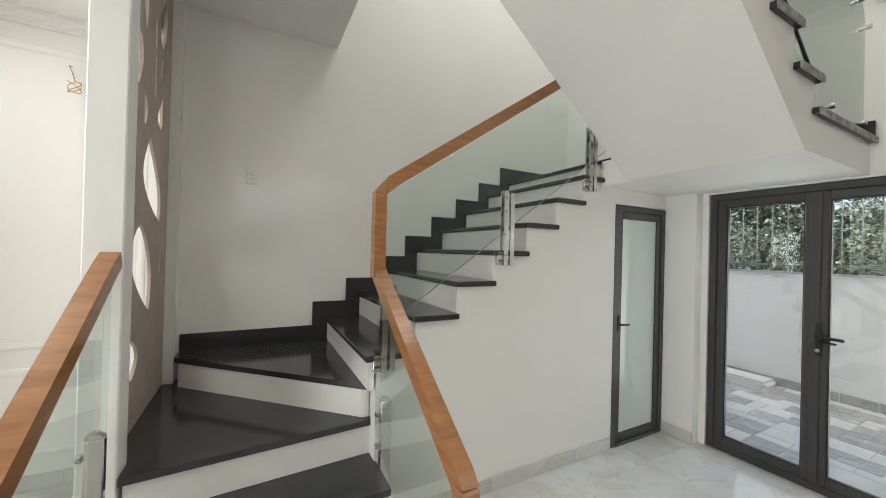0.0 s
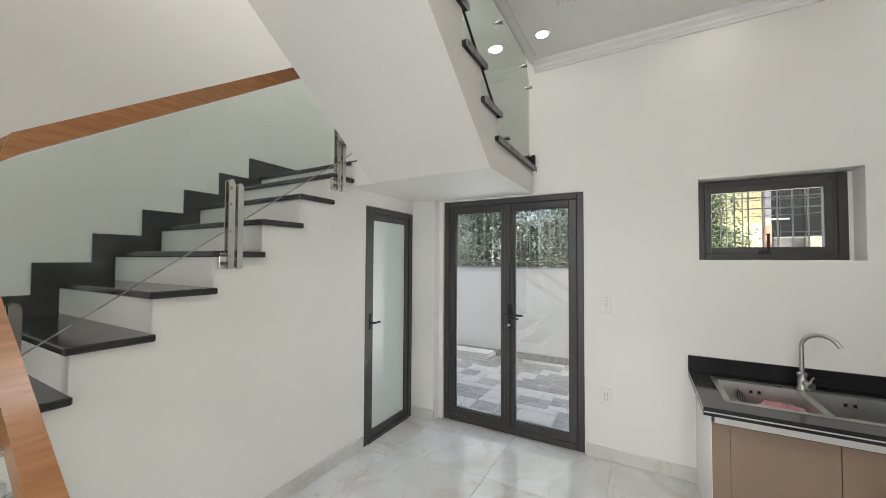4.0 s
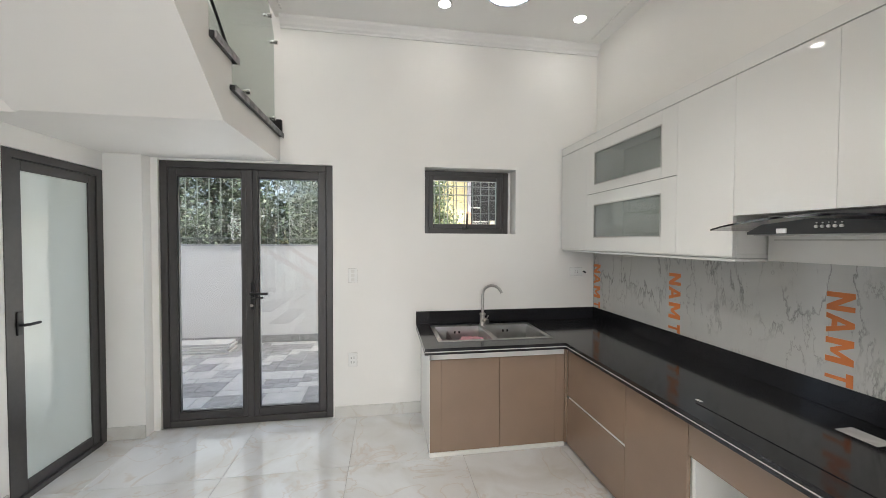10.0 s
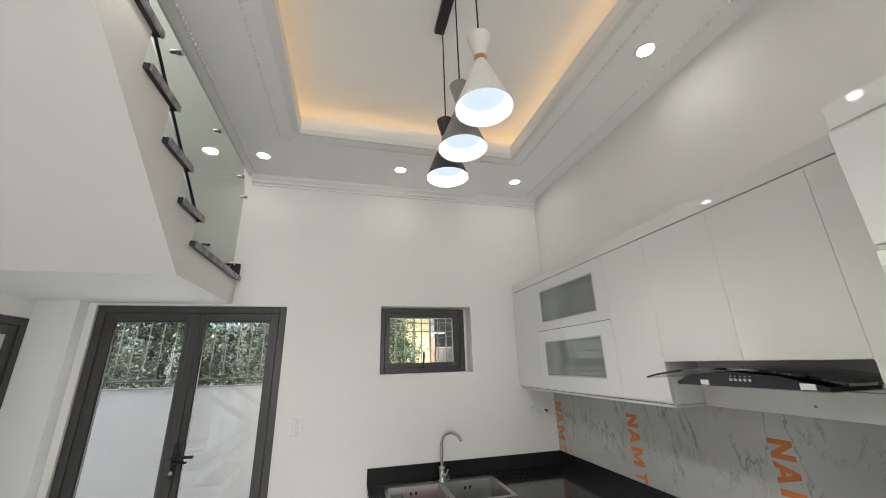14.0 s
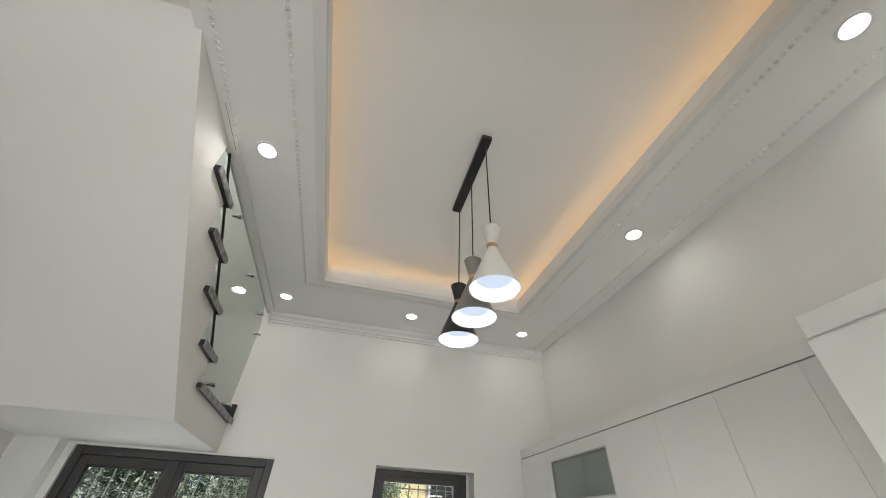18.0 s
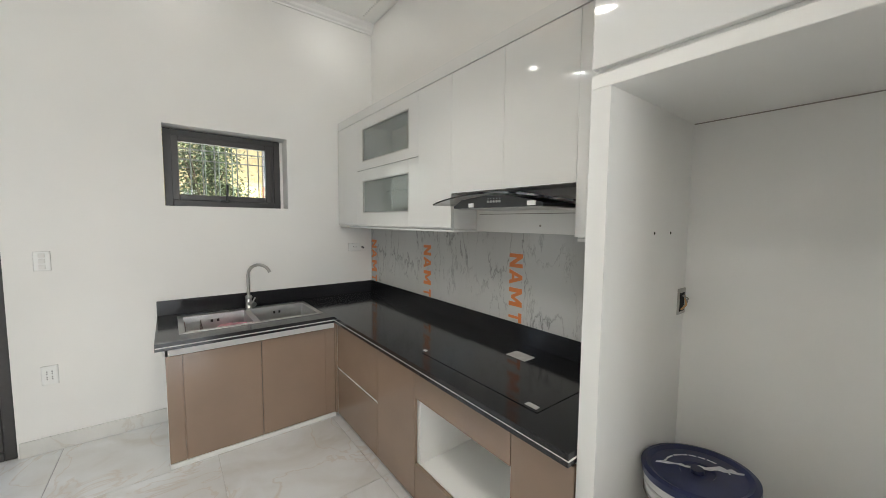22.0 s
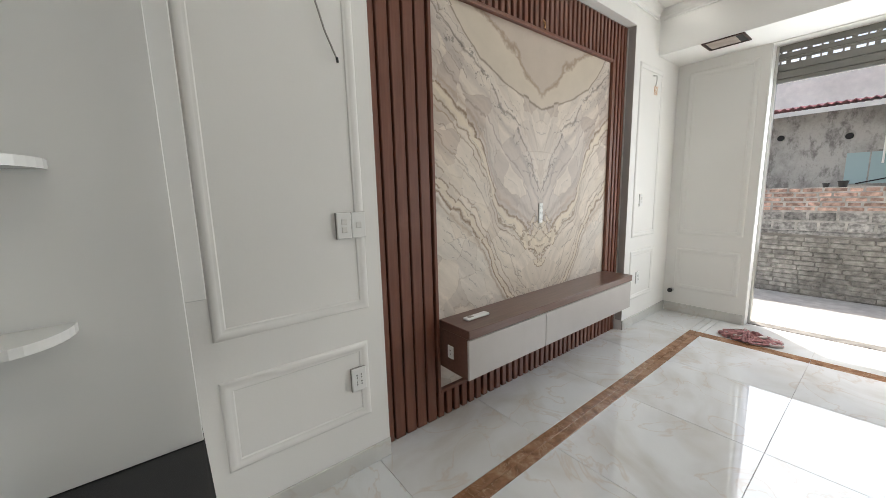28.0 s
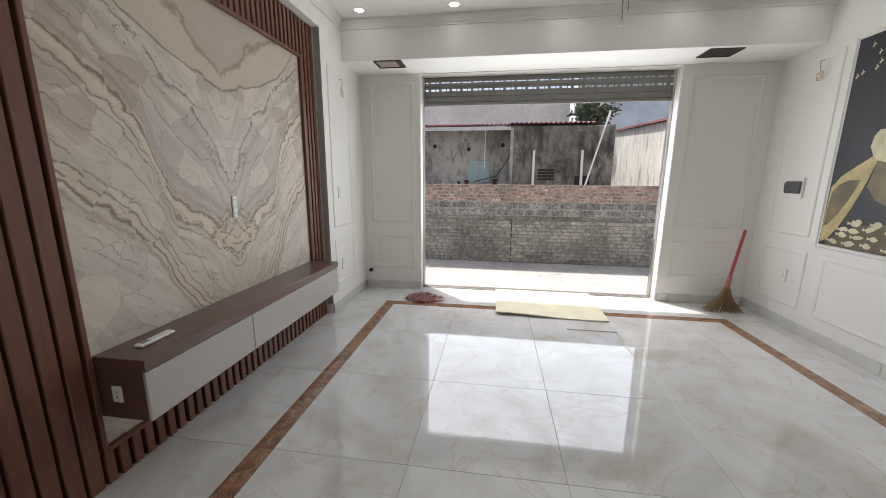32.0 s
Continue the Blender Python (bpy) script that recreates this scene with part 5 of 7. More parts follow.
sink = thing("kitchen_sink", (1.27, -0.36, CT), "double bowl stainless steel sink set into the worktop", "sink")
rim = Shape().box(sx0 - 0.012, sy0 - 0.012, CT, sx1 + 0.012, sy0 + 0.018, CT + 0.004).box(sx0 - 0.012, sy1 - 0.05, CT, sx1 + 0.012, sy1 + 0.012, CT + 0.004).box(sx0 - 0.012, sy0, CT, sx0 + 0.02, sy1, CT + 0.004).box(sx1 - 0.02, sy0, CT, sx1 + 0.012, sy1, CT + 0.004).box(1.245, sy0, CT, 1.285, sy1, CT + 0.004)
part("rim", rim, STEEL, sink)
for a, b in ((sx0 + 0.018, 1.247), (1.283, sx1 - 0.018)):
    y0, y1, z0 = sy0 + 0.016, sy1 - 0.048, CT - 0.20
    bowl = Shape()
    bowl.add([(a, y0, CT), (b, y0, CT), (b, y1, CT), (a, y1, CT), (a + 0.012, y0 + 0.012, z0), (b - 0.012, y0 + 0.012, z0), (b - 0.012, y1 - 0.012, z0), (a + 0.012, y1 - 0.012, z0)], [(0, 1, 5, 4), (1, 2, 6, 5), (2, 3, 7, 6), (3, 0, 4, 7), (4, 5, 6, 7)])
    bo = part("bowl", bowl, BOWL, sink)
    part("drain", Shape().lathe((a + b) / 2, (y0 + y1) / 2, [(0.045, z0 + 0.002), (0.04, z0 + 0.005), (0.001, z0 + 0.004)], 20), CHROME, bo, smooth=True)
    for i in (-1, 1):
        part("overflow_slot", box((a + b) / 2 + i * 0.020 - 0.008, y1 - 0.008, CT - 0.056, (a + b) / 2 + i * 0.020 + 0.008, y1 - 0.0015, CT - 0.036, 0.002), DARK, bo)
rack = part("drainer_rack", Shape(), CHROME, sink, "wire drainer basket")
for i in range(9):
    part("wire", Shape().tube([(0.865, sy0 + 0.03 + i * 0.045, CT - 0.02), (0.87, sy0 + 0.03 + i * 0.045, CT - 0.09), (0.955, sy0 + 0.03 + i * 0.045, CT - 0.09), (0.96, sy0 + 0.03 + i * 0.045, CT - 0.02)], 0.003, 5), CHROME, rack)
cl = Shape()
rngc = random.Random(9)
cl.lathe(1.10, -0.40, [(0.005, CT - 0.15), (0.12, CT - 0.155), (0.13, CT - 0.10), (0.09, CT - 0.05), (0.004, CT - 0.035)], 16)
cl.v = [(x + 0.04, y + 0.05, 0.62 + (z - 0.62) * 0.85 + 0.012) for x, y, z in cl.v]
cl.v = [(x + rngc.uniform(-0.015, 0.015), y + rngc.uniform(-0.015, 0.015), z + rngc.uniform(-0.012, 0.012)) for x, y, z in cl.v]
PINK = mat("pink_cloth", (0.52, 0.26, 0.30), 0.9, noise_scale=30, noise_amount=0.2, bump=0.4)
solid("dish_cloth", cl, PINK, "crumpled pink cloth lying in the sink bowl", "cloth", smooth=True)

tap = thing("kitchen_tap", (1.285, -0.145, CT), "brushed steel swan-neck kitchen tap with a round side knob", "tap")
part("base", Shape().lathe(1.285, -0.145, [(0.03, CT + 0.004), (0.03, CT + 0.012), (0.024, CT + 0.02), (0.022, CT + 0.085), (0.014, CT + 0.095)], 20), STEEL, tap, smooth=True)
neck = [(1.285, -0.145, CT + 0.09), (1.285, -0.145, CT + 0.27)] + [(1.285 + 0.07 - 0.07 * math.cos(a), -0.145 - 0.055 * (1 - math.cos(a)), CT + 0.27 + 0.085 * math.sin(a)) for a in [math.pi * i / 10 * 0.9 for i in range(1, 11)]]
part("neck", Shape().tube(neck, 0.012, 12), STEEL, tap, smooth=True)
part("collar", Shape().lathe(1.285, -0.145, [(0.0225, CT + 0.088), (0.026, CT + 0.091), (0.026, CT + 0.104), (0.016, CT + 0.112)], 20), STEEL, tap, smooth=True)
knob = part("knob", Shape().tube([(1.292, -0.150, CT + 0.05), (1.302, -0.176, CT + 0.046), (1.304, -0.182, CT + 0.046), (1.312, -0.204, CT + 0.044)], 0.021, 16), STEEL, tap, smooth=True)
part("lever", Shape().tube([(1.308, -0.192, CT + 0.060), (1.312, -0.196, CT + 0.078), (1.322, -0.20, CT + 0.098)], 0.005, 8), STEEL, knob, smooth=True)
plug = thing("hole_cap", (1.15, -0.125, CT), "flat dark steel hole cap beside the tap", "cap")
part("disc", Shape().lathe(1.17, -0.135, [(0.001, CT + 0.012), (0.02, CT + 0.011), (0.022, CT + 0.005)], 18), GREYM2, plug, smooth=True)

# wall units
upper = thing("wall_cabinet", (2.26, -0.85, 1.45), "white gloss wall cabinet with two small glass flap doors", "cabinet")
for nm, b in (("top_panel", (2.105, -1.70, 2.307, XR - 0.002, -0.006, 2.325)), ("bottom_panel", (2.105, -1.70, 1.462, XR - 0.002, -0.006, 1.48)), ("middle_shelf", (2.105, -1.362, 1.905, 2.419, -0.431, 1.923)), ("corner_body", (2.105, -0.43, 1.481, XR - 0.002, -0.006, 2.306)), ("side_body", (2.105, -1.70, 1.481, XR - 0.002, -1.363, 2.306)), ("back_panel", (2.42, -1.362, 1.481, XR - 0.002, -0.431, 2.306))):
    part(nm, box(*b), MELA, upper)
part("bottom_lip", box(2.10, -1.70, 1.445, XR - 0.002, -0.006, 1.46, 0.002), LACQ, upper)
part("filler", box(2.083, -0.43, 1.47, 2.104, -0.006, 2.325, 0.0006), LACQ, upper)
for z0, z1, g0, g1b in ((1.92, 2.325, 1.985, 2.245), (1.47, 1.916, 1.568, 1.832)):
    d = Shape().box(2.083, -1.36, z0, 2.104, -1.245, z1, 0.0006).box(2.083, -0.54, z0, 2.104, -0.4312, z1, 0.0006).box(2.083, -1.245, z0, 2.104, -0.54, g0).box(2.083, -1.245, g1b, 2.104, -0.54, z1)
    dr = part("flap_door", d, LACQ, upper)
    part("pane", box(2.094, -1.245, g0, 2.100, -0.54, g1b), GREYGL, dr, "grey tinted glass pane").visible_shadow = False
    part("pane_frame", Shape().box(2.0815, -1.245, g0, 2.096, -1.237, g1b).box(2.0815, -0.548, g0, 2.096, -0.54, g1b).box(2.0815, -1.237, g0, 2.096, -0.548, g0 + 0.008).box(2.0815, -1.237, g1b - 0.008, 2.096, -0.548, g1b), STEEL, dr)
rk = part("dish_rack", Shape(), CHROME, upper, "steel dish rack behind the glass")
part("door", box(2.083, -1.70, 1.47, 2.104, -1.3612, 2.325, 0.0006), LACQ, upper)
part("rack_bar", Shape().tube([(2.20, -1.34, 1.745), (2.20, -0.74, 1.745)], 0.006, 6), STEEL, rk)
part("rack_bar", Shape().tube([(2.36, -1.34, 1.745), (2.36, -0.74, 1.745)], 0.006, 6), STEEL, rk)
# White plate colour makes these steel wires look lit inside the cabinet.
for i in range(22):
    y = -1.33 + i * 0.027
    part("rack_wire", Shape().tube([(2.20, y, 1.746), (2.24, y, 1.83), (2.32, y, 1.83), (2.36, y, 1.746)], 0.0026, 5), PLATE, rk)
part("drip_tray", box(2.19, -1.34, 1.60, 2.37, -0.74, 1.606), STEEL, rk)
hoodcab = thing("hood_cabinet", (2.26, -2.1, 1.66), "white gloss wall cabinet over the cooker hood", "cabinet")
part("body", box(2.105, -2.48, 1.672, XR - 0.002, -1.704, 2.325), MELA, hoodcab)
part("door", box(2.083, -2.094, 1.665, 2.104, -1.7012, 2.325, 0.0006), LACQ, hoodcab)
part("door", box(2.083, -2.484, 1.665, 2.104, -2.0952, 2.325, 0.0006), LACQ, hoodcab)
cb = part("chimney_box", box(2.28, -2.484, 1.45, XR - 0.003, -1.704, 1.67), MELA, hoodcab)
part("board_joint", box(2.2785, -2.484, 1.549, 2.2799, -1.73, 1.5525), WIRE, cb, "dark joint between two boards")
part("screw_hole", Shape().tube([(2.2802, -2.17, 1.49), (2.2788, -2.17, 1.49)], 0.006, 10), WIRE, cb)
sidecab = thing("wall_cabinet", (2.26, -2.6, 1.43), "narrow white gloss wall cabinet beside the hood", "cabinet")
part("body", box(2.105, -2.705, 1.445, XR - 0.002, -2.488, 2.325), MELA, sidecab)
part("door", box(2.083, -2.705, 1.45, 2.104, -2.4852, 2.325, 0.0006), LACQ, sidecab)
part("bottom_lip", box(2.10, -2.705, 1.43, XR - 0.002, -2.488, 1.444, 0.002), LACQ, sidecab)
filler = thing("cabinet_filler", (2.2, -1.3, 2.37), "white gloss filler strip above the wall cabinets", "cabinet trim")
# Near-black fill: the shade in the gap is put into colour.
part("shadow_gap", box(2.11, -2.705, 2.326, XR - 0.002, -0.006, 2.331), DARK, filler)
part("strip", box(2.085, -2.705, 2.3315, XR - 0.002, -0.006, 2.40, 0.0006), LACQ, filler)

hood = thing("cooker_hood", (2.1, -2.1, 1.6), "slim cooker hood with a curved black glass visor", "cooker hood")
arch = [(-1.715 - 0.765 * i / 16, 1.600 + 0.042 * abs(math.sin(math.pi * i / 16)) ** 0.8) for i in range(17)]
vis = Shape().prism(arch + [(y, z - 0.008) for y, z in reversed(arch)], "x", 1.945, 2.25)
BGLASS = mat("black_glass", (0.008, 0.008, 0.010), 0.03, coat=0.5)
part("visor", vis, BGLASS, hood, "curved black glass visor")
part("body", Shape().prism([(-1.87, 1.582), (-1.93, 1.612), (-2.10, 1.628), (-2.28, 1.615), (-2.42, 1.585), (-2.42, 1.572), (-1.87, 1.572)], "x", 1.965, 2.20), BLACKP, hood)
part("underside", box(1.985, -2.41, 1.5675, 2.26, -1.88, 1.5715, 0.001), STEEL, hood)
for i in range(5):
    part("button", Shape().tube([(1.967, -2.118 - i * 0.018, 1.598), (1.960, -2.118 - i * 0.018, 1.598)], 0.0055, 10), STEEL, hood, smooth=True)
    part("indicator", Shape().tube([(1.966, -2.118 - i * 0.018, 1.611), (1.962, -2.118 - i * 0.018, 1.611)], 0.0022, 8), STEEL, hood, smooth=True)
for y, h in ((-2.005, 0.017), (-2.365, 0.021)):
    part("sticker", box(1.960, y - h, 1.575, 1.9655, y + h, 1.594), PLATE, hood, "white sticker")

# splashback with printed protective film
bs = structure("splashback", Shape().box(2.419, -2.706, CT + 0.111, 2.433, -0.006, 1.452), SPLASH, "grey veined marble splashback with orange printed film letters", "splashback")


LETTERS = {
    "N": [[(0, 0), (0, 1), (0.28, 1), (0.72, 0.42), (0.72, 1), (1, 1), (1, 0), (0.72, 0), (0.28, 0.58), (0.28, 0)]],
    "A": [[(0, 0), (0.37, 1), (0.5, 1), (0.5, 0.72), (0.26, 0)], [(1, 0), (0.63, 1), (0.5, 1), (0.5, 0.72), (0.74, 0)], [(0.33, 0.2), (0.395, 0.4), (0.605, 0.4), (0.67, 0.2)]],
    "M": [[(0, 0), (0, 1), (0.26, 1), (0.5, 0.45), (0.74, 1), (1, 1), (1, 0), (0.76, 0), (0.76, 0.6), (0.58, 0.18), (0.42, 0.18), (0.24, 0.6), (0.24, 0)]],
    "T": [[(0, 0.76), (0, 1), (1, 1), (1, 0.76), (0.64, 0.76), (0.64, 0), (0.36, 0), (0.36, 0.76)]],
}


def word(y, root):
    """The letters N A M T, turned a quarter: each with the top and foot of its run down the wall."""
    for ch, hi, lo in (("N", 1.322, 1.240), ("A", 1.228, 1.138), ("M", 1.118, 1.008), ("T", 0.972, 0.914)):
        s = Shape()
        for poly in LETTERS[ch]:
            s.prism([(y - 0.10 * v, hi - (hi - lo) * u) for u, v in poly], "x", 2.4172, 2.4184)
        part("letter", s, ORANGE, root)


for y in (-0.022, -0.94, -1.85):
    word(y, bs)

# hob, wrapped, flush in the worktop
hob = thing("induction_hob", (2.1, -2.12, CT), "black glass hob with paper labels on it", "hob")
part("glass", box(1.86, -2.50, CT + 0.0005, 2.32, -1.74, CT + 0.003, 0.001), GRANITE, hob)
PAPER = mat("paper_label", (0.46, 0.455, 0.44), 0.6, noise_scale=30, noise_amount=0.1)
part("label_card", box(2.205, -2.155, CT + 0.0035, 2.29, -2.03, CT + 0.0045), PAPER, hob, "white paper label")
part("label_card", box(1.872, -2.485, CT + 0.0035, 1.898, -2.43, CT + 0.0045), PAPER, hob, "white paper label")
part("label_card", box(1.88, -1.745, CT + 0.0035, 1.898, -1.717, CT + 0.0045), PAPER, hob, "white paper label")

# fridge housing
tall = thing("fridge_housing", (2.1, -3.12, 0), "tall white gloss housing with an empty fridge niche", "cabinet")
for y0, y1, y2, y3 in ((-2.74, -2.71, -2.77, -2.7401), (-3.545, -3.525, -3.5249, -3.51)):
    sp = part("side_panel", Shape().box(1.789, y0, 0.0, XR - 0.004, y1, 1.885).box(1.785, min(y0, y2), 0.0, 1.7889, max(y1, y3), 1.885, 0.001), LACQ, tall)
    part("inner_board", box(1.7891, y2, 0.0, XR - 0.004, y3, 1.885), MELA, sp, "matt white melamine lining")
part("back_panel", box(2.41, -3.51, 0.0, 2.43, -2.77, 1.885), MELA, tall)
part("niche_top", box(1.785, -3.545, 1.8851, XR - 0.004, -2.71, 1.925, 0.002), MELA, tall)
part("top_cabinet", box(1.805, -3.545, 1.93, XR - 0.004, -2.71, 2.35), MELA, tall)
part("door", box(1.783, -3.545, 1.94, 1.804, -2.712, 2.265, 0.002), LACQ, tall)
part("filler_strip", box(1.796, -3.545, 2.278, 1.8049, -2.712, 2.35, 0.002), LACQ, tall)
# Thin grey strip paints the shadow line between niche ceiling and back panel.
part("shadow_gap", box(2.4075, -3.509, 1.881, 2.4095, -2.771, 1.8848), WIRE, tall)
BROWNE = mat("brown_edge_strip", (0.17, 0.135, 0.115), 0.5)
part("edge_strip", box(1.70, -3.563, 0.0, 1.784, -3.546, 3.36), BROWNE, tall, "grey-brown edge strip")
nb = thing("socket_box", (2.40, -2.772, 1.14), "open metal socket box with loose wires in the niche", "socket")
part("box", box(2.340, -2.776, 1.157, 2.408, -2.7705, 1.256), STEEL, nb)
part("recess", box(2.350, -2.7775, 1.168, 2.392, -2.7762, 1.24), DARK, nb)
for hx in (2.108, 2.242):
    part("screw_hole", Shape().tube([(hx, -2.7715, 1.472), (hx, -2.7702, 1.472)], 0.005, 8), DARK, tall)
for i in range(3):
    part("wire", Shape().tube([(2.36 + i * 0.012, -2.778, 1.175), (2.368 + i * 0.008, -2.793, 1.195 + 0.012 * i), (2.385 - i * 0.008, -2.780, 1.23)], 0.0035, 5), WIRE if i else CREAM, nb)

# bar counter with curved shelves
bar = thing("bar_counter", (1.6, -3.74, 0), "narrow white bar counter with a black granite top", "bar counter")
part("top", Shape().prism([(XW - 0.005, -3.565), (1.10, -3.565), (0.98, -3.60), (0.91, -3.69), (0.90, -3.80), (0.94, -3.89), (1.02, -3.935), (1.10, -3.94), (XW - 0.005, -3.94)], "z", 0.755, 0.79), GRANITE, bar)
part("base", box(1.25, -3.90, 0.0, XW - 0.006, -3.60, 0.754), WALL, bar)
shelfu = thing("corner_shelf", (1.72, -3.74, 0.79), "white open corner shelf unit with rounded shelves on the bar", "shelf")
part("back_panel", box(1.77, -3.938, 0.791, 1.788, -3.581, 3.35, 0.002), LACQ, shelfu)
part("back_edge", box(1.789, -3.985, 1.16, 1.84, -3.60, 3.35, 0.002), LACQ, shelfu)
part("side_panel", box(1.64, -3.581, 0.791, 1.788, -3.564, 3.35, 0.002), LACQ, shelfu)
for z in (1.145, 1.485, 1.84, 2.2):
    q = [(1.769, -3.582), (1.642, -3.582), (1.642, -3.66)] + [(1.769 - 0.127 * math.cos(a), -3.66 - 0.09 * math.sin(a)) for a in [math.pi / 2 * i / 8 for i in range(1, 9)]]
    part("shelf", Shape().prism(q, "z", z, z + 0.02), LACQ, shelfu)
pole = thing("steel_pole", (0.963, -3.786, 0.79), "satin stainless steel pole standing on the bar", "pole")
part("tube", Shape().lathe(0.963, -3.786, [(0.0285, 0.79), (0.0285, ZC)], 40), POLE, pole, smooth=True)
part("collar", Shape().lathe(0.963, -3.786, [(0.05, 0.7905), (0.05, 0.796), (0.032, 0.803), (0.029, 0.803)], 32), CHROME, pole, smooth=True)


def pail(x, y, z, r0, r1, hgt, body, lid=None, label="", bands=(), tilt=0.0):
    o = thing("paint_bucket", (x, y, z), label, "bucket", "paint buckets in the niche")
    prof = [(0.001, z + 0.002), (r0, z), (r0 + 0.004, z + 0.01), (r1 - 0.012, z + hgt - 0.06), (r1, z + hgt - 0.058), (r1, z + hgt - 0.04), (r1 - 0.008, z + hgt - 0.037), (r1 - 0.004, z + hgt - 0.012), (r1 + 0.003, z + hgt), (r1 - 0.004, z + hgt), (r1 - 0.012, z + hgt - 0.02), (r0 - 0.004, z + 0.03), (0.001, z + 0.03)]
    o.rotation_euler = (tilt, 0, 0)
    part("pail", Shape().lathe(x, y, prof, 40), body, o, smooth=True)
    for k, (f0, f1, a0, a1, m) in enumerate(bands):
        s = Shape()
        n = 14
        for zz in (f0, f1):
            rr = r0 + (r1 - 0.012 - r0) * zz + 0.0032 + 0.0004 * k
            s.v += [(x + rr * math.cos(a0 + (a1 - a0) * i / n), y + rr * math.sin(a0 + (a1 - a0) * i / n), z + zz * (hgt - 0.06)) for i in range(n + 1)]
        s.f += [(i, i + 1, n + 2 + i, n + 1 + i) for i in range(n)]
        part("label_band", s, m, o)
    if lid:
        part("lid", Shape().lathe(x, y, [(r1 + 0.008, z + hgt - 0.014), (r1 + 0.009, z + hgt + 0.008), (r1 - 0.006, z + hgt + 0.012), (r1 - 0.02, z + hgt + 0.003), (0.05, z + hgt + 0.006), (0.045, z + hgt + 0.001), (0.02, z + hgt + 0.001), (0.018, z + hgt + 0.012), (0.001, z + hgt + 0.012)], 40), lid, o, "scuffed lid", smooth=True)
        s = Shape()
        rng = random.Random(3)
        top_z, edge = z + hgt + 0.0045, []
        for k in range(15):
            t = k / 14
            edge.append((x - 0.042 + 0.118 * t + rng.uniform(-0.006, 0.006), y + 0.105 - 0.205 * t))
        back = [(px + 0.009 + rng.uniform(-0.003, 0.006) + (0.014 if 8 < k < 13 else 0), py + rng.uniform(-0.003, 0.003)) for k, (px, py) in enumerate(edge)]
        s.prism(edge + back[::-1], "z", top_z, top_z + 0.002)
        # a thin broken ring behind the streak
        for k in range(40):
            a = radians(-52 + 4.1 * k)
            if rng.random() < 0.86:
                ri, ro, h = 0.086, 0.0895 + rng.uniform(0, 0.0022), radians(2.2)
                s.prism([(x + ri * math.cos(a - h), y + ri * math.sin(a - h)), (x + ro * math.cos(a - h), y + ro * math.sin(a - h)), (x + ro * math.cos(a + h), y + ro * math.sin(a + h)), (x + ri * math.cos(a + h), y + ri * math.sin(a + h))], "z", top_z, top_z + 0.0015)
        part("paint_smear", s, PAINTS, o, "dried paint smear")
    part("bail_lug", Shape().tube([(x - 0.02, y - r1 - 0.001, z + hgt - 0.05), (x + 0.0, y - r1 - 0.012, z + hgt - 0.05), (x + 0.02, y - r1 - 0.001, z + hgt - 0.05)], 0.006, 6), body, o)
    part("collar", Shape().lathe(x, y, [(r1 - 0.012, z + hgt - 0.082), (r1 + 0.002, z + hgt - 0.076), (r1 + 0.004, z + hgt - 0.05), (r1 - 0.001, z + hgt - 0.045), (r1 + 0.005, z + hgt - 0.038), (r1 + 0.0045, z + hgt - 0.012), (r1 - 0.002, z + hgt - 0.010)], 40), PAIL, o, smooth=True)
    part("handle", Shape().tube([(x + (r1 + 0.006) * math.cos(a), y + (r1 + 0.006) * math.sin(a), z + hgt - 0.075 - 0.012 * math.sin((a - math.pi / 2))) for a in [math.pi / 2 + math.pi * i / 12 for i in range(13)]], 0.002, 5), WIRE, o)
    return o


A = math.pi
TAUPE = mat("taupe_label", (0.20, 0.175, 0.15), 0.4, noise_scale=12, noise_amount=0.06)
INK = mat("dark_label_ink", (0.02, 0.022, 0.03), 0.4)
PALEL = mat("pale_label_paper", (0.60, 0.61, 0.62), 0.4)


def lines(a0, a1, z0, z1, n, m, thick=0.012):
    """Rows of unreadable print as thin bars."""
    rng = random.Random(n)
    return [(z0 + (z1 - z0) * i / n, z0 + (z1 - z0) * i / n + thick, a0, a0 + (a1 - a0) * rng.uniform(0.65, 1.0), m) for i in range(n)]


pail(2.12, -2.955, 0.001, 0.125, 0.148, 0.352, PAIL, PAIL, "white paint bucket with a red label under another", [(0.1, 0.75, A * 0.7, A * 1.3, PALEL), (0.3, 0.72, A * 0.95, A * 1.3, REDL), (0.45, 0.62, A * 1.0, A * 1.06, PALEL), (0.5, 0.57, A * 1.15, A * 1.27, PALEL)])
pail(2.112, -2.963, 0.381, 0.125, 0.148, 0.335, TAUPE, BLUE, "taupe paint bucket with a scuffed navy lid, stacked", [(0.0, 0.46, A * 0.6, A * 1.13, INK), (0.03, 0.20, A * 0.66, A * 1.08, TEAL), (0.20, 0.26, A * 0.86, A * 1.12, TEAL), (0.26, 0.31, A * 0.96, A * 1.13, TEAL)] + lines(A * 0.86, A * 1.0, 0.05, 0.22, 5, PALEL)
     + [(0.0, 1.0, A * 1.13, A * 1.20, PAIL), (0.25, 0.75, A * 1.27, A * 1.40, PALEL), (0.74, 0.80, A * 0.70, A * 0.80, PALEL), (0.93, 1.13, A * 0.2, A * 1.8, PAIL)], tilt=radians(-5))
pail(2.13, -3.285, 0.001, 0.125, 0.146, 0.318, PAIL, BLUE, "white paint bucket with a navy lid under another", [(0.1, 0.7, A * 0.7, A * 1.3, NAVY)])
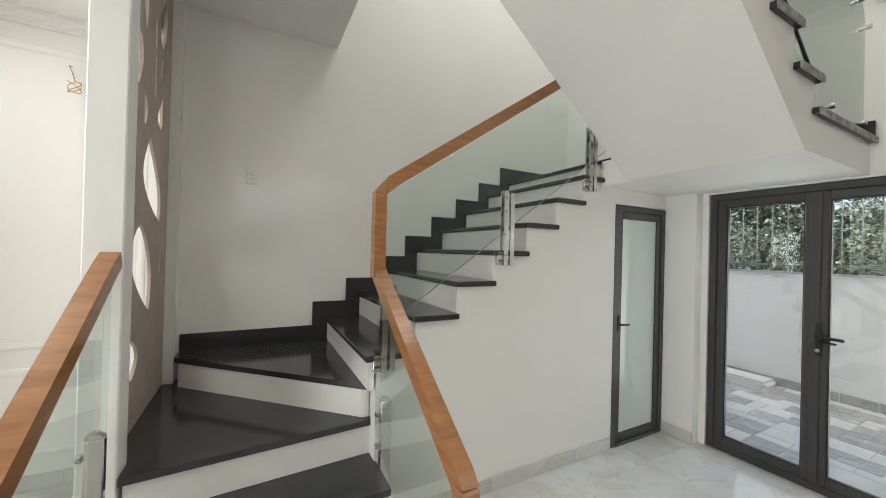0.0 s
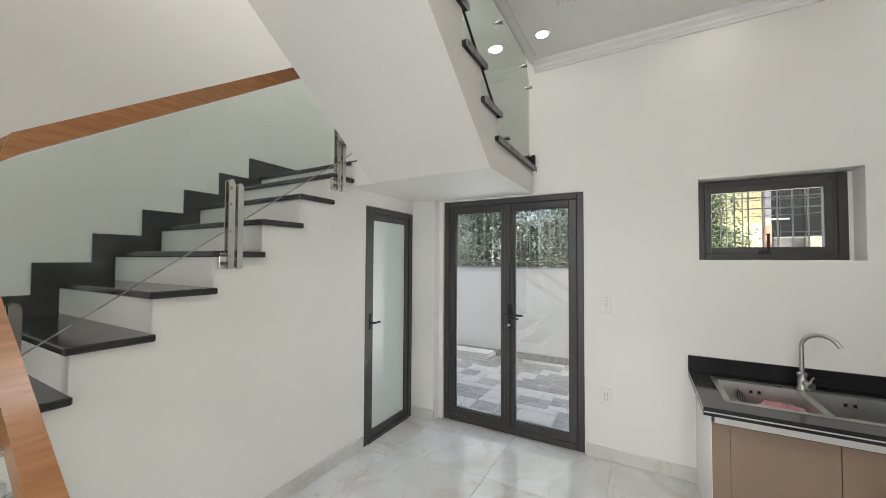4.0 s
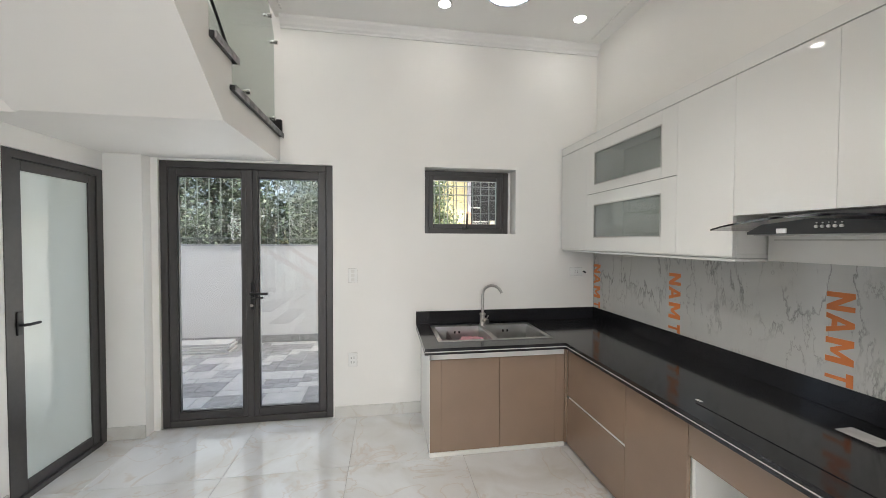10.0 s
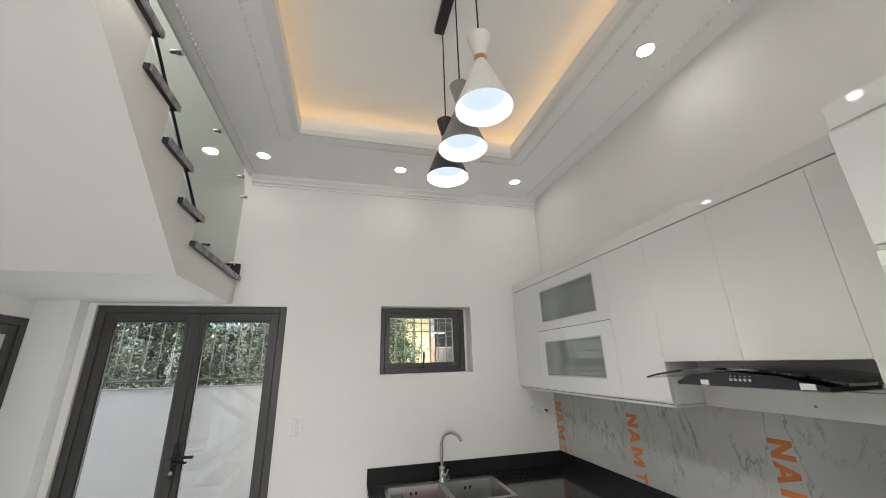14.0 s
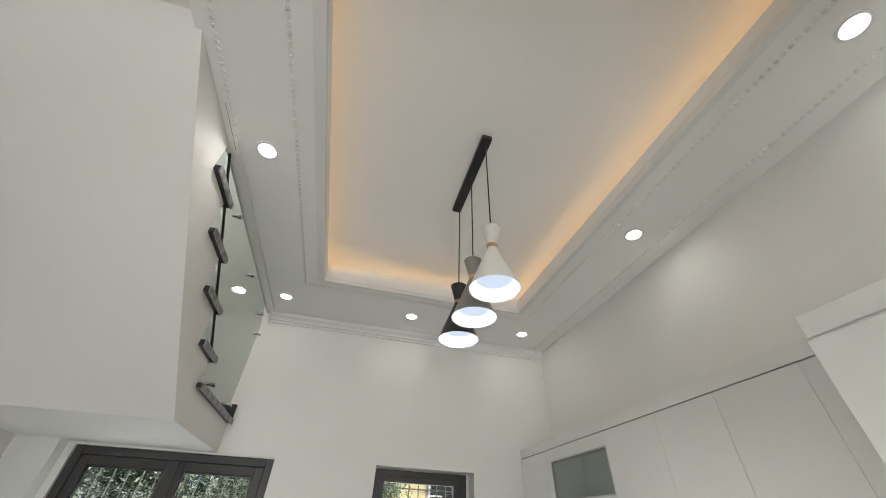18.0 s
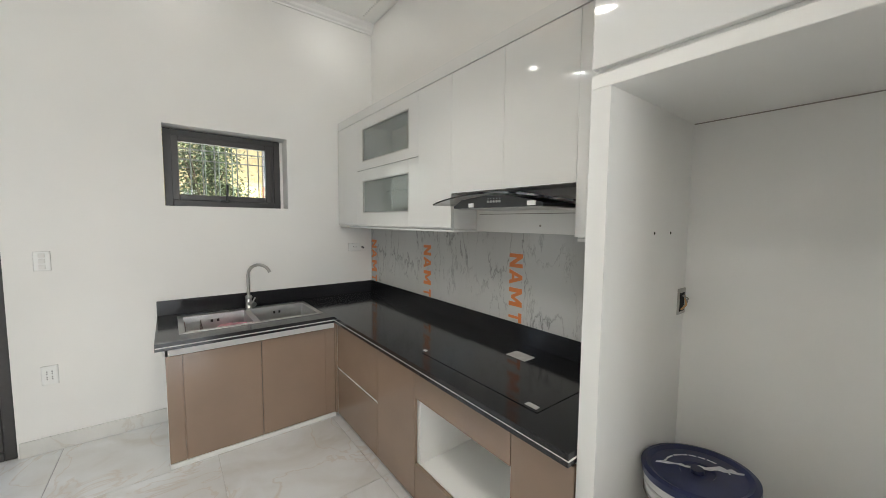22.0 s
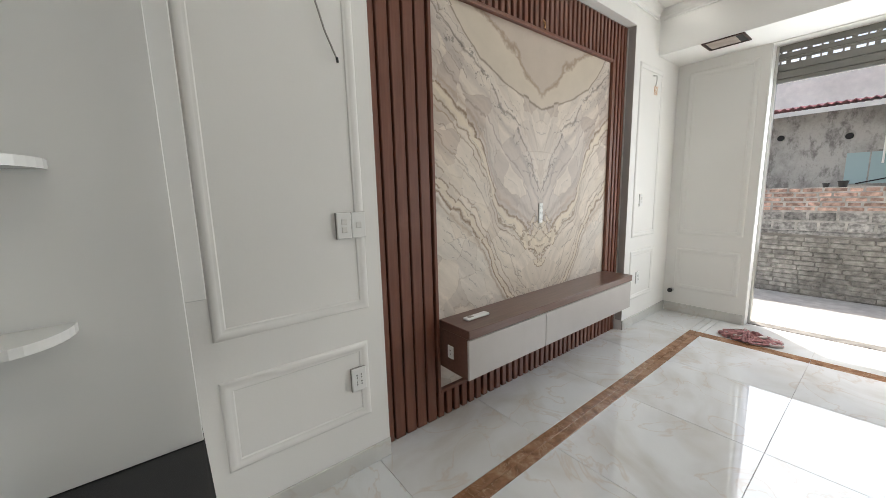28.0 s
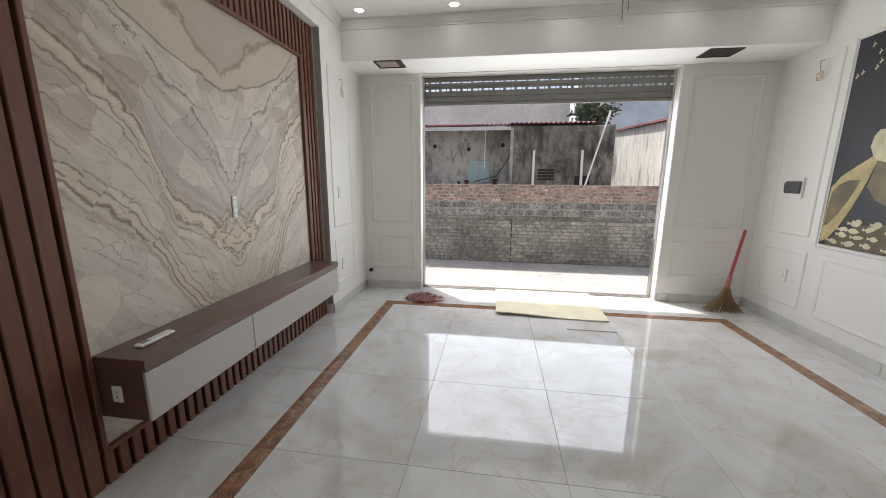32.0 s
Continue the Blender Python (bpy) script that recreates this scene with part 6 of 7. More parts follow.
pail(2.13, -3.285, 0.332, 0.122, 0.146, 0.345, PAIL, None, "open white paint bucket with a printed teal and navy label", [(0.02, 0.93, A * 0.5, A * 1.5, PALEL), (0.70, 0.90, A * 0.5, A * 1.5, TEAL), (0.69, 0.915, A * 0.60, A * 0.93, NAVY), *[(0.765, 0.85, A * (0.70 + 0.052 * i), A * (0.735 + 0.052 * i), PALEL) for i in range(4)], (0.79, 0.845, A * 1.08, A * 1.28, PALEL), (0.74, 0.755, A * 1.08, A * 1.34, PALEL), (0.0, 0.055, A * 0.5, A * 1.5, NAVY)]
     + lines(A * 0.66, A * 0.98, 0.30, 0.62, 8, INK) + lines(A * 1.02, A * 1.16, 0.20, 0.60, 7, INK, 0.018) + lines(A * 1.19, A * 1.30, 0.22, 0.58, 6, NAVY)
     + [(0.16, 0.22, A * (0.70 + 0.06 * i), A * (0.735 + 0.06 * i), INK) for i in range(5)] + [(0.09, 0.115, A * 0.8, A * 1.08, INK), (0.10, 0.15, A * 1.22, A * 1.28, NAVY)])

# ---- lamps of the kitchen ----
pend = thing("pendant_lamp", (0.957, -2.02, 2.55), "three-shade pendant lamp, lit, hanging from a black bar", "pendant lamp")
part("ceiling_bar", box(0.927, -2.305, 3.563, 0.987, -1.675, 3.599, 0.004), BLACKP, pend)
WHITEM = mat("white_shade_metal", (0.72, 0.70, 0.66), 0.4)
GREYM = mat("grey_shade_metal", (0.23, 0.22, 0.21), 0.45)
BLKM = mat("black_shade_metal", (0.03, 0.03, 0.033), 0.45)
GOLD = mat("brass_ring", (0.6, 0.42, 0.25), 0.3, 1.0)
for y, m, lab in ((-2.27, WHITEM, "white double-cone shade"), (-2.01, GREYM, "grey double-cone shade"), (-1.755, BLKM, "black double-cone shade")):
    x, z = 0.957, 2.557
    sh = part("shade", Shape().lathe(x, y, [(0.106, z), (0.104, z + 0.004), (0.022, z + 0.215), (0.022, z + 0.235), (0.046, z + 0.33), (0.042, z + 0.333), (0.006, z + 0.333)], 36), m, pend, lab, smooth=True)
    part("waist_ring", Shape().lathe(x, y, [(0.0225, z + 0.214), (0.0245, z + 0.216), (0.0245, z + 0.234), (0.0225, z + 0.236)], 24), GOLD, sh, smooth=True)
    part("inner_reflector", Shape().lathe(x, y, [(0.1025, z + 0.002), (0.03, z + 0.18), (0.001, z + 0.182)], 32), PENDIN, sh, "glowing inside of the shade", smooth=True)
    lamp("pendant_beam", "AREA", pose(x, y, z + 0.055), 1.2, (1.0, 0.955, 0.90), 0.14, shape="DISK")
    part("cord", Shape().tube([(x, y, z + 0.333), (x, y, 3.566)], 0.0035, 6), BLACKP, pend)


def downlight(x, y, zc, power):
    d = thing("ceiling_light", (x, y, zc), "small round recessed ceiling light, lit", "downlight", "recessed ceiling lights")
    part("trim_ring", Shape().lathe(x, y, [(0.062, zc), (0.06, zc - 0.006), (0.047, zc - 0.007), (0.044, zc - 0.002)], 28), PLATE, d, smooth=True)
    part("diffuser", Shape().lathe(x, y, [(0.0455, zc - 0.003), (0.001, zc - 0.003)], 28), LAMPON, d)
    lamp("ceiling_light_beam", "AREA", pose(x, y, zc - 0.02), power, (1.0, 0.978, 0.915), 0.09, shape="DISK")


# Both lights beyond y = -3 are unseen and added; one brightens the niche.
for x, y, power in ((-0.225, -2.01, 0.14), (-0.245, -0.39, 0.09), (0.90, -0.385, 0.09), (2.035, -0.38, 0.09), (2.10, -2.0, 0.12), (-0.22, -3.65, 2.2), (2.10, -3.3, 0.12)):
    downlight(x, y, ZC, power)
for x in (2.0, 1.05, 0.0, -1.05, -2.0):
    downlight(x, -7.72, ZL, 0.06)
# Unseen extra lights, added to lift the living room, stairs and niche.
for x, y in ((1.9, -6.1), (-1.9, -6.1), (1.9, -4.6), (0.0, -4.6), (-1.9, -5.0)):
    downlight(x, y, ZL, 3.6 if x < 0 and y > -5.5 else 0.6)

# ---- living room: television wall ----
tv = thing("television_wall", (2.40, -6.1, 0), "book-matched onyx panel framed by brown vertical slats", "wall panel")
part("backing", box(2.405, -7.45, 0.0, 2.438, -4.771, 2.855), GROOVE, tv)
Y0, Y1, Z0, Z1 = -7.18, -5.185, 0.19, 2.515
part("onyx_slab", box(2.392, Y0, Z0, 2.4045, Y1, Z1, 0.001), ONYX, tv, "cream and grey book-matched onyx slab")
for b in ((2.366, Y1, Z0 - 0.025, 2.404, Y1 + 0.022, Z1 + 0.025), (2.366, Y0 - 0.022, Z0 - 0.025, 2.404, Y0, Z1 + 0.025), (2.366, Y0, Z1, 2.404, Y1, Z1 + 0.025), (2.366, Y0, Z0 - 0.025, 2.404, Y1, Z0)):
    part("frame_bar", box(*b, 0.003), SLATW, tv)


def slats(y_from, y_to, z0, z1, pitch=0.074, gap=0.022):
    n = max(1, round((y_from - y_to) / pitch))
    p = (y_from - y_to) / n
    for i in range(n):
        a = y_from - i * p
        part("slat", box(2.372, a - p + gap, z0, 2.405, a, z1, 0.004), SLATW, tv)


slats(-4.773, Y1 + 0.024, 0.0, 2.853, 0.078, 0.013)
slats(Y0 - 0.024, -7.449, 0.0, 2.853, 0.058)
slats(Y1 + 0.02, Y0 - 0.02, Z1 + 0.027, 2.853, 0.058)
slats(Y1 + 0.02, Y0 - 0.02, 0.0, Z0 - 0.027, 0.066)
# Return turned away from the light: its shade is given as grey colour.
part("return_face", box(2.307, -7.452, 0.10, 2.37, -7.4495, 2.855), mat("shaded_return_paint", (0.42, 0.40, 0.385), 0.5, noise_scale=3, noise_amount=0.03), tv, "wall return beside the slats, its shade put into grey paint")

tab = thing("cable_end", (2.36, -6.182, 2.577), "pale cable end poking out between the brown slats", "cable")
part("sheath", Shape().tube([(2.405, -6.182, 2.60), (2.372, -6.182, 2.60), (2.358, -6.184, 2.577), (2.360, -6.186, 2.545)], 0.007, 8), CREAM, tab, smooth=True)

bench = thing("television_bench", (2.26, -6.19, 0.34), "floating brown veneer bench with pale grey drawers", "media bench")
part("top", box(2.115, -7.20, 0.592, 2.391, -5.20, 0.646, 0.003), BENCHW, bench)
part("side", box(2.135, -5.222, 0.343, 2.391, -5.20, 0.592, 0.002), BENCHW, bench)
part("side", box(2.135, -7.20, 0.343, 2.391, -7.178, 0.592, 0.002), BENCHW, bench)
part("bottom", box(2.14, -7.178, 0.345, 2.391, -5.222, 0.363), BENCHW, bench)
part("back", box(2.375, -7.178, 0.363, 2.391, -5.222, 0.592), BENCHW, bench)
part("drawer", box(2.122, -5.925, 0.343, 2.14, -5.202, 0.584, 0.003), DRAWER, bench, "pale grey drawer front")
part("drawer", box(2.122, -7.198, 0.343, 2.14, -5.929, 0.584, 0.003), DRAWER, bench, "pale grey drawer front")
sb = part("side_socket", box(2.255, -5.20, 0.43, 2.305, -5.193, 0.51, 0.002), PLATE, bench, "white socket plate")
for dz in (-0.012, 0.012):
    part("hole", box(2.277, -5.193, 0.47 + dz - 0.004, 2.283, -5.1925, 0.47 + dz + 0.004), BLACKP, sb)
rc = thing("remote_control", (2.28, -5.40, 0.647), "white remote control lying on the bench", "remote control")
rs = Shape().box(2.235, -5.49, 0.647, 2.285, -5.30, 0.663, 0.006)
part("casing", rs, PLATE, rc)
part("display", box(2.245, -5.36, 0.6632, 2.275, -5.32, 0.664), WIRE, rc)

# wall mouldings
def framed(name, axis, at, proud, frames, label):
    base = thing(name, (at, frames[0][0], 0) if axis == "x" else (frames[0][0], at, 0), label, "wall moulding", kind="structure")
    for f4 in frames:
        part("moulding_frame", panel_frame(axis, at, proud, *f4), WALL, base, smooth=True)


framed("trim_panels_side", "x", XW, -0.012, [(-4.69, 0.86, -4.02, 2.75), (-4.67, 0.29, -4.02, 0.69)], "raised frame mouldings on the side wall")
framed("trim_panels_corner", "x", XW, -0.012, [(-8.10, 0.93, -7.56, 2.58), (-8.10, 0.28, -7.56, 0.79)], "raised frame mouldings near the front corner")
framed("trim_panels_front", "y", YF, 0.012, [(1.62, 0.90, 2.20, 2.60), (1.62, 0.28, 2.20, 0.74), (-2.22, 0.92, -1.48, 2.58), (-2.22, 0.30, -1.48, 0.75)], "raised frame mouldings beside the shutter")
framed("trim_panels_opposite", "x", XV, 0.012, [(-8.30, 0.93, -7.74, 2.60), (-8.30, 0.22, -7.72, 0.80), (-7.58, 0.22, -6.2, 0.80)], "raised frame mouldings on the opposite wall")

framed("trim_panels_far", "x", XL, 0.012, [(-5.3, 0.92, -4.2, 2.90), (-5.3, 0.22, -4.2, 0.80)], "raised frame mouldings on the far wall")

# painted picture
PICB = mat("picture_charcoal", (0.035, 0.036, 0.045), 0.5, noise_scale=3, noise_amount=0.15)
PICG = mat("picture_gold", (0.52, 0.42, 0.19), 0.45, noise_scale=9, noise_amount=0.15)
PICW = mat("picture_cream", (0.66, 0.60, 0.40), 0.5, noise_scale=9, noise_amount=0.15)
PICD = mat("picture_umber", (0.13, 0.10, 0.05), 0.5, noise_scale=7, noise_amount=0.2)
pic = thing("wall_picture", (XV, -6.7, 0.9), "large dark mural with golden draped shapes and cream fish", "picture")
part("ground", box(XV, -7.62, 0.90, XV + 0.012, -5.75, 2.60, 0.001), PICB, pic)
part("frame", panel_frame("x", XV, 0.022, -7.66, 0.86, -5.71, 2.64, 0.038), TRIMW, pic, smooth=True)


def flat_shape(poly, m, label="", t=0.002):
    part("painted_shape", Shape().prism(poly, "x", XV + 0.0125, XV + 0.0125 + t), m, pic, label)


PICN = mat("picture_shadow_gold", (0.20, 0.155, 0.085), 0.5, noise_scale=5, noise_amount=0.3)
# golden drapes that fall from two knots, their hollows in shade
for c, s in ((-7.25, 1), (-6.12, -1)):
    def fall(points, m, t):
        pts = [(c + s * a, b) for a, b in points]
        flat_shape(pts if s == 1 else pts[::-1], m, t=t)

    fall([(-0.36, 0.92), (-0.365, 1.03), (-0.355, 1.40), (-0.28, 1.50), (-0.20, 1.555), (-0.115, 1.61), (-0.05, 1.655), (-0.01, 1.617), (-0.03, 1.55), (-0.057, 1.453), (-0.098, 1.335), (-0.144, 1.221), (-0.212, 1.079), (-0.293, 0.96)], PICG, 0.002)
    fall([(-0.355, 1.06), (-0.35, 1.24), (-0.337, 1.364), (-0.279, 1.433), (-0.20, 1.466), (-0.11, 1.466), (-0.135, 1.393), (-0.183, 1.284), (-0.244, 1.173), (-0.31, 1.09)], PICN, 0.0024)
    fall([(-0.01, 1.61), (-0.037, 1.462), (-0.049, 1.417), (0.04, 1.31), (0.125, 1.268), (0.26, 1.30), (0.33, 1.42), (0.27, 1.52), (0.12, 1.61)], PICN, 0.002)
    fall([(0.06, 1.62), (0.20, 1.60), (0.36, 1.47), (0.45, 1.28), (0.50, 1.02), (0.43, 1.02), (0.38, 1.25), (0.28, 1.44), (0.14, 1.56)], PICG, 0.0024)
    fall([(0.0, 1.853), (-0.04, 1.852), (-0.075, 1.81), (-0.087, 1.725), (-0.054, 1.658), (-0.012, 1.617), (0.05, 1.60), (0.12, 1.63), (0.15, 1.71), (0.13, 1.80), (0.07, 1.85)], PICW, 0.003)
flat_shape([(-7.56, 0.905), (-7.45, 1.03), (-7.3, 1.10), (-6.9, 1.16), (-6.5, 1.14), (-6.2, 1.10), (-5.76, 1.15), (-5.76, 0.905)], PICD, t=0.0028)
rngp = random.Random(12)
for row in range(4):
    for i in range(12):
        y = -7.55 + 0.15 * i + 0.06 * (row % 2) + rngp.uniform(-0.02, 0.02) + 0.035 * row * (i == 0)
        z = 0.945 + 0.058 * row + rngp.uniform(-0.012, 0.012)
        L, hh2, up2 = rngp.uniform(0.085, 0.125), rngp.uniform(0.017, 0.027), rngp.uniform(-0.01, 0.022)
        flat_shape([(y, z + 0.014), (y + 0.022, z + 0.004), (y + L * 0.4, z + hh2), (y + L * 0.7, z + hh2 + up2 * 0.5), (y + L, z + up2), (y + L * 0.75, z - hh2 + up2), (y + L * 0.4, z - hh2), (y + 0.022, z - 0.004), (y, z - 0.012)], PICW, t=0.0035 + 0.0002 * ((i + row) % 8))
for y, z in ((-7.492, 2.525), (-7.429, 2.456), (-7.408, 2.38), (-7.433, 2.342), (-7.541, 2.331), (-7.584, 2.312), (-7.36, 2.41), (-7.33, 2.47), (-7.27, 2.36), (-7.22, 2.44), (-7.15, 2.49), (-7.10, 2.40)):
    flat_shape([(y - 0.015, z - 0.012), (y - 0.002, z), (y - 0.006, z + 0.024), (y + 0.006, z + 0.006), (y + 0.022, z - 0.002), (y + 0.006, z - 0.008), (y - 0.002, z - 0.022)], PICW)

eb = thing("fuse_box", (XV, -8.02, 1.38), "white consumer unit with a dark smoked cover", "fuse box")
part("casing", box(XV, -8.13, 1.29, XV + 0.018, -7.90, 1.49, 0.005), PLATE, eb)
part("cover", Shape().prism([(XV + 0.018, 1.335), (XV + 0.034, 1.36), (XV + 0.036, 1.40), (XV + 0.034, 1.43), (XV + 0.018, 1.455)], "y", -8.11, -7.92), mat("smoked_cover", (0.10, 0.10, 0.11), 0.15), eb, "dark smoked cover")


def loose_wire(x, y, z, side, label):
    """A curl of wire left hanging where a wall lamp will go."""
    o = thing("lamp_wire", (x, y, z), label, "wire", "loose lamp wires")
    part("stub", Shape().tube([(x, y, z), (x + side * 0.035, y, z - 0.01), (x + side * 0.045, y + 0.02, z - 0.06), (x + side * 0.04, y + 0.03, z - 0.11)], 0.004, 6), WIRE, o)
    part("coil", Shape().tube([(x + side * (0.04 + 0.004 * (i % 3)), y + 0.03 + 0.036 * math.sin(2.4 * math.pi * i / 14 + 0.2 * i), z - 0.15 + 0.038 * math.cos(2.4 * math.pi * i / 14)) for i in range(26)], 0.003, 5), CREAM, o)


loose_wire(XW, -7.85, 2.50, -1, "loose coiled lamp wire near the front corner")
loose_wire(XV, -7.95, 2.55, 1, "loose coiled lamp wire beside the fuse box")
loose_wire(XL, -4.62, 2.80, 1, "loose coiled lamp wire on the far wall")
cw = thing("lamp_wire", (-0.03, -6.1, 2.3), "two thin dark wires hanging from the ceiling middle", "wire")
for x, y, z in ((-0.02, -6.10, 2.265), (-0.048, -6.105, 2.312)):
    part("wire", Shape().tube([(-0.034, -6.1, ZL), (x + 0.012, y, 2.75), (x + 0.004, y, 2.42), (x, y, z)], 0.0028, 6), WIRE, cw)
    part("connector", Shape().box(x - 0.011, y - 0.008, z - 0.028, x - 0.001, y + 0.008, z + 0.002, 0.002).box(x + 0.001, y - 0.008, z - 0.026, x + 0.011, y + 0.008, z, 0.002), PLATE, cw, "white plastic wire connector")
lw = thing("lamp_wire", (XW, -4.5, 2.3), "grey wire hanging from the panelled wall", "wire")
part("wire", Shape().tube([(XW, -4.47, 2.35), (XW - 0.03, -4.48, 2.32), (XW - 0.02, -4.528, 2.20), (XW - 0.02, -4.553, 2.115), (XW - 0.02, -4.60, 2.01)], 0.004, 6), WIRE, lw)
part("wire_end", Shape().tube([(XW - 0.02, -4.60, 2.015), (XW - 0.02, -4.603, 1.995)], 0.006, 6), BLACKP, lw)
lw2 = thing("lamp_wire", (XW, -3.99, 1.85), "curved wire loop by the corner shelf", "wire")
part("wire", Shape().tube([(XW, -3.965, 1.91), (XW - 0.035, -3.985, 1.895), (XW - 0.04, -4.002, 1.85), (XW - 0.04, -4.004, 1.80), (XW - 0.035, -3.985, 1.74), (XW - 0.03, -3.965, 1.71)], 0.005, 6), CREAM, lw2)
pp = thing("drain_stub", (2.2, YF, 0.25), "short capped pipe stub low on the front wall", "pipe")
part("pipe", Shape().tube([(2.22, YF, 0.25), (2.22, YF + 0.05, 0.25)], 0.022, 14), STEEL, pp, smooth=True)
part("cap", Shape().tube([(2.22, YF + 0.05, 0.25), (2.22, YF + 0.06, 0.25)], 0.026, 14), BLACKP, pp, smooth=True)

# ceiling hatches in the beam
for x, y, lab in ((1.80, -8.08, "open ceiling hatch with a bare timber edge"), (-1.55, -8.13, "open dark ceiling hatch")):
    ht = thing("ceiling_hatch", (x, y, 2.70), lab, "hatch")
    # Flat near-black plate under the beam paints the hatch's unlit depth.
    part("opening", box(x - 0.14, y - 0.11, 2.697, x + 0.14, y + 0.11, 2.6995), DARK, ht)
    if x > 0:
        part("inner_board", box(x - 0.085, y - 0.10, 2.6945, x + 0.13, y + 0.10, 2.6965), mat("bare_board", (0.36, 0.30, 0.26), 0.8, noise_scale=12, noise_amount=0.15), ht, "bare board inside the hatch")
    for b in ((x - 0.155, y - 0.125, x + 0.155, y - 0.11), (x - 0.155, y + 0.11, x + 0.155, y + 0.125), (x - 0.155, y - 0.11, x - 0.14, y + 0.11), (x + 0.14, y - 0.11, x + 0.155, y + 0.11)):
        part("edge", box(b[0], b[1], 2.690, b[2], b[3], 2.6995), GROOVE, ht)
hw = thing("ceiling_wire", (-0.45, -7.3, ZL), "bare lamp wires hanging from the ceiling", "wire")
part("wire", Shape().tube([(-0.45, -7.3, ZL), (-0.455, -7.3, ZL - 0.12), (-0.44, -7.3, ZL - 0.22)], 0.004, 6), WIRE, hw)
part("wire", Shape().tube([(-0.50, -7.3, ZL), (-0.48, -7.3, ZL - 0.10), (-0.49, -7.3, ZL - 0.17)], 0.004, 6), WIRE, hw)

# roller shutter
SHUT = mat("grey_shutter_steel", (0.22, 0.215, 0.20), 0.45, 0.3, noise_scale=9, noise_amount=0.06)
shut = thing("roller_shutter", (0.08, -8.640, 2.4), "grey steel roller shutter, nearly fully raised, with light slots", "shutter")
part("slat", box(-1.40, -8.655, 2.392, 1.56, -8.633, 2.460, 0.006), SHUT, shut)
for z0, z1, s0, s1 in ((2.462, 2.575, 2.528, 2.552), (2.577, 2.69, 2.620, 2.634)):
    s = Shape().box(-1.40, -8.652, z0, 1.56, -8.636, s0, 0.004).box(-1.40, -8.652, s1, 1.56, -8.636, z1, 0.004)
    x, i = -1.40, 0
    while x < 1.55:
        s.box(x, -8.650, s0, x + (0.034 if i % 2 else 0.012), -8.638, s1)
        x += 0.066
        i += 1
    part("slat", s, SHUT, shut, "slat with light slots")
part("bottom_bar", box(-1.40, -8.660, 2.357, 1.56, -8.628, 2.390, 0.003), SHUT, shut)
for x in (-1.388, 1.523):
    part("guide_rail", box(x, -8.680, 0.0, x + 0.025, -8.610, 2.69, 0.003), STEEL, shut)
structure("door_reveal_cladding", Shape().box(-1.389, -8.610, 0.0, -1.383, -8.485, 2.69).box(1.543, -8.610, 0.0, 1.549, -8.485, 2.69), TRIMW, "white lining of the shutter opening", "reveal")
structure("threshold", Shape().box(-1.38, -8.700, -0.006, 1.54, -8.580, 0.003, 0.002), mat("worn_granite", (0.17, 0.16, 0.15), 0.5, noise_scale=12, noise_amount=0.35), "dark granite threshold strip", "threshold")

# loose things on the floor
MATC = mat("pale_yellow_foam", (0.76, 0.71, 0.53), 0.8, noise_scale=5, noise_amount=0.06, bump=0.2, bump_scale=30)
mt = thing("floor_mat", (0.0, -8.15, 0), "pale yellow foam board lying at the doorway", "mat")
ms = Shape()
nx, ny = 14, 8
for iz in (0, 1):
    for j in range(ny + 1):
        for i in range(nx + 1):
            u, v = i / nx, j / ny
            x = 0.55 + (-0.62 - 0.55) * u
            y = -8.56 + 0.86 * v + 0.05 * u * v
            lift = 0.012 * math.sin(5 * u + 1) * v + 0.012
            ms.v.append((x, y, max(0.002, lift) + iz * 0.012))
st = (nx + 1) * (ny + 1)
for j in range(ny):
    for i in range(nx):
        a = j * (nx + 1) + i
        ms.f.append((a, a + 1, a + nx + 2, a + nx + 1))
        ms.f.append((st + a, st + a + nx + 1, st + a + nx + 2, st + a + 1))
rimi = [i for i in range(nx)] + [i * (nx + 1) + nx for i in range(ny)] + [ny * (nx + 1) + i for i in range(nx, 0, -1)] + [i * (nx + 1) for i in range(ny, 0, -1)]
for i in range(len(rimi)):
    a, b = rimi[i], rimi[(i + 1) % len(rimi)]
    ms.f.append((a, b, st + b, st + a))
part("board", ms, MATC, mt, smooth=True)

ragc = mat("pink_mop_cloth", (0.40, 0.20, 0.20), 0.9, noise_scale=40, noise_amount=0.35, bump=0.5)
rag = thing("floor_cloth", (1.42, -8.08, 0), "tangled pink and white floor cloth on the tiles", "cloth")
rg = random.Random(5)
for i in range(26):
    a = rg.uniform(0, 6.28)
    pts2 = []
    for k in range(9):
        a += rg.uniform(-0.7, 0.9)
        rr = rg.uniform(0.03, 0.23)
        pts2.append((1.42 + rr * 1.1 * math.cos(a), -8.08 + rr * 0.62 * math.sin(a), 0.016 + 0.06 * max(0, 0.2 - rr) * rg.uniform(2, 7)))
    part("strand", Shape().tube(pts2, 0.013, 6), ragc if i % 3 else mat("white_strand", (0.55, 0.48, 0.46), 0.9), rag, smooth=True) if i < 14 else part("strand", Shape().tube(pts2, 0.011, 5), ragc, rag, smooth=True)

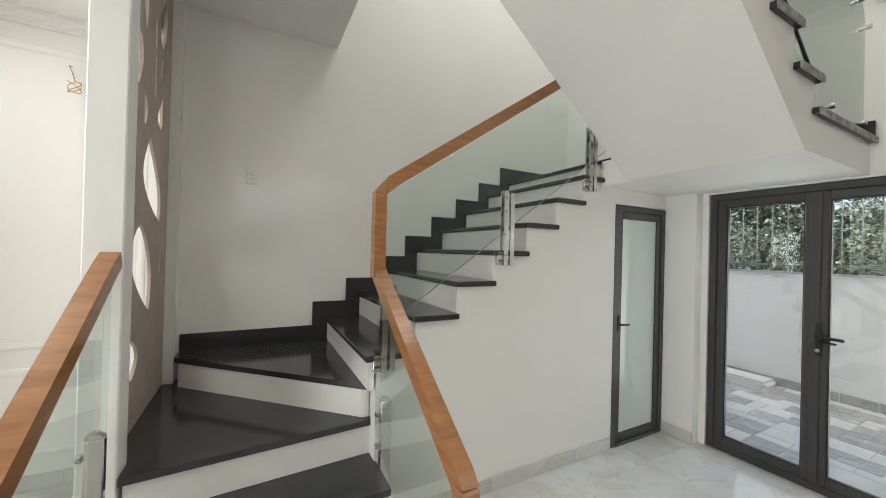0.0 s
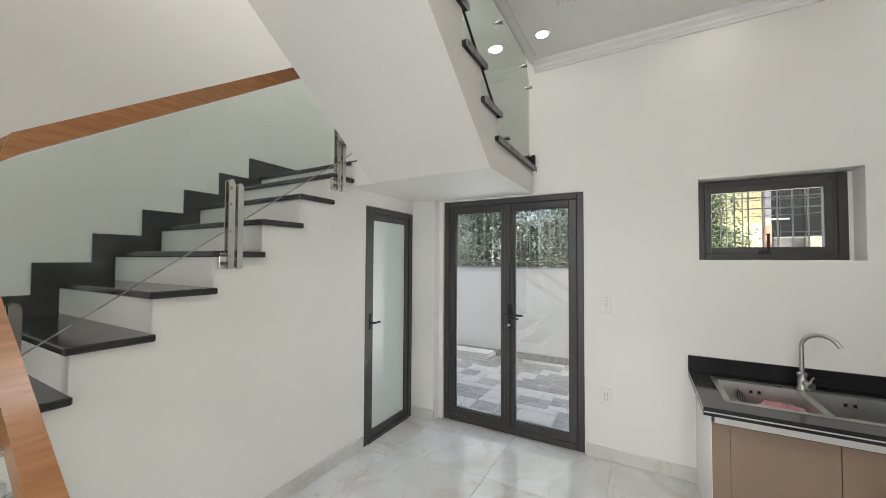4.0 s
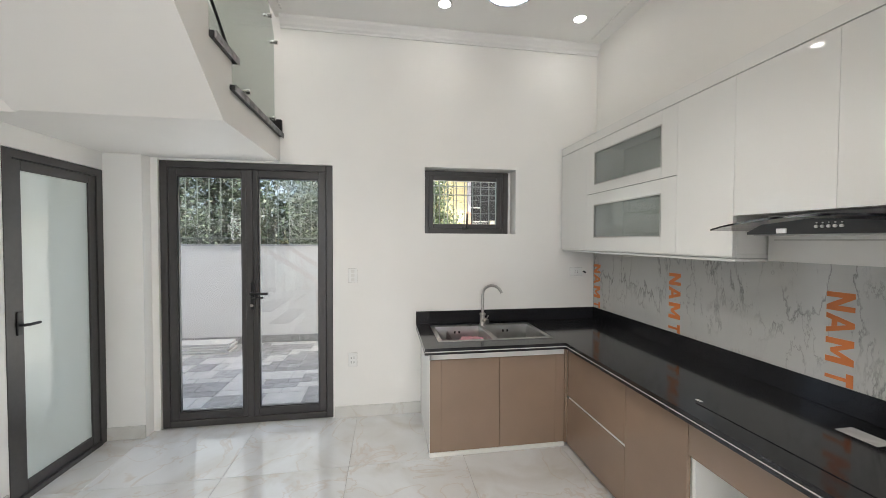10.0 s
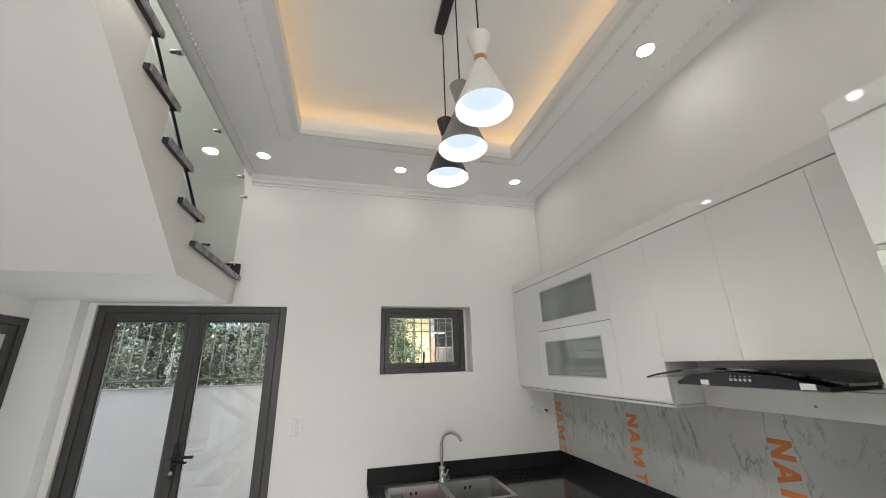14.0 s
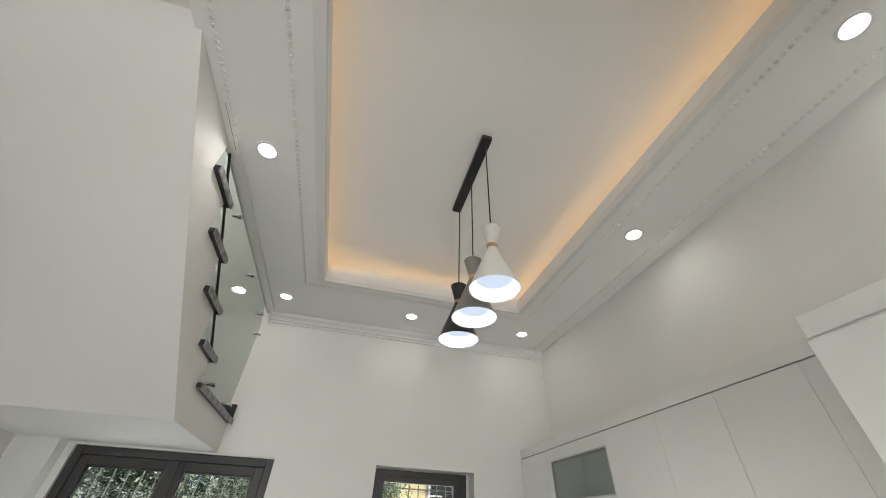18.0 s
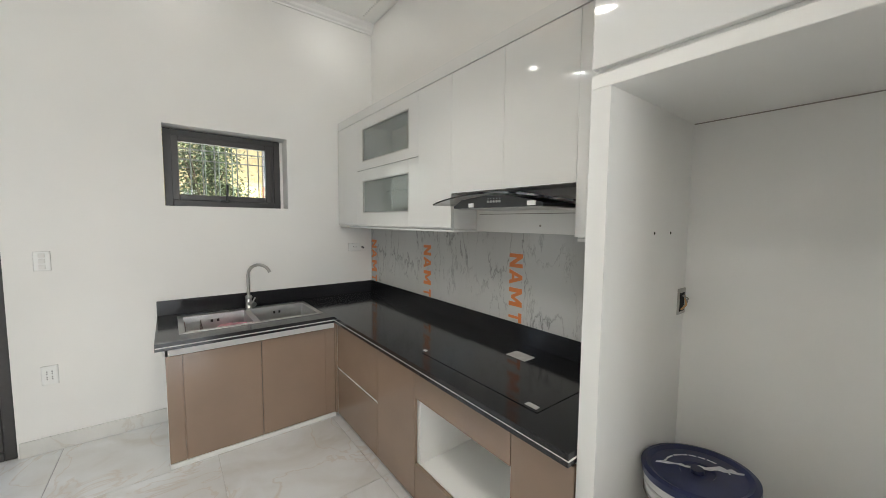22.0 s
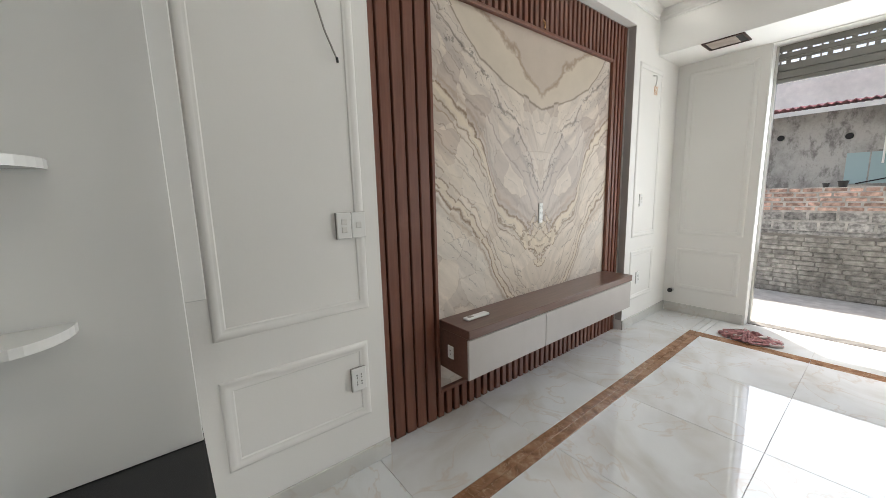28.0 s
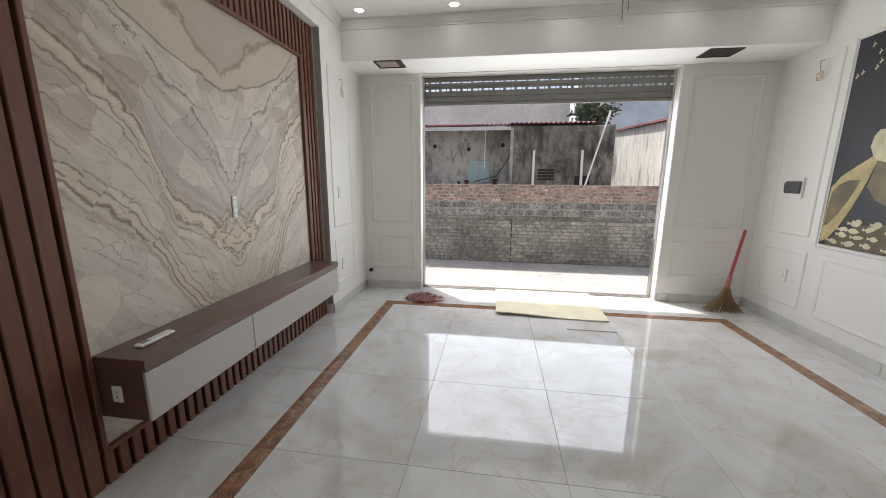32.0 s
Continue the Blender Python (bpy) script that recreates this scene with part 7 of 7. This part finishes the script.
REDP = mat("red_broom_handle", (0.42, 0.05, 0.06), 0.35)
STRAW = mat("straw", (0.30, 0.19, 0.10), 0.9, noise_scale=60, noise_amount=0.3)
br = thing("broom", (-1.98, -8.18, 0), "red-handled straw broom leaning in the corner", "broom")
part("handle", Shape().tube([(-2.17, -8.33, 0.92), (-2.04, -8.26, 0.34)], 0.016, 10), REDP, br, smooth=True)
part("binding", Shape().tube([(-2.055, -8.268, 0.40), (-2.03, -8.255, 0.26)], 0.024, 10), mat("pink_binding", (0.45, 0.16, 0.14), 0.6), br, smooth=True)
hs = Shape()
rb = random.Random(8)
for i in range(170):
    a, w = rb.uniform(-1, 1), rb.uniform(-0.5, 0.5)
    hs.tube([(-2.035 + 0.012 * a, -8.257 + 0.01 * w, 0.30), (-2.02 + 0.07 * a, -8.235 + 0.06 * w, 0.14), (-1.99 + 0.185 * a, -8.20 + 0.12 * w, rb.uniform(0.004, 0.03))], 0.003, 4)
tagged(part("straw_head", hs, STRAW, br, "splayed straw head"), kind="stuff")
stk = thing("wooden_strip", (-0.3, -7.5, 0), "thin grey strips lying on the floor", "strip")
part("strip", box(-0.62, -7.42, 0.001, -0.15, -7.40, 0.006, 0.001), WIRE, stk)

# ---- floor tiles ----
TS = 0.8
tile_mesh = {}


def floor_tile(x0, y0, x1, y1, m, parent, name="floor_tile", top=0.0, low=-0.012):
    key = (round(x1 - x0, 3), round(y1 - y0, 3), m.name, round(top, 4))
    if key not in tile_mesh:
        w, l = (x1 - x0) / 2, (y1 - y0) / 2
        tile_mesh[key] = mesh_of(name, box(-w, -l, low, w, l, top, 0.0012), m)
    ob = new(name, tile_mesh[key])
    ob.location = ((x0 + x1) / 2, (y0 + y1) / 2, 0)
    ob.parent = parent


BX0, BX1, BY0, BY1, BW = -1.892, 1.86, -7.96, -4.2, 0.115
inside = (BX0 + BW, BX1 - BW, BY0 + BW, BY1 - BW)


def cut(a, b, cuts):
    pts = [a] + [c for c in sorted(cuts) if a + 0.01 < c < b - 0.01] + [b]
    return list(zip(pts, pts[1:]))


xs = [0.2 + TS * k for k in range(-4, 4)]
ys = [-7.10 + TS * k for k in range(-2, 10)]
for ya, yb in cut(YF - 0.09, 0.02, set(ys) | {BY0, BY1, inside[2], inside[3]}):
    for xa, xb in cut(XV, XR, set(xs) | {BX0, BX1, inside[0], inside[1]}):
        cx, cy = (xa + xb) / 2, (ya + yb) / 2
        on = BX0 < cx < BX1 and BY0 < cy < BY1 and not (inside[0] < cx < inside[1] and inside[2] < cy < inside[3])
        floor_tile(xa + 0.001, ya + 0.001, xb - 0.001, yb - 0.001, BORDER if on else FLOOR, floor, "border_tile" if on else "floor_tile")
for ya, yb in cut(-5.4, 0.02, set(ys)):
    for xa, xb in cut(XL, XV, {-2.97}):
        floor_tile(xa + 0.001, ya + 0.001, xb - 0.001, yb - 0.001, FLOOR, floor)

# ---- outside, street side ----
CONC = mat("street_concrete", (0.47, 0.465, 0.455), 0.85, noise_scale=9, noise_amount=0.12, bump=0.5, bump_scale=25, stain=0.13, stain_scale=1.5)
structure("ground", Shape().box(-60, -80, -0.32, 60, YF - 0.6, -0.10).box(-60, 0.22, -0.32, 60, 60, -0.10), CONC, "pale concrete street and ground", "ground")
structure("pavement", Shape().box(-3.2, YF - 0.9, -0.10, 3.2, YF - 0.23, -0.012, 0.004), CONC, "concrete apron before the shutter", "pavement")
BR_G = mat("grey_brick", (0.385, 0.368, 0.335), 0.9, noise_scale=16, noise_amount=0.3, bump=0.9, bump_scale=40, rand=0.16, stain=0.4, stain_scale=1.8)
BR_B = mat("grey_block", (0.30, 0.293, 0.28), 0.9, noise_scale=22, noise_amount=0.45, bump=0.9, bump_scale=40, rand=0.25, stain=0.35, stain_scale=3)
BR_R = mat("red_brick", (0.47, 0.32, 0.265), 0.9, noise_scale=18, noise_amount=0.4, bump=0.9, bump_scale=40, rand=0.3, stain=0.25, stain_scale=3)
MORT = mat("mortar", (0.25, 0.237, 0.215), 0.95, noise_scale=6, noise_amount=0.25)
YW = -10.75
MORTL = mat("pale_mortar", (0.42, 0.40, 0.375), 0.95, noise_scale=14, noise_amount=0.25, bump=0.6, stain=0.25, stain_scale=4)
brick_wall = structure("boundary_wall", Shape().box(-9, YW - 0.2, -0.12, 9, YW - 0.004, 0.75), MORT, "rough brick and block wall across the street", "wall")

part("upper_wall", box(-9, YW - 0.2, 0.75, 9, YW + 0.009, 1.365), MORTL, brick_wall)


def course(meshes, z, hgt, gap, x0, x1, shift):
    x = x0 - shift
    while x < x1:
        length, mesh = rw.choice(meshes)
        ob = new("brick", mesh)
        ob.parent = brick_wall
        ob.location = (x + length / 2, YW + rw.uniform(-0.003, 0.003), z + hgt / 2 + rw.uniform(-0.003, 0.003))
        ob.rotation_euler = (0, rw.uniform(-0.02, 0.02), rw.uniform(-0.012, 0.012))
        x += length + gap


def brick_set(lengths, hgt, front, m):
    return [(w, mesh_of("brick", box(-w / 2, -0.03, -hgt / 2, w / 2, front, hgt / 2, 0.006), m)) for w in lengths]


rw = random.Random(2)
mg, mb, mr = brick_set((0.20, 0.22, 0.17, 0.25), 0.058, 0.012, BR_G), brick_set((0.22, 0.25, 0.19), 0.108, 0.014, BR_B), brick_set((0.20, 0.11, 0.18), 0.044, 0.014, BR_R)
z, row = -0.08, 0
while z < 0.70:
    course(mg, z, 0.058, 0.010, -2.4, 2.2, 0.11 * (row % 2))
    z += 0.066
    row += 1
structure("wall_ledge", Shape().box(-9, YW - 0.05, 0.735, 9, YW + 0.022, 0.79, 0.012), BR_B, "rough cement ledge on the wall", "ledge")
z = 0.80
for i in range(2):
    course(mb, z, 0.108, 0.024, -2.4, 2.2, 0.13 * (i % 2))
    z += 0.132
for i in range(5):
    course(mr, z, 0.044, 0.022, -2.4, 2.2, 0.1 * (i % 2))
    z += 0.062
part("conduit", Shape().tube([(0.28, YW + 0.022, -0.1), (0.28, YW + 0.022, 0.74)], 0.005, 6), DARK, brick_wall, "dark conduit")
for i in range(6):
    part("conduit_clip", box(0.262, YW + 0.013, 0.02 + 0.13 * i, 0.298, YW + 0.02, 0.032 + 0.13 * i), DARK, brick_wall)

PLAS = stained_wall("stained_plaster", (0.43, 0.425, 0.40), (0.16, 0.155, 0.145), 0.44, 0.75, 0.5, 0.25)
CONB = stained_wall("black_stained_concrete", (0.36, 0.345, 0.315), (0.045, 0.043, 0.04), 0.30, 0.62, 0.22, 0.5)
WHW = mat("weathered_white_wall", (0.88, 0.83, 0.765), 0.9, noise_scale=6, noise_amount=0.05, stain=0.12, stain_scale=0.7)
WHS = stained_wall("streaked_white_wall", (0.60, 0.585, 0.555), (0.25, 0.24, 0.225), 0.50, 0.90, 0.2, 0.2)
ROOF = mat("red_sheet_roof", (0.23, 0.075, 0.08), 0.6, noise_scale=5, noise_amount=0.2)
GREYS = mat("grey_sheet", (0.56, 0.60, 0.64), 0.7, noise_scale=1.2, noise_amount=0.12)
old = thing("old_house", (0.8, -15, -0.1), "old low house with stained walls and a red corrugated roof", "house")
part("wall", box(-0.2, -16.2, -0.1, 6.0, -14.05, 2.76), PLAS, old)


def corrugated(x0, x1, y0, z0, y1, z1, pitch=0.075):
    """A wavy roofing sheet from the eave (y0, z0) up to (y1, z1)."""
    sh = Shape()
    n = int((x1 - x0) / pitch * 4)
    for i in range(n):
        a, b = x0 + (x1 - x0) * i / n, x0 + (x1 - x0) * (i + 1) / n
        d, e = 0.022 * math.cos(math.pi * i / 2), 0.022 * math.cos(math.pi * (i + 1) / 2)
        sh.add([(a, y0, z0 + d), (b, y0, z0 + e), (b, y1, z1 + e), (a, y1, z1 + d), (a, y0, z0 + d - 0.012), (b, y0, z0 + e - 0.012), (b, y1, z1 + e - 0.012), (a, y1, z1 + d - 0.012)], [(0, 1, 2, 3), (7, 6, 5, 4), (0, 4, 5, 1)])
    return sh


part("roof", corrugated(0.2, 6.1, -13.3, 2.80, -16.3, 3.20, 0.11), ROOF, old)
wn2 = part("window", box(0.78, -14.06, 1.40, 1.36, -14.03, 1.97, 0.004), mat("pale_blue_shutter", (0.32, 0.44, 0.46), 0.6), old, "pale blue wooden shutter")
part("frame_bar", box(0.76, -14.045, 1.96, 1.38, -14.02, 1.99), PLAS, wn2)
part("frame_bar", box(1.06, -14.045, 1.40, 1.08, -14.02, 1.96), PLAS, wn2)
for x, z in ((2.30, 2.35), (1.36, 2.27), (0.45, 2.37)):
    part("round_vent", Shape().tube([(x, -14.06, z), (x, -14.03, z)], 0.055, 16), DARK, old, smooth=True)
part("drain_pipe", Shape().tube([(0.92, -14.0, 2.8), (0.92, -14.0, 1.75)], 0.016, 8), PLATE, old, smooth=True)
part("wall_cable", Shape().tube([(0.1, -13.6, 2.7), (0.3, -13.7, 2.0), (0.6, -13.8, 1.55), (1.2, -13.9, 1.4)], 0.012, 5), DARK, old)
annex = thing("concrete_shed", (-0.9, -13.5, -0.1), "black-stained concrete shed beside the old house", "shed")
part("wall", box(-2.1, -14.5, -0.1, 0.25, -13.02, 2.72, 0.02), CONB, annex)
part("roof_sheet", corrugated(-1.62, 0.34, -12.92, 2.775, -14.5, 2.93, 0.11), ROOF, annex)
part("ledge", box(-2.11, -13.055, 2.02, 0.26, -13.018, 2.055, 0.006), CONB, annex)
part("pillar", box(0.205, -13.06, -0.1, 0.285, -13.018, 2.70, 0.008), PLAS, annex, "pale corner pillar")
part("vent_block", box(-1.60, -13.03, 1.32, -1.26, -13.0, 1.56, 0.004), DARK, annex)
part("vent_block", box(-0.78, -13.03, 1.45, -0.40, -13.0, 1.72, 0.004), DARK, annex)
for i in range(3):
    part("vent_bar", box(-0.76, -13.01, 1.50 + i * 0.075, -0.42, -12.99, 1.52 + i * 0.075), CONB, annex)
for x0, x1, z1 in ((-0.28, -0.28, 2.15), (-1.40, -1.38, 2.15)):
    part("pipe", Shape().tube([(x0, -12.95, 1.2), (x1, -12.95, z1)], 0.03, 8), PLATE, annex, "grey plastic pipe", smooth=True)
part("plank", Shape().tube([(-1.45, -12.9, 1.2), (-1.88, -12.8, 2.98)], 0.03, flat=(0.12, 0.04)), PLATE, annex, "leaning pale plank")
wb = thing("white_house", (-4.2, -15, -0.1), "white house with a streaked side wall and red roof edge", "house")
side_wall = [(-3.10, -17.0), (-2.76, -11.0), (-7.0, -11.0), (-7.0, -17.0)]
tops = [3.02, 2.56, 3.5, 3.9]
quad = [(0, 1, 5, 4), (1, 2, 6, 5), (2, 3, 7, 6), (3, 0, 4, 7), (4, 5, 6, 7), (3, 2, 1, 0)]
part("wall", Shape().add([(x, y, -0.1) for x, y in side_wall] + [(x, y, z) for (x, y), z in zip(side_wall, tops)], quad), WHS, wb)
eave = [(-3.02, -17.1), (-2.66, -10.95), (-7.1, -10.95), (-7.1, -17.1)]
part("roof", Shape().add([(x, y, z + 0.004) for (x, y), z in zip(eave, tops)] + [(x, y, z + 0.05) for (x, y), z in zip(eave, tops)], quad), ROOF, wb)
for x, r in ((1.30, 0.035), (1.15, 0.05), (0.62, 0.06)):
    p = thing("flower_pot", (x, YW - 0.1, 1.36), "small dark pot on top of the brick wall", "pot", "pots on the wall")
    part("pot", Shape().lathe(x, YW - 0.1, [(0.001, 1.361), (r * 0.75, 1.361), (r, 1.36 + r * 1.5), (r * 1.08, 1.36 + r * 1.5), (r * 1.08, 1.36 + r * 1.75), (r * 0.9, 1.36 + r * 1.75), (r * 0.8, 1.36 + r * 1.4), (0.001, 1.36 + r * 1.4)], 16), BLACKP, p, smooth=True)
up = thing("upper_house", (2, -19, -0.1), "tall pale plastered house behind", "house")
part("wall", box(-1.95, -22, -0.1, 9, -18.0, 4.6), WHW, up)
part("wall_pipe", Shape().tube([(0.95, -17.96, 2.6), (0.95, -17.96, 4.6)], 0.025, 8), PLATE, up, "white wall pipe", smooth=True)
part("coping", box(-2.0, -22.05, 4.6, 9.05, -17.95, 4.66), GREYS, up, "grey wall coping")
gs = thing("grey_house", (-5, -24, -0.1), "tall grey sheet-clad house behind", "house")
part("wall", box(-9, -26, -0.1, -3.2, -23.0, 6.8), GREYS, gs)

LEAF = mat("leaf_green", (0.052, 0.078, 0.042), 0.5, noise_scale=3, noise_amount=0.5)
# Brighter copy of the leaf green, with sunlight put into its colour.
LEAFY = mat("sunlit_leaf", (0.085, 0.115, 0.050), 0.5, noise_scale=4, noise_amount=0.45)
BARK = mat("bark", (0.10, 0.075, 0.05), 0.9, noise_scale=20, noise_amount=0.3, bump=0.5)


def tree(name, x, y, z0, trunk_h, spread, n, seed, label, material=LEAF, leaf=0.09, flat_y=1.0):
    rng = random.Random(seed)
    o = thing(name, (x, y, z0), label, "tree", "shrubs behind the yard wall" if name == "hedge_tree" else "")
    s = Shape()
    s.lathe(x, y, [(0.09, z0), (0.07, z0 + trunk_h * 0.5), (0.045, z0 + trunk_h)], 10)
    for i in range(9):
        a = rng.uniform(0, 6.28)
        r, h = spread[0] * rng.uniform(0.4, 0.9), spread[2] * rng.uniform(0.3, 1.0)
        s.tube([(x, y, z0 + trunk_h * rng.uniform(0.5, 1)), (x + r * 0.5 * math.cos(a), y + r * 0.4 * math.sin(a) * flat_y, z0 + trunk_h + h * 0.4), (x + r * math.cos(a), y + r * math.sin(a) * flat_y, z0 + trunk_h + h * 0.8)], 0.02, 6)
    part("trunk", s, BARK, o, smooth=True)
    cl = Shape()
    clumps = [(x + spread[0] * rng.gauss(0, 0.45), y + spread[1] * rng.gauss(0, 0.45), z0 + trunk_h + spread[2] * rng.uniform(0, 1.0)) for _ in range(max(8, n // 60))]
    for i in range(n):
        c = rng.choice(clumps)
        p = Vector((c[0] + rng.gauss(0, 0.16), c[1] + rng.gauss(0, 0.16), c[2] + rng.gauss(0, 0.13)))
        d = Vector((rng.gauss(0, 1), rng.gauss(0, 1), rng.gauss(-0.3, 0.6))).normalized()
        w = d.cross(Vector((rng.gauss(0, 1), rng.gauss(0, 1), 1))).normalized()
        L = leaf * rng.uniform(0.6, 1.3)
        b = p + d * L
        cl.add([p, p + d * L * 0.5 + w * L * 0.24, b, p + d * L * 0.5 - w * L * 0.24], [(0, 1, 2, 3)])
    me = bpy.data.meshes.new("crown")
    me.from_pydata([(v[0] - x, v[1] - y, v[2] - z0) for v in cl.v], [], cl.f)
    me.materials.append(material)
    cr = new("crown", me)
    cr.parent = o
    cr["kind"] = "stuff"
    return o


tree("small_tree", -2.5, -17.5, -0.1, 3.2, (0.55, 0.5, 1.1), 1500, 1, "small green tree between the houses", LEAFY, 0.16)

# ---- outside, back yard ----
YT = [mat("pale_yard_tile", (0.52, 0.50, 0.47), 0.6, noise_scale=8, noise_amount=0.08, rand=0.06), mat("grey_yard_tile", (0.27, 0.26, 0.245), 0.7, noise_scale=14, noise_amount=0.2, rand=0.1), mat("mid_grey_yard_tile", (0.31, 0.30, 0.285), 0.7, noise_scale=16, noise_amount=0.2, rand=0.15)]
yard = structure("yard_paving", Shape().box(-4.2, 0.22, -0.10, 3.0, 2.70, -0.055), mat("yard_joint", (0.60, 0.58, 0.545), 0.9, noise_scale=10, noise_amount=0.1), "patchwork yard tiles in grey and off-white", "paving")
yr = random.Random(21)
grid = 0.128
nx2, ny2 = int(4.4 / grid), int(2.46 / grid)
used = [[False] * ny2 for _ in range(nx2)]
for i in range(nx2):
    for j in range(ny2):
        if used[i][j]:
            continue
        w, l = yr.choice([(1, 1), (2, 1), (2, 2), (1, 2), (3, 2), (2, 2), (2, 2)])
        while w > 1 and (i + w > nx2 or any(used[i + a][j] for a in range(w))):
            w -= 1
        while l > 1 and (j + l > ny2 or any(used[i + a][j + b] for a in range(w) for b in range(l))):
            l -= 1
        for a in range(w):
            for b in range(l):
                used[i + a][j + b] = True
        m = yr.choice([YT[0], YT[0], YT[1], YT[2]]) if w * l > 1 else yr.choice(YT)
        x0, y0 = -3.2 + i * grid, 0.225 + j * grid
        floor_tile(x0 + 0.004, y0 + 0.004, x0 + w * grid - 0.004, y0 + l * grid - 0.004, m, yard, "yard_tile", -0.048, -0.06)
yw = structure("yard_wall", Shape().box(-4.3, 2.70, -0.3, 3.2, 2.85, 1.45), mat("yard_wall_paint", (0.62, 0.60, 0.57), 0.7, noise_scale=1.5, noise_amount=0.04), "white painted yard wall", "wall")
u = -4.2
while u < 3.0:
    part("skirting_tile", box(u, 2.685, -0.05, u + 0.295, 2.70, 0.06, 0.003), YT[yr.choice((1, 2))], yw)
    u += 0.3
part("coping", box(-4.3, 2.68, 1.45, 3.2, 2.87, 1.47), mat("coping_grey", (0.3, 0.3, 0.3), 0.8), yw)
structure("yard_side_wall", Shape().box(-4.5, 0.2, -0.3, -4.3, 2.85, 2.4).box(3.0, 0.2, -0.3, 3.2, 2.85, 1.45), WALL, "white side walls of the yard", "wall")
fence = thing("yard_fence", (-1.5, 2.78, 1.47), "grey steel bar fence on top of the yard wall", "fence")
FEN = mat("grey_fence_steel", (0.09, 0.11, 0.09), 0.5)
x = -4.2
while x < 1.6:
    part("bar", Shape().tube([(x, 2.78, 1.47), (x, 2.78, 2.75)], 0.0075, 6), FEN, fence, smooth=True)
    x += 0.165
for z in (1.56, 2.62):
    part("rail", Shape().tube([(-4.3, 2.78, z), (1.7, 2.78, z)], 0.014, 6), FEN, fence, smooth=True)
brd = thing("board_stack", (-2.15, 2.35, -0.05), "small stack of pale boards on the yard tiles", "boards")
for i in range(4):
    part("board", box(-3.1 + 0.02 * i, 2.18 + 0.015 * i, -0.047 + i * 0.032, -1.72 - 0.03 * (i % 2), 2.50, -0.018 + i * 0.032, 0.003), YT[0], brd)
for i, (x, y, sp, n, lf2) in enumerate(((-3.6, 3.9, (0.9, 0.6, 2.2), 17000, LEAF), (-2.2, 3.8, (0.95, 0.6, 2.2), 17000, LEAF), (-0.8, 4.0, (0.95, 0.6, 2.2), 17000, LEAF), (1.5, 6.4, (0.62, 0.35, 1.9), 9500, LEAFY), (2.0, 6.3, (0.42, 0.3, 0.75), 1500, LEAFY), (4.35, 7.3, (0.35, 0.25, 0.6), 900, LEAFY))):
    tree("hedge_tree", x, y, -0.1, 1.0 if y < 5 else (3.0 if x > 4 else 1.6 if x < 1.8 else 1.5), sp, n, 30 + i, "dense green shrub behind the yard wall", lf2, 0.075)
yh = thing("yellow_house", (2.4, 7.5, -0.1), "yellow rendered house with a dark brown door front", "house")
part("wall", box(0.3, 8.0, -0.1, 2.98, 10.0, 5.0), mat("yellow_render", (0.66, 0.53, 0.29), 0.8, noise_scale=2, noise_amount=0.1, stain=0.12), yh)
part("dark_front", box(3.11, 8.4, -0.1, 6.5, 10.0, 5.0), mat("dark_brown_front", (0.02, 0.017, 0.017), 0.6, noise_scale=2, noise_amount=0.2), yh)
part("roof", box(0.1, 6.9, 5.0, 6.7, 10.2, 5.15), ROOF, yh)
part("pillar", box(2.98, 7.95, -0.1, 3.11, 8.1, 2.45, 0.01), mat("terracotta_trim", (0.42, 0.22, 0.16), 0.8, noise_scale=6, noise_amount=0.1), yh, "terracotta pillar foot")
part("pillar", box(2.985, 7.955, 2.45, 3.105, 8.095, 5.0, 0.01), mat("lilac_grey_render", (0.34, 0.31, 0.33), 0.8, noise_scale=6, noise_amount=0.1), yh, "lilac-grey pillar")
for i in range(4):
    part("shutter_bar", box(3.35 + i * 0.45, 8.37, 1.9, 3.38 + i * 0.45, 8.4, 3.6), CONB, yh)
part("lamp_tube", box(3.10, 8.30, 2.60, 3.52, 8.36, 2.64), PLATE, yh)
part("low_wall", box(3.64, 7.6, -0.1, 6.0, 7.8, 2.16), mat("cream_low_wall", (0.50, 0.44, 0.34), 0.8, noise_scale=4, noise_amount=0.1), yh)
LATH = mat("weathered_lath", (0.42, 0.40, 0.38), 0.8)
lat = part("lattice", Shape().box(3.12, 7.86, 2.13, 3.64, 7.89, 2.16), WIRE, yh, "white diamond lattice fence")
for i in range(13):
    x = 2.66 + 0.08 * i
    for lean in (1, -1):
        ends = [(x + (0 if lean > 0 else 0.5), 1.63), (x + (0.5 if lean > 0 else 0), 2.13)]
        (xa, za), (xb, zb) = ends
        lo, hi = max(3.12, min(xa, xb)), min(3.64, max(xa, xb))
        if hi - lo > 0.03:
            zat = lambda q: za + (zb - za) * (q - xa) / (xb - xa)
            part("lath", Shape().tube([(lo, 7.875 + 0.006 * lean, zat(lo)), (hi, 7.875 + 0.006 * lean, zat(hi))], 0.007, flat=(0.004, 0.011)), LATH, lat)
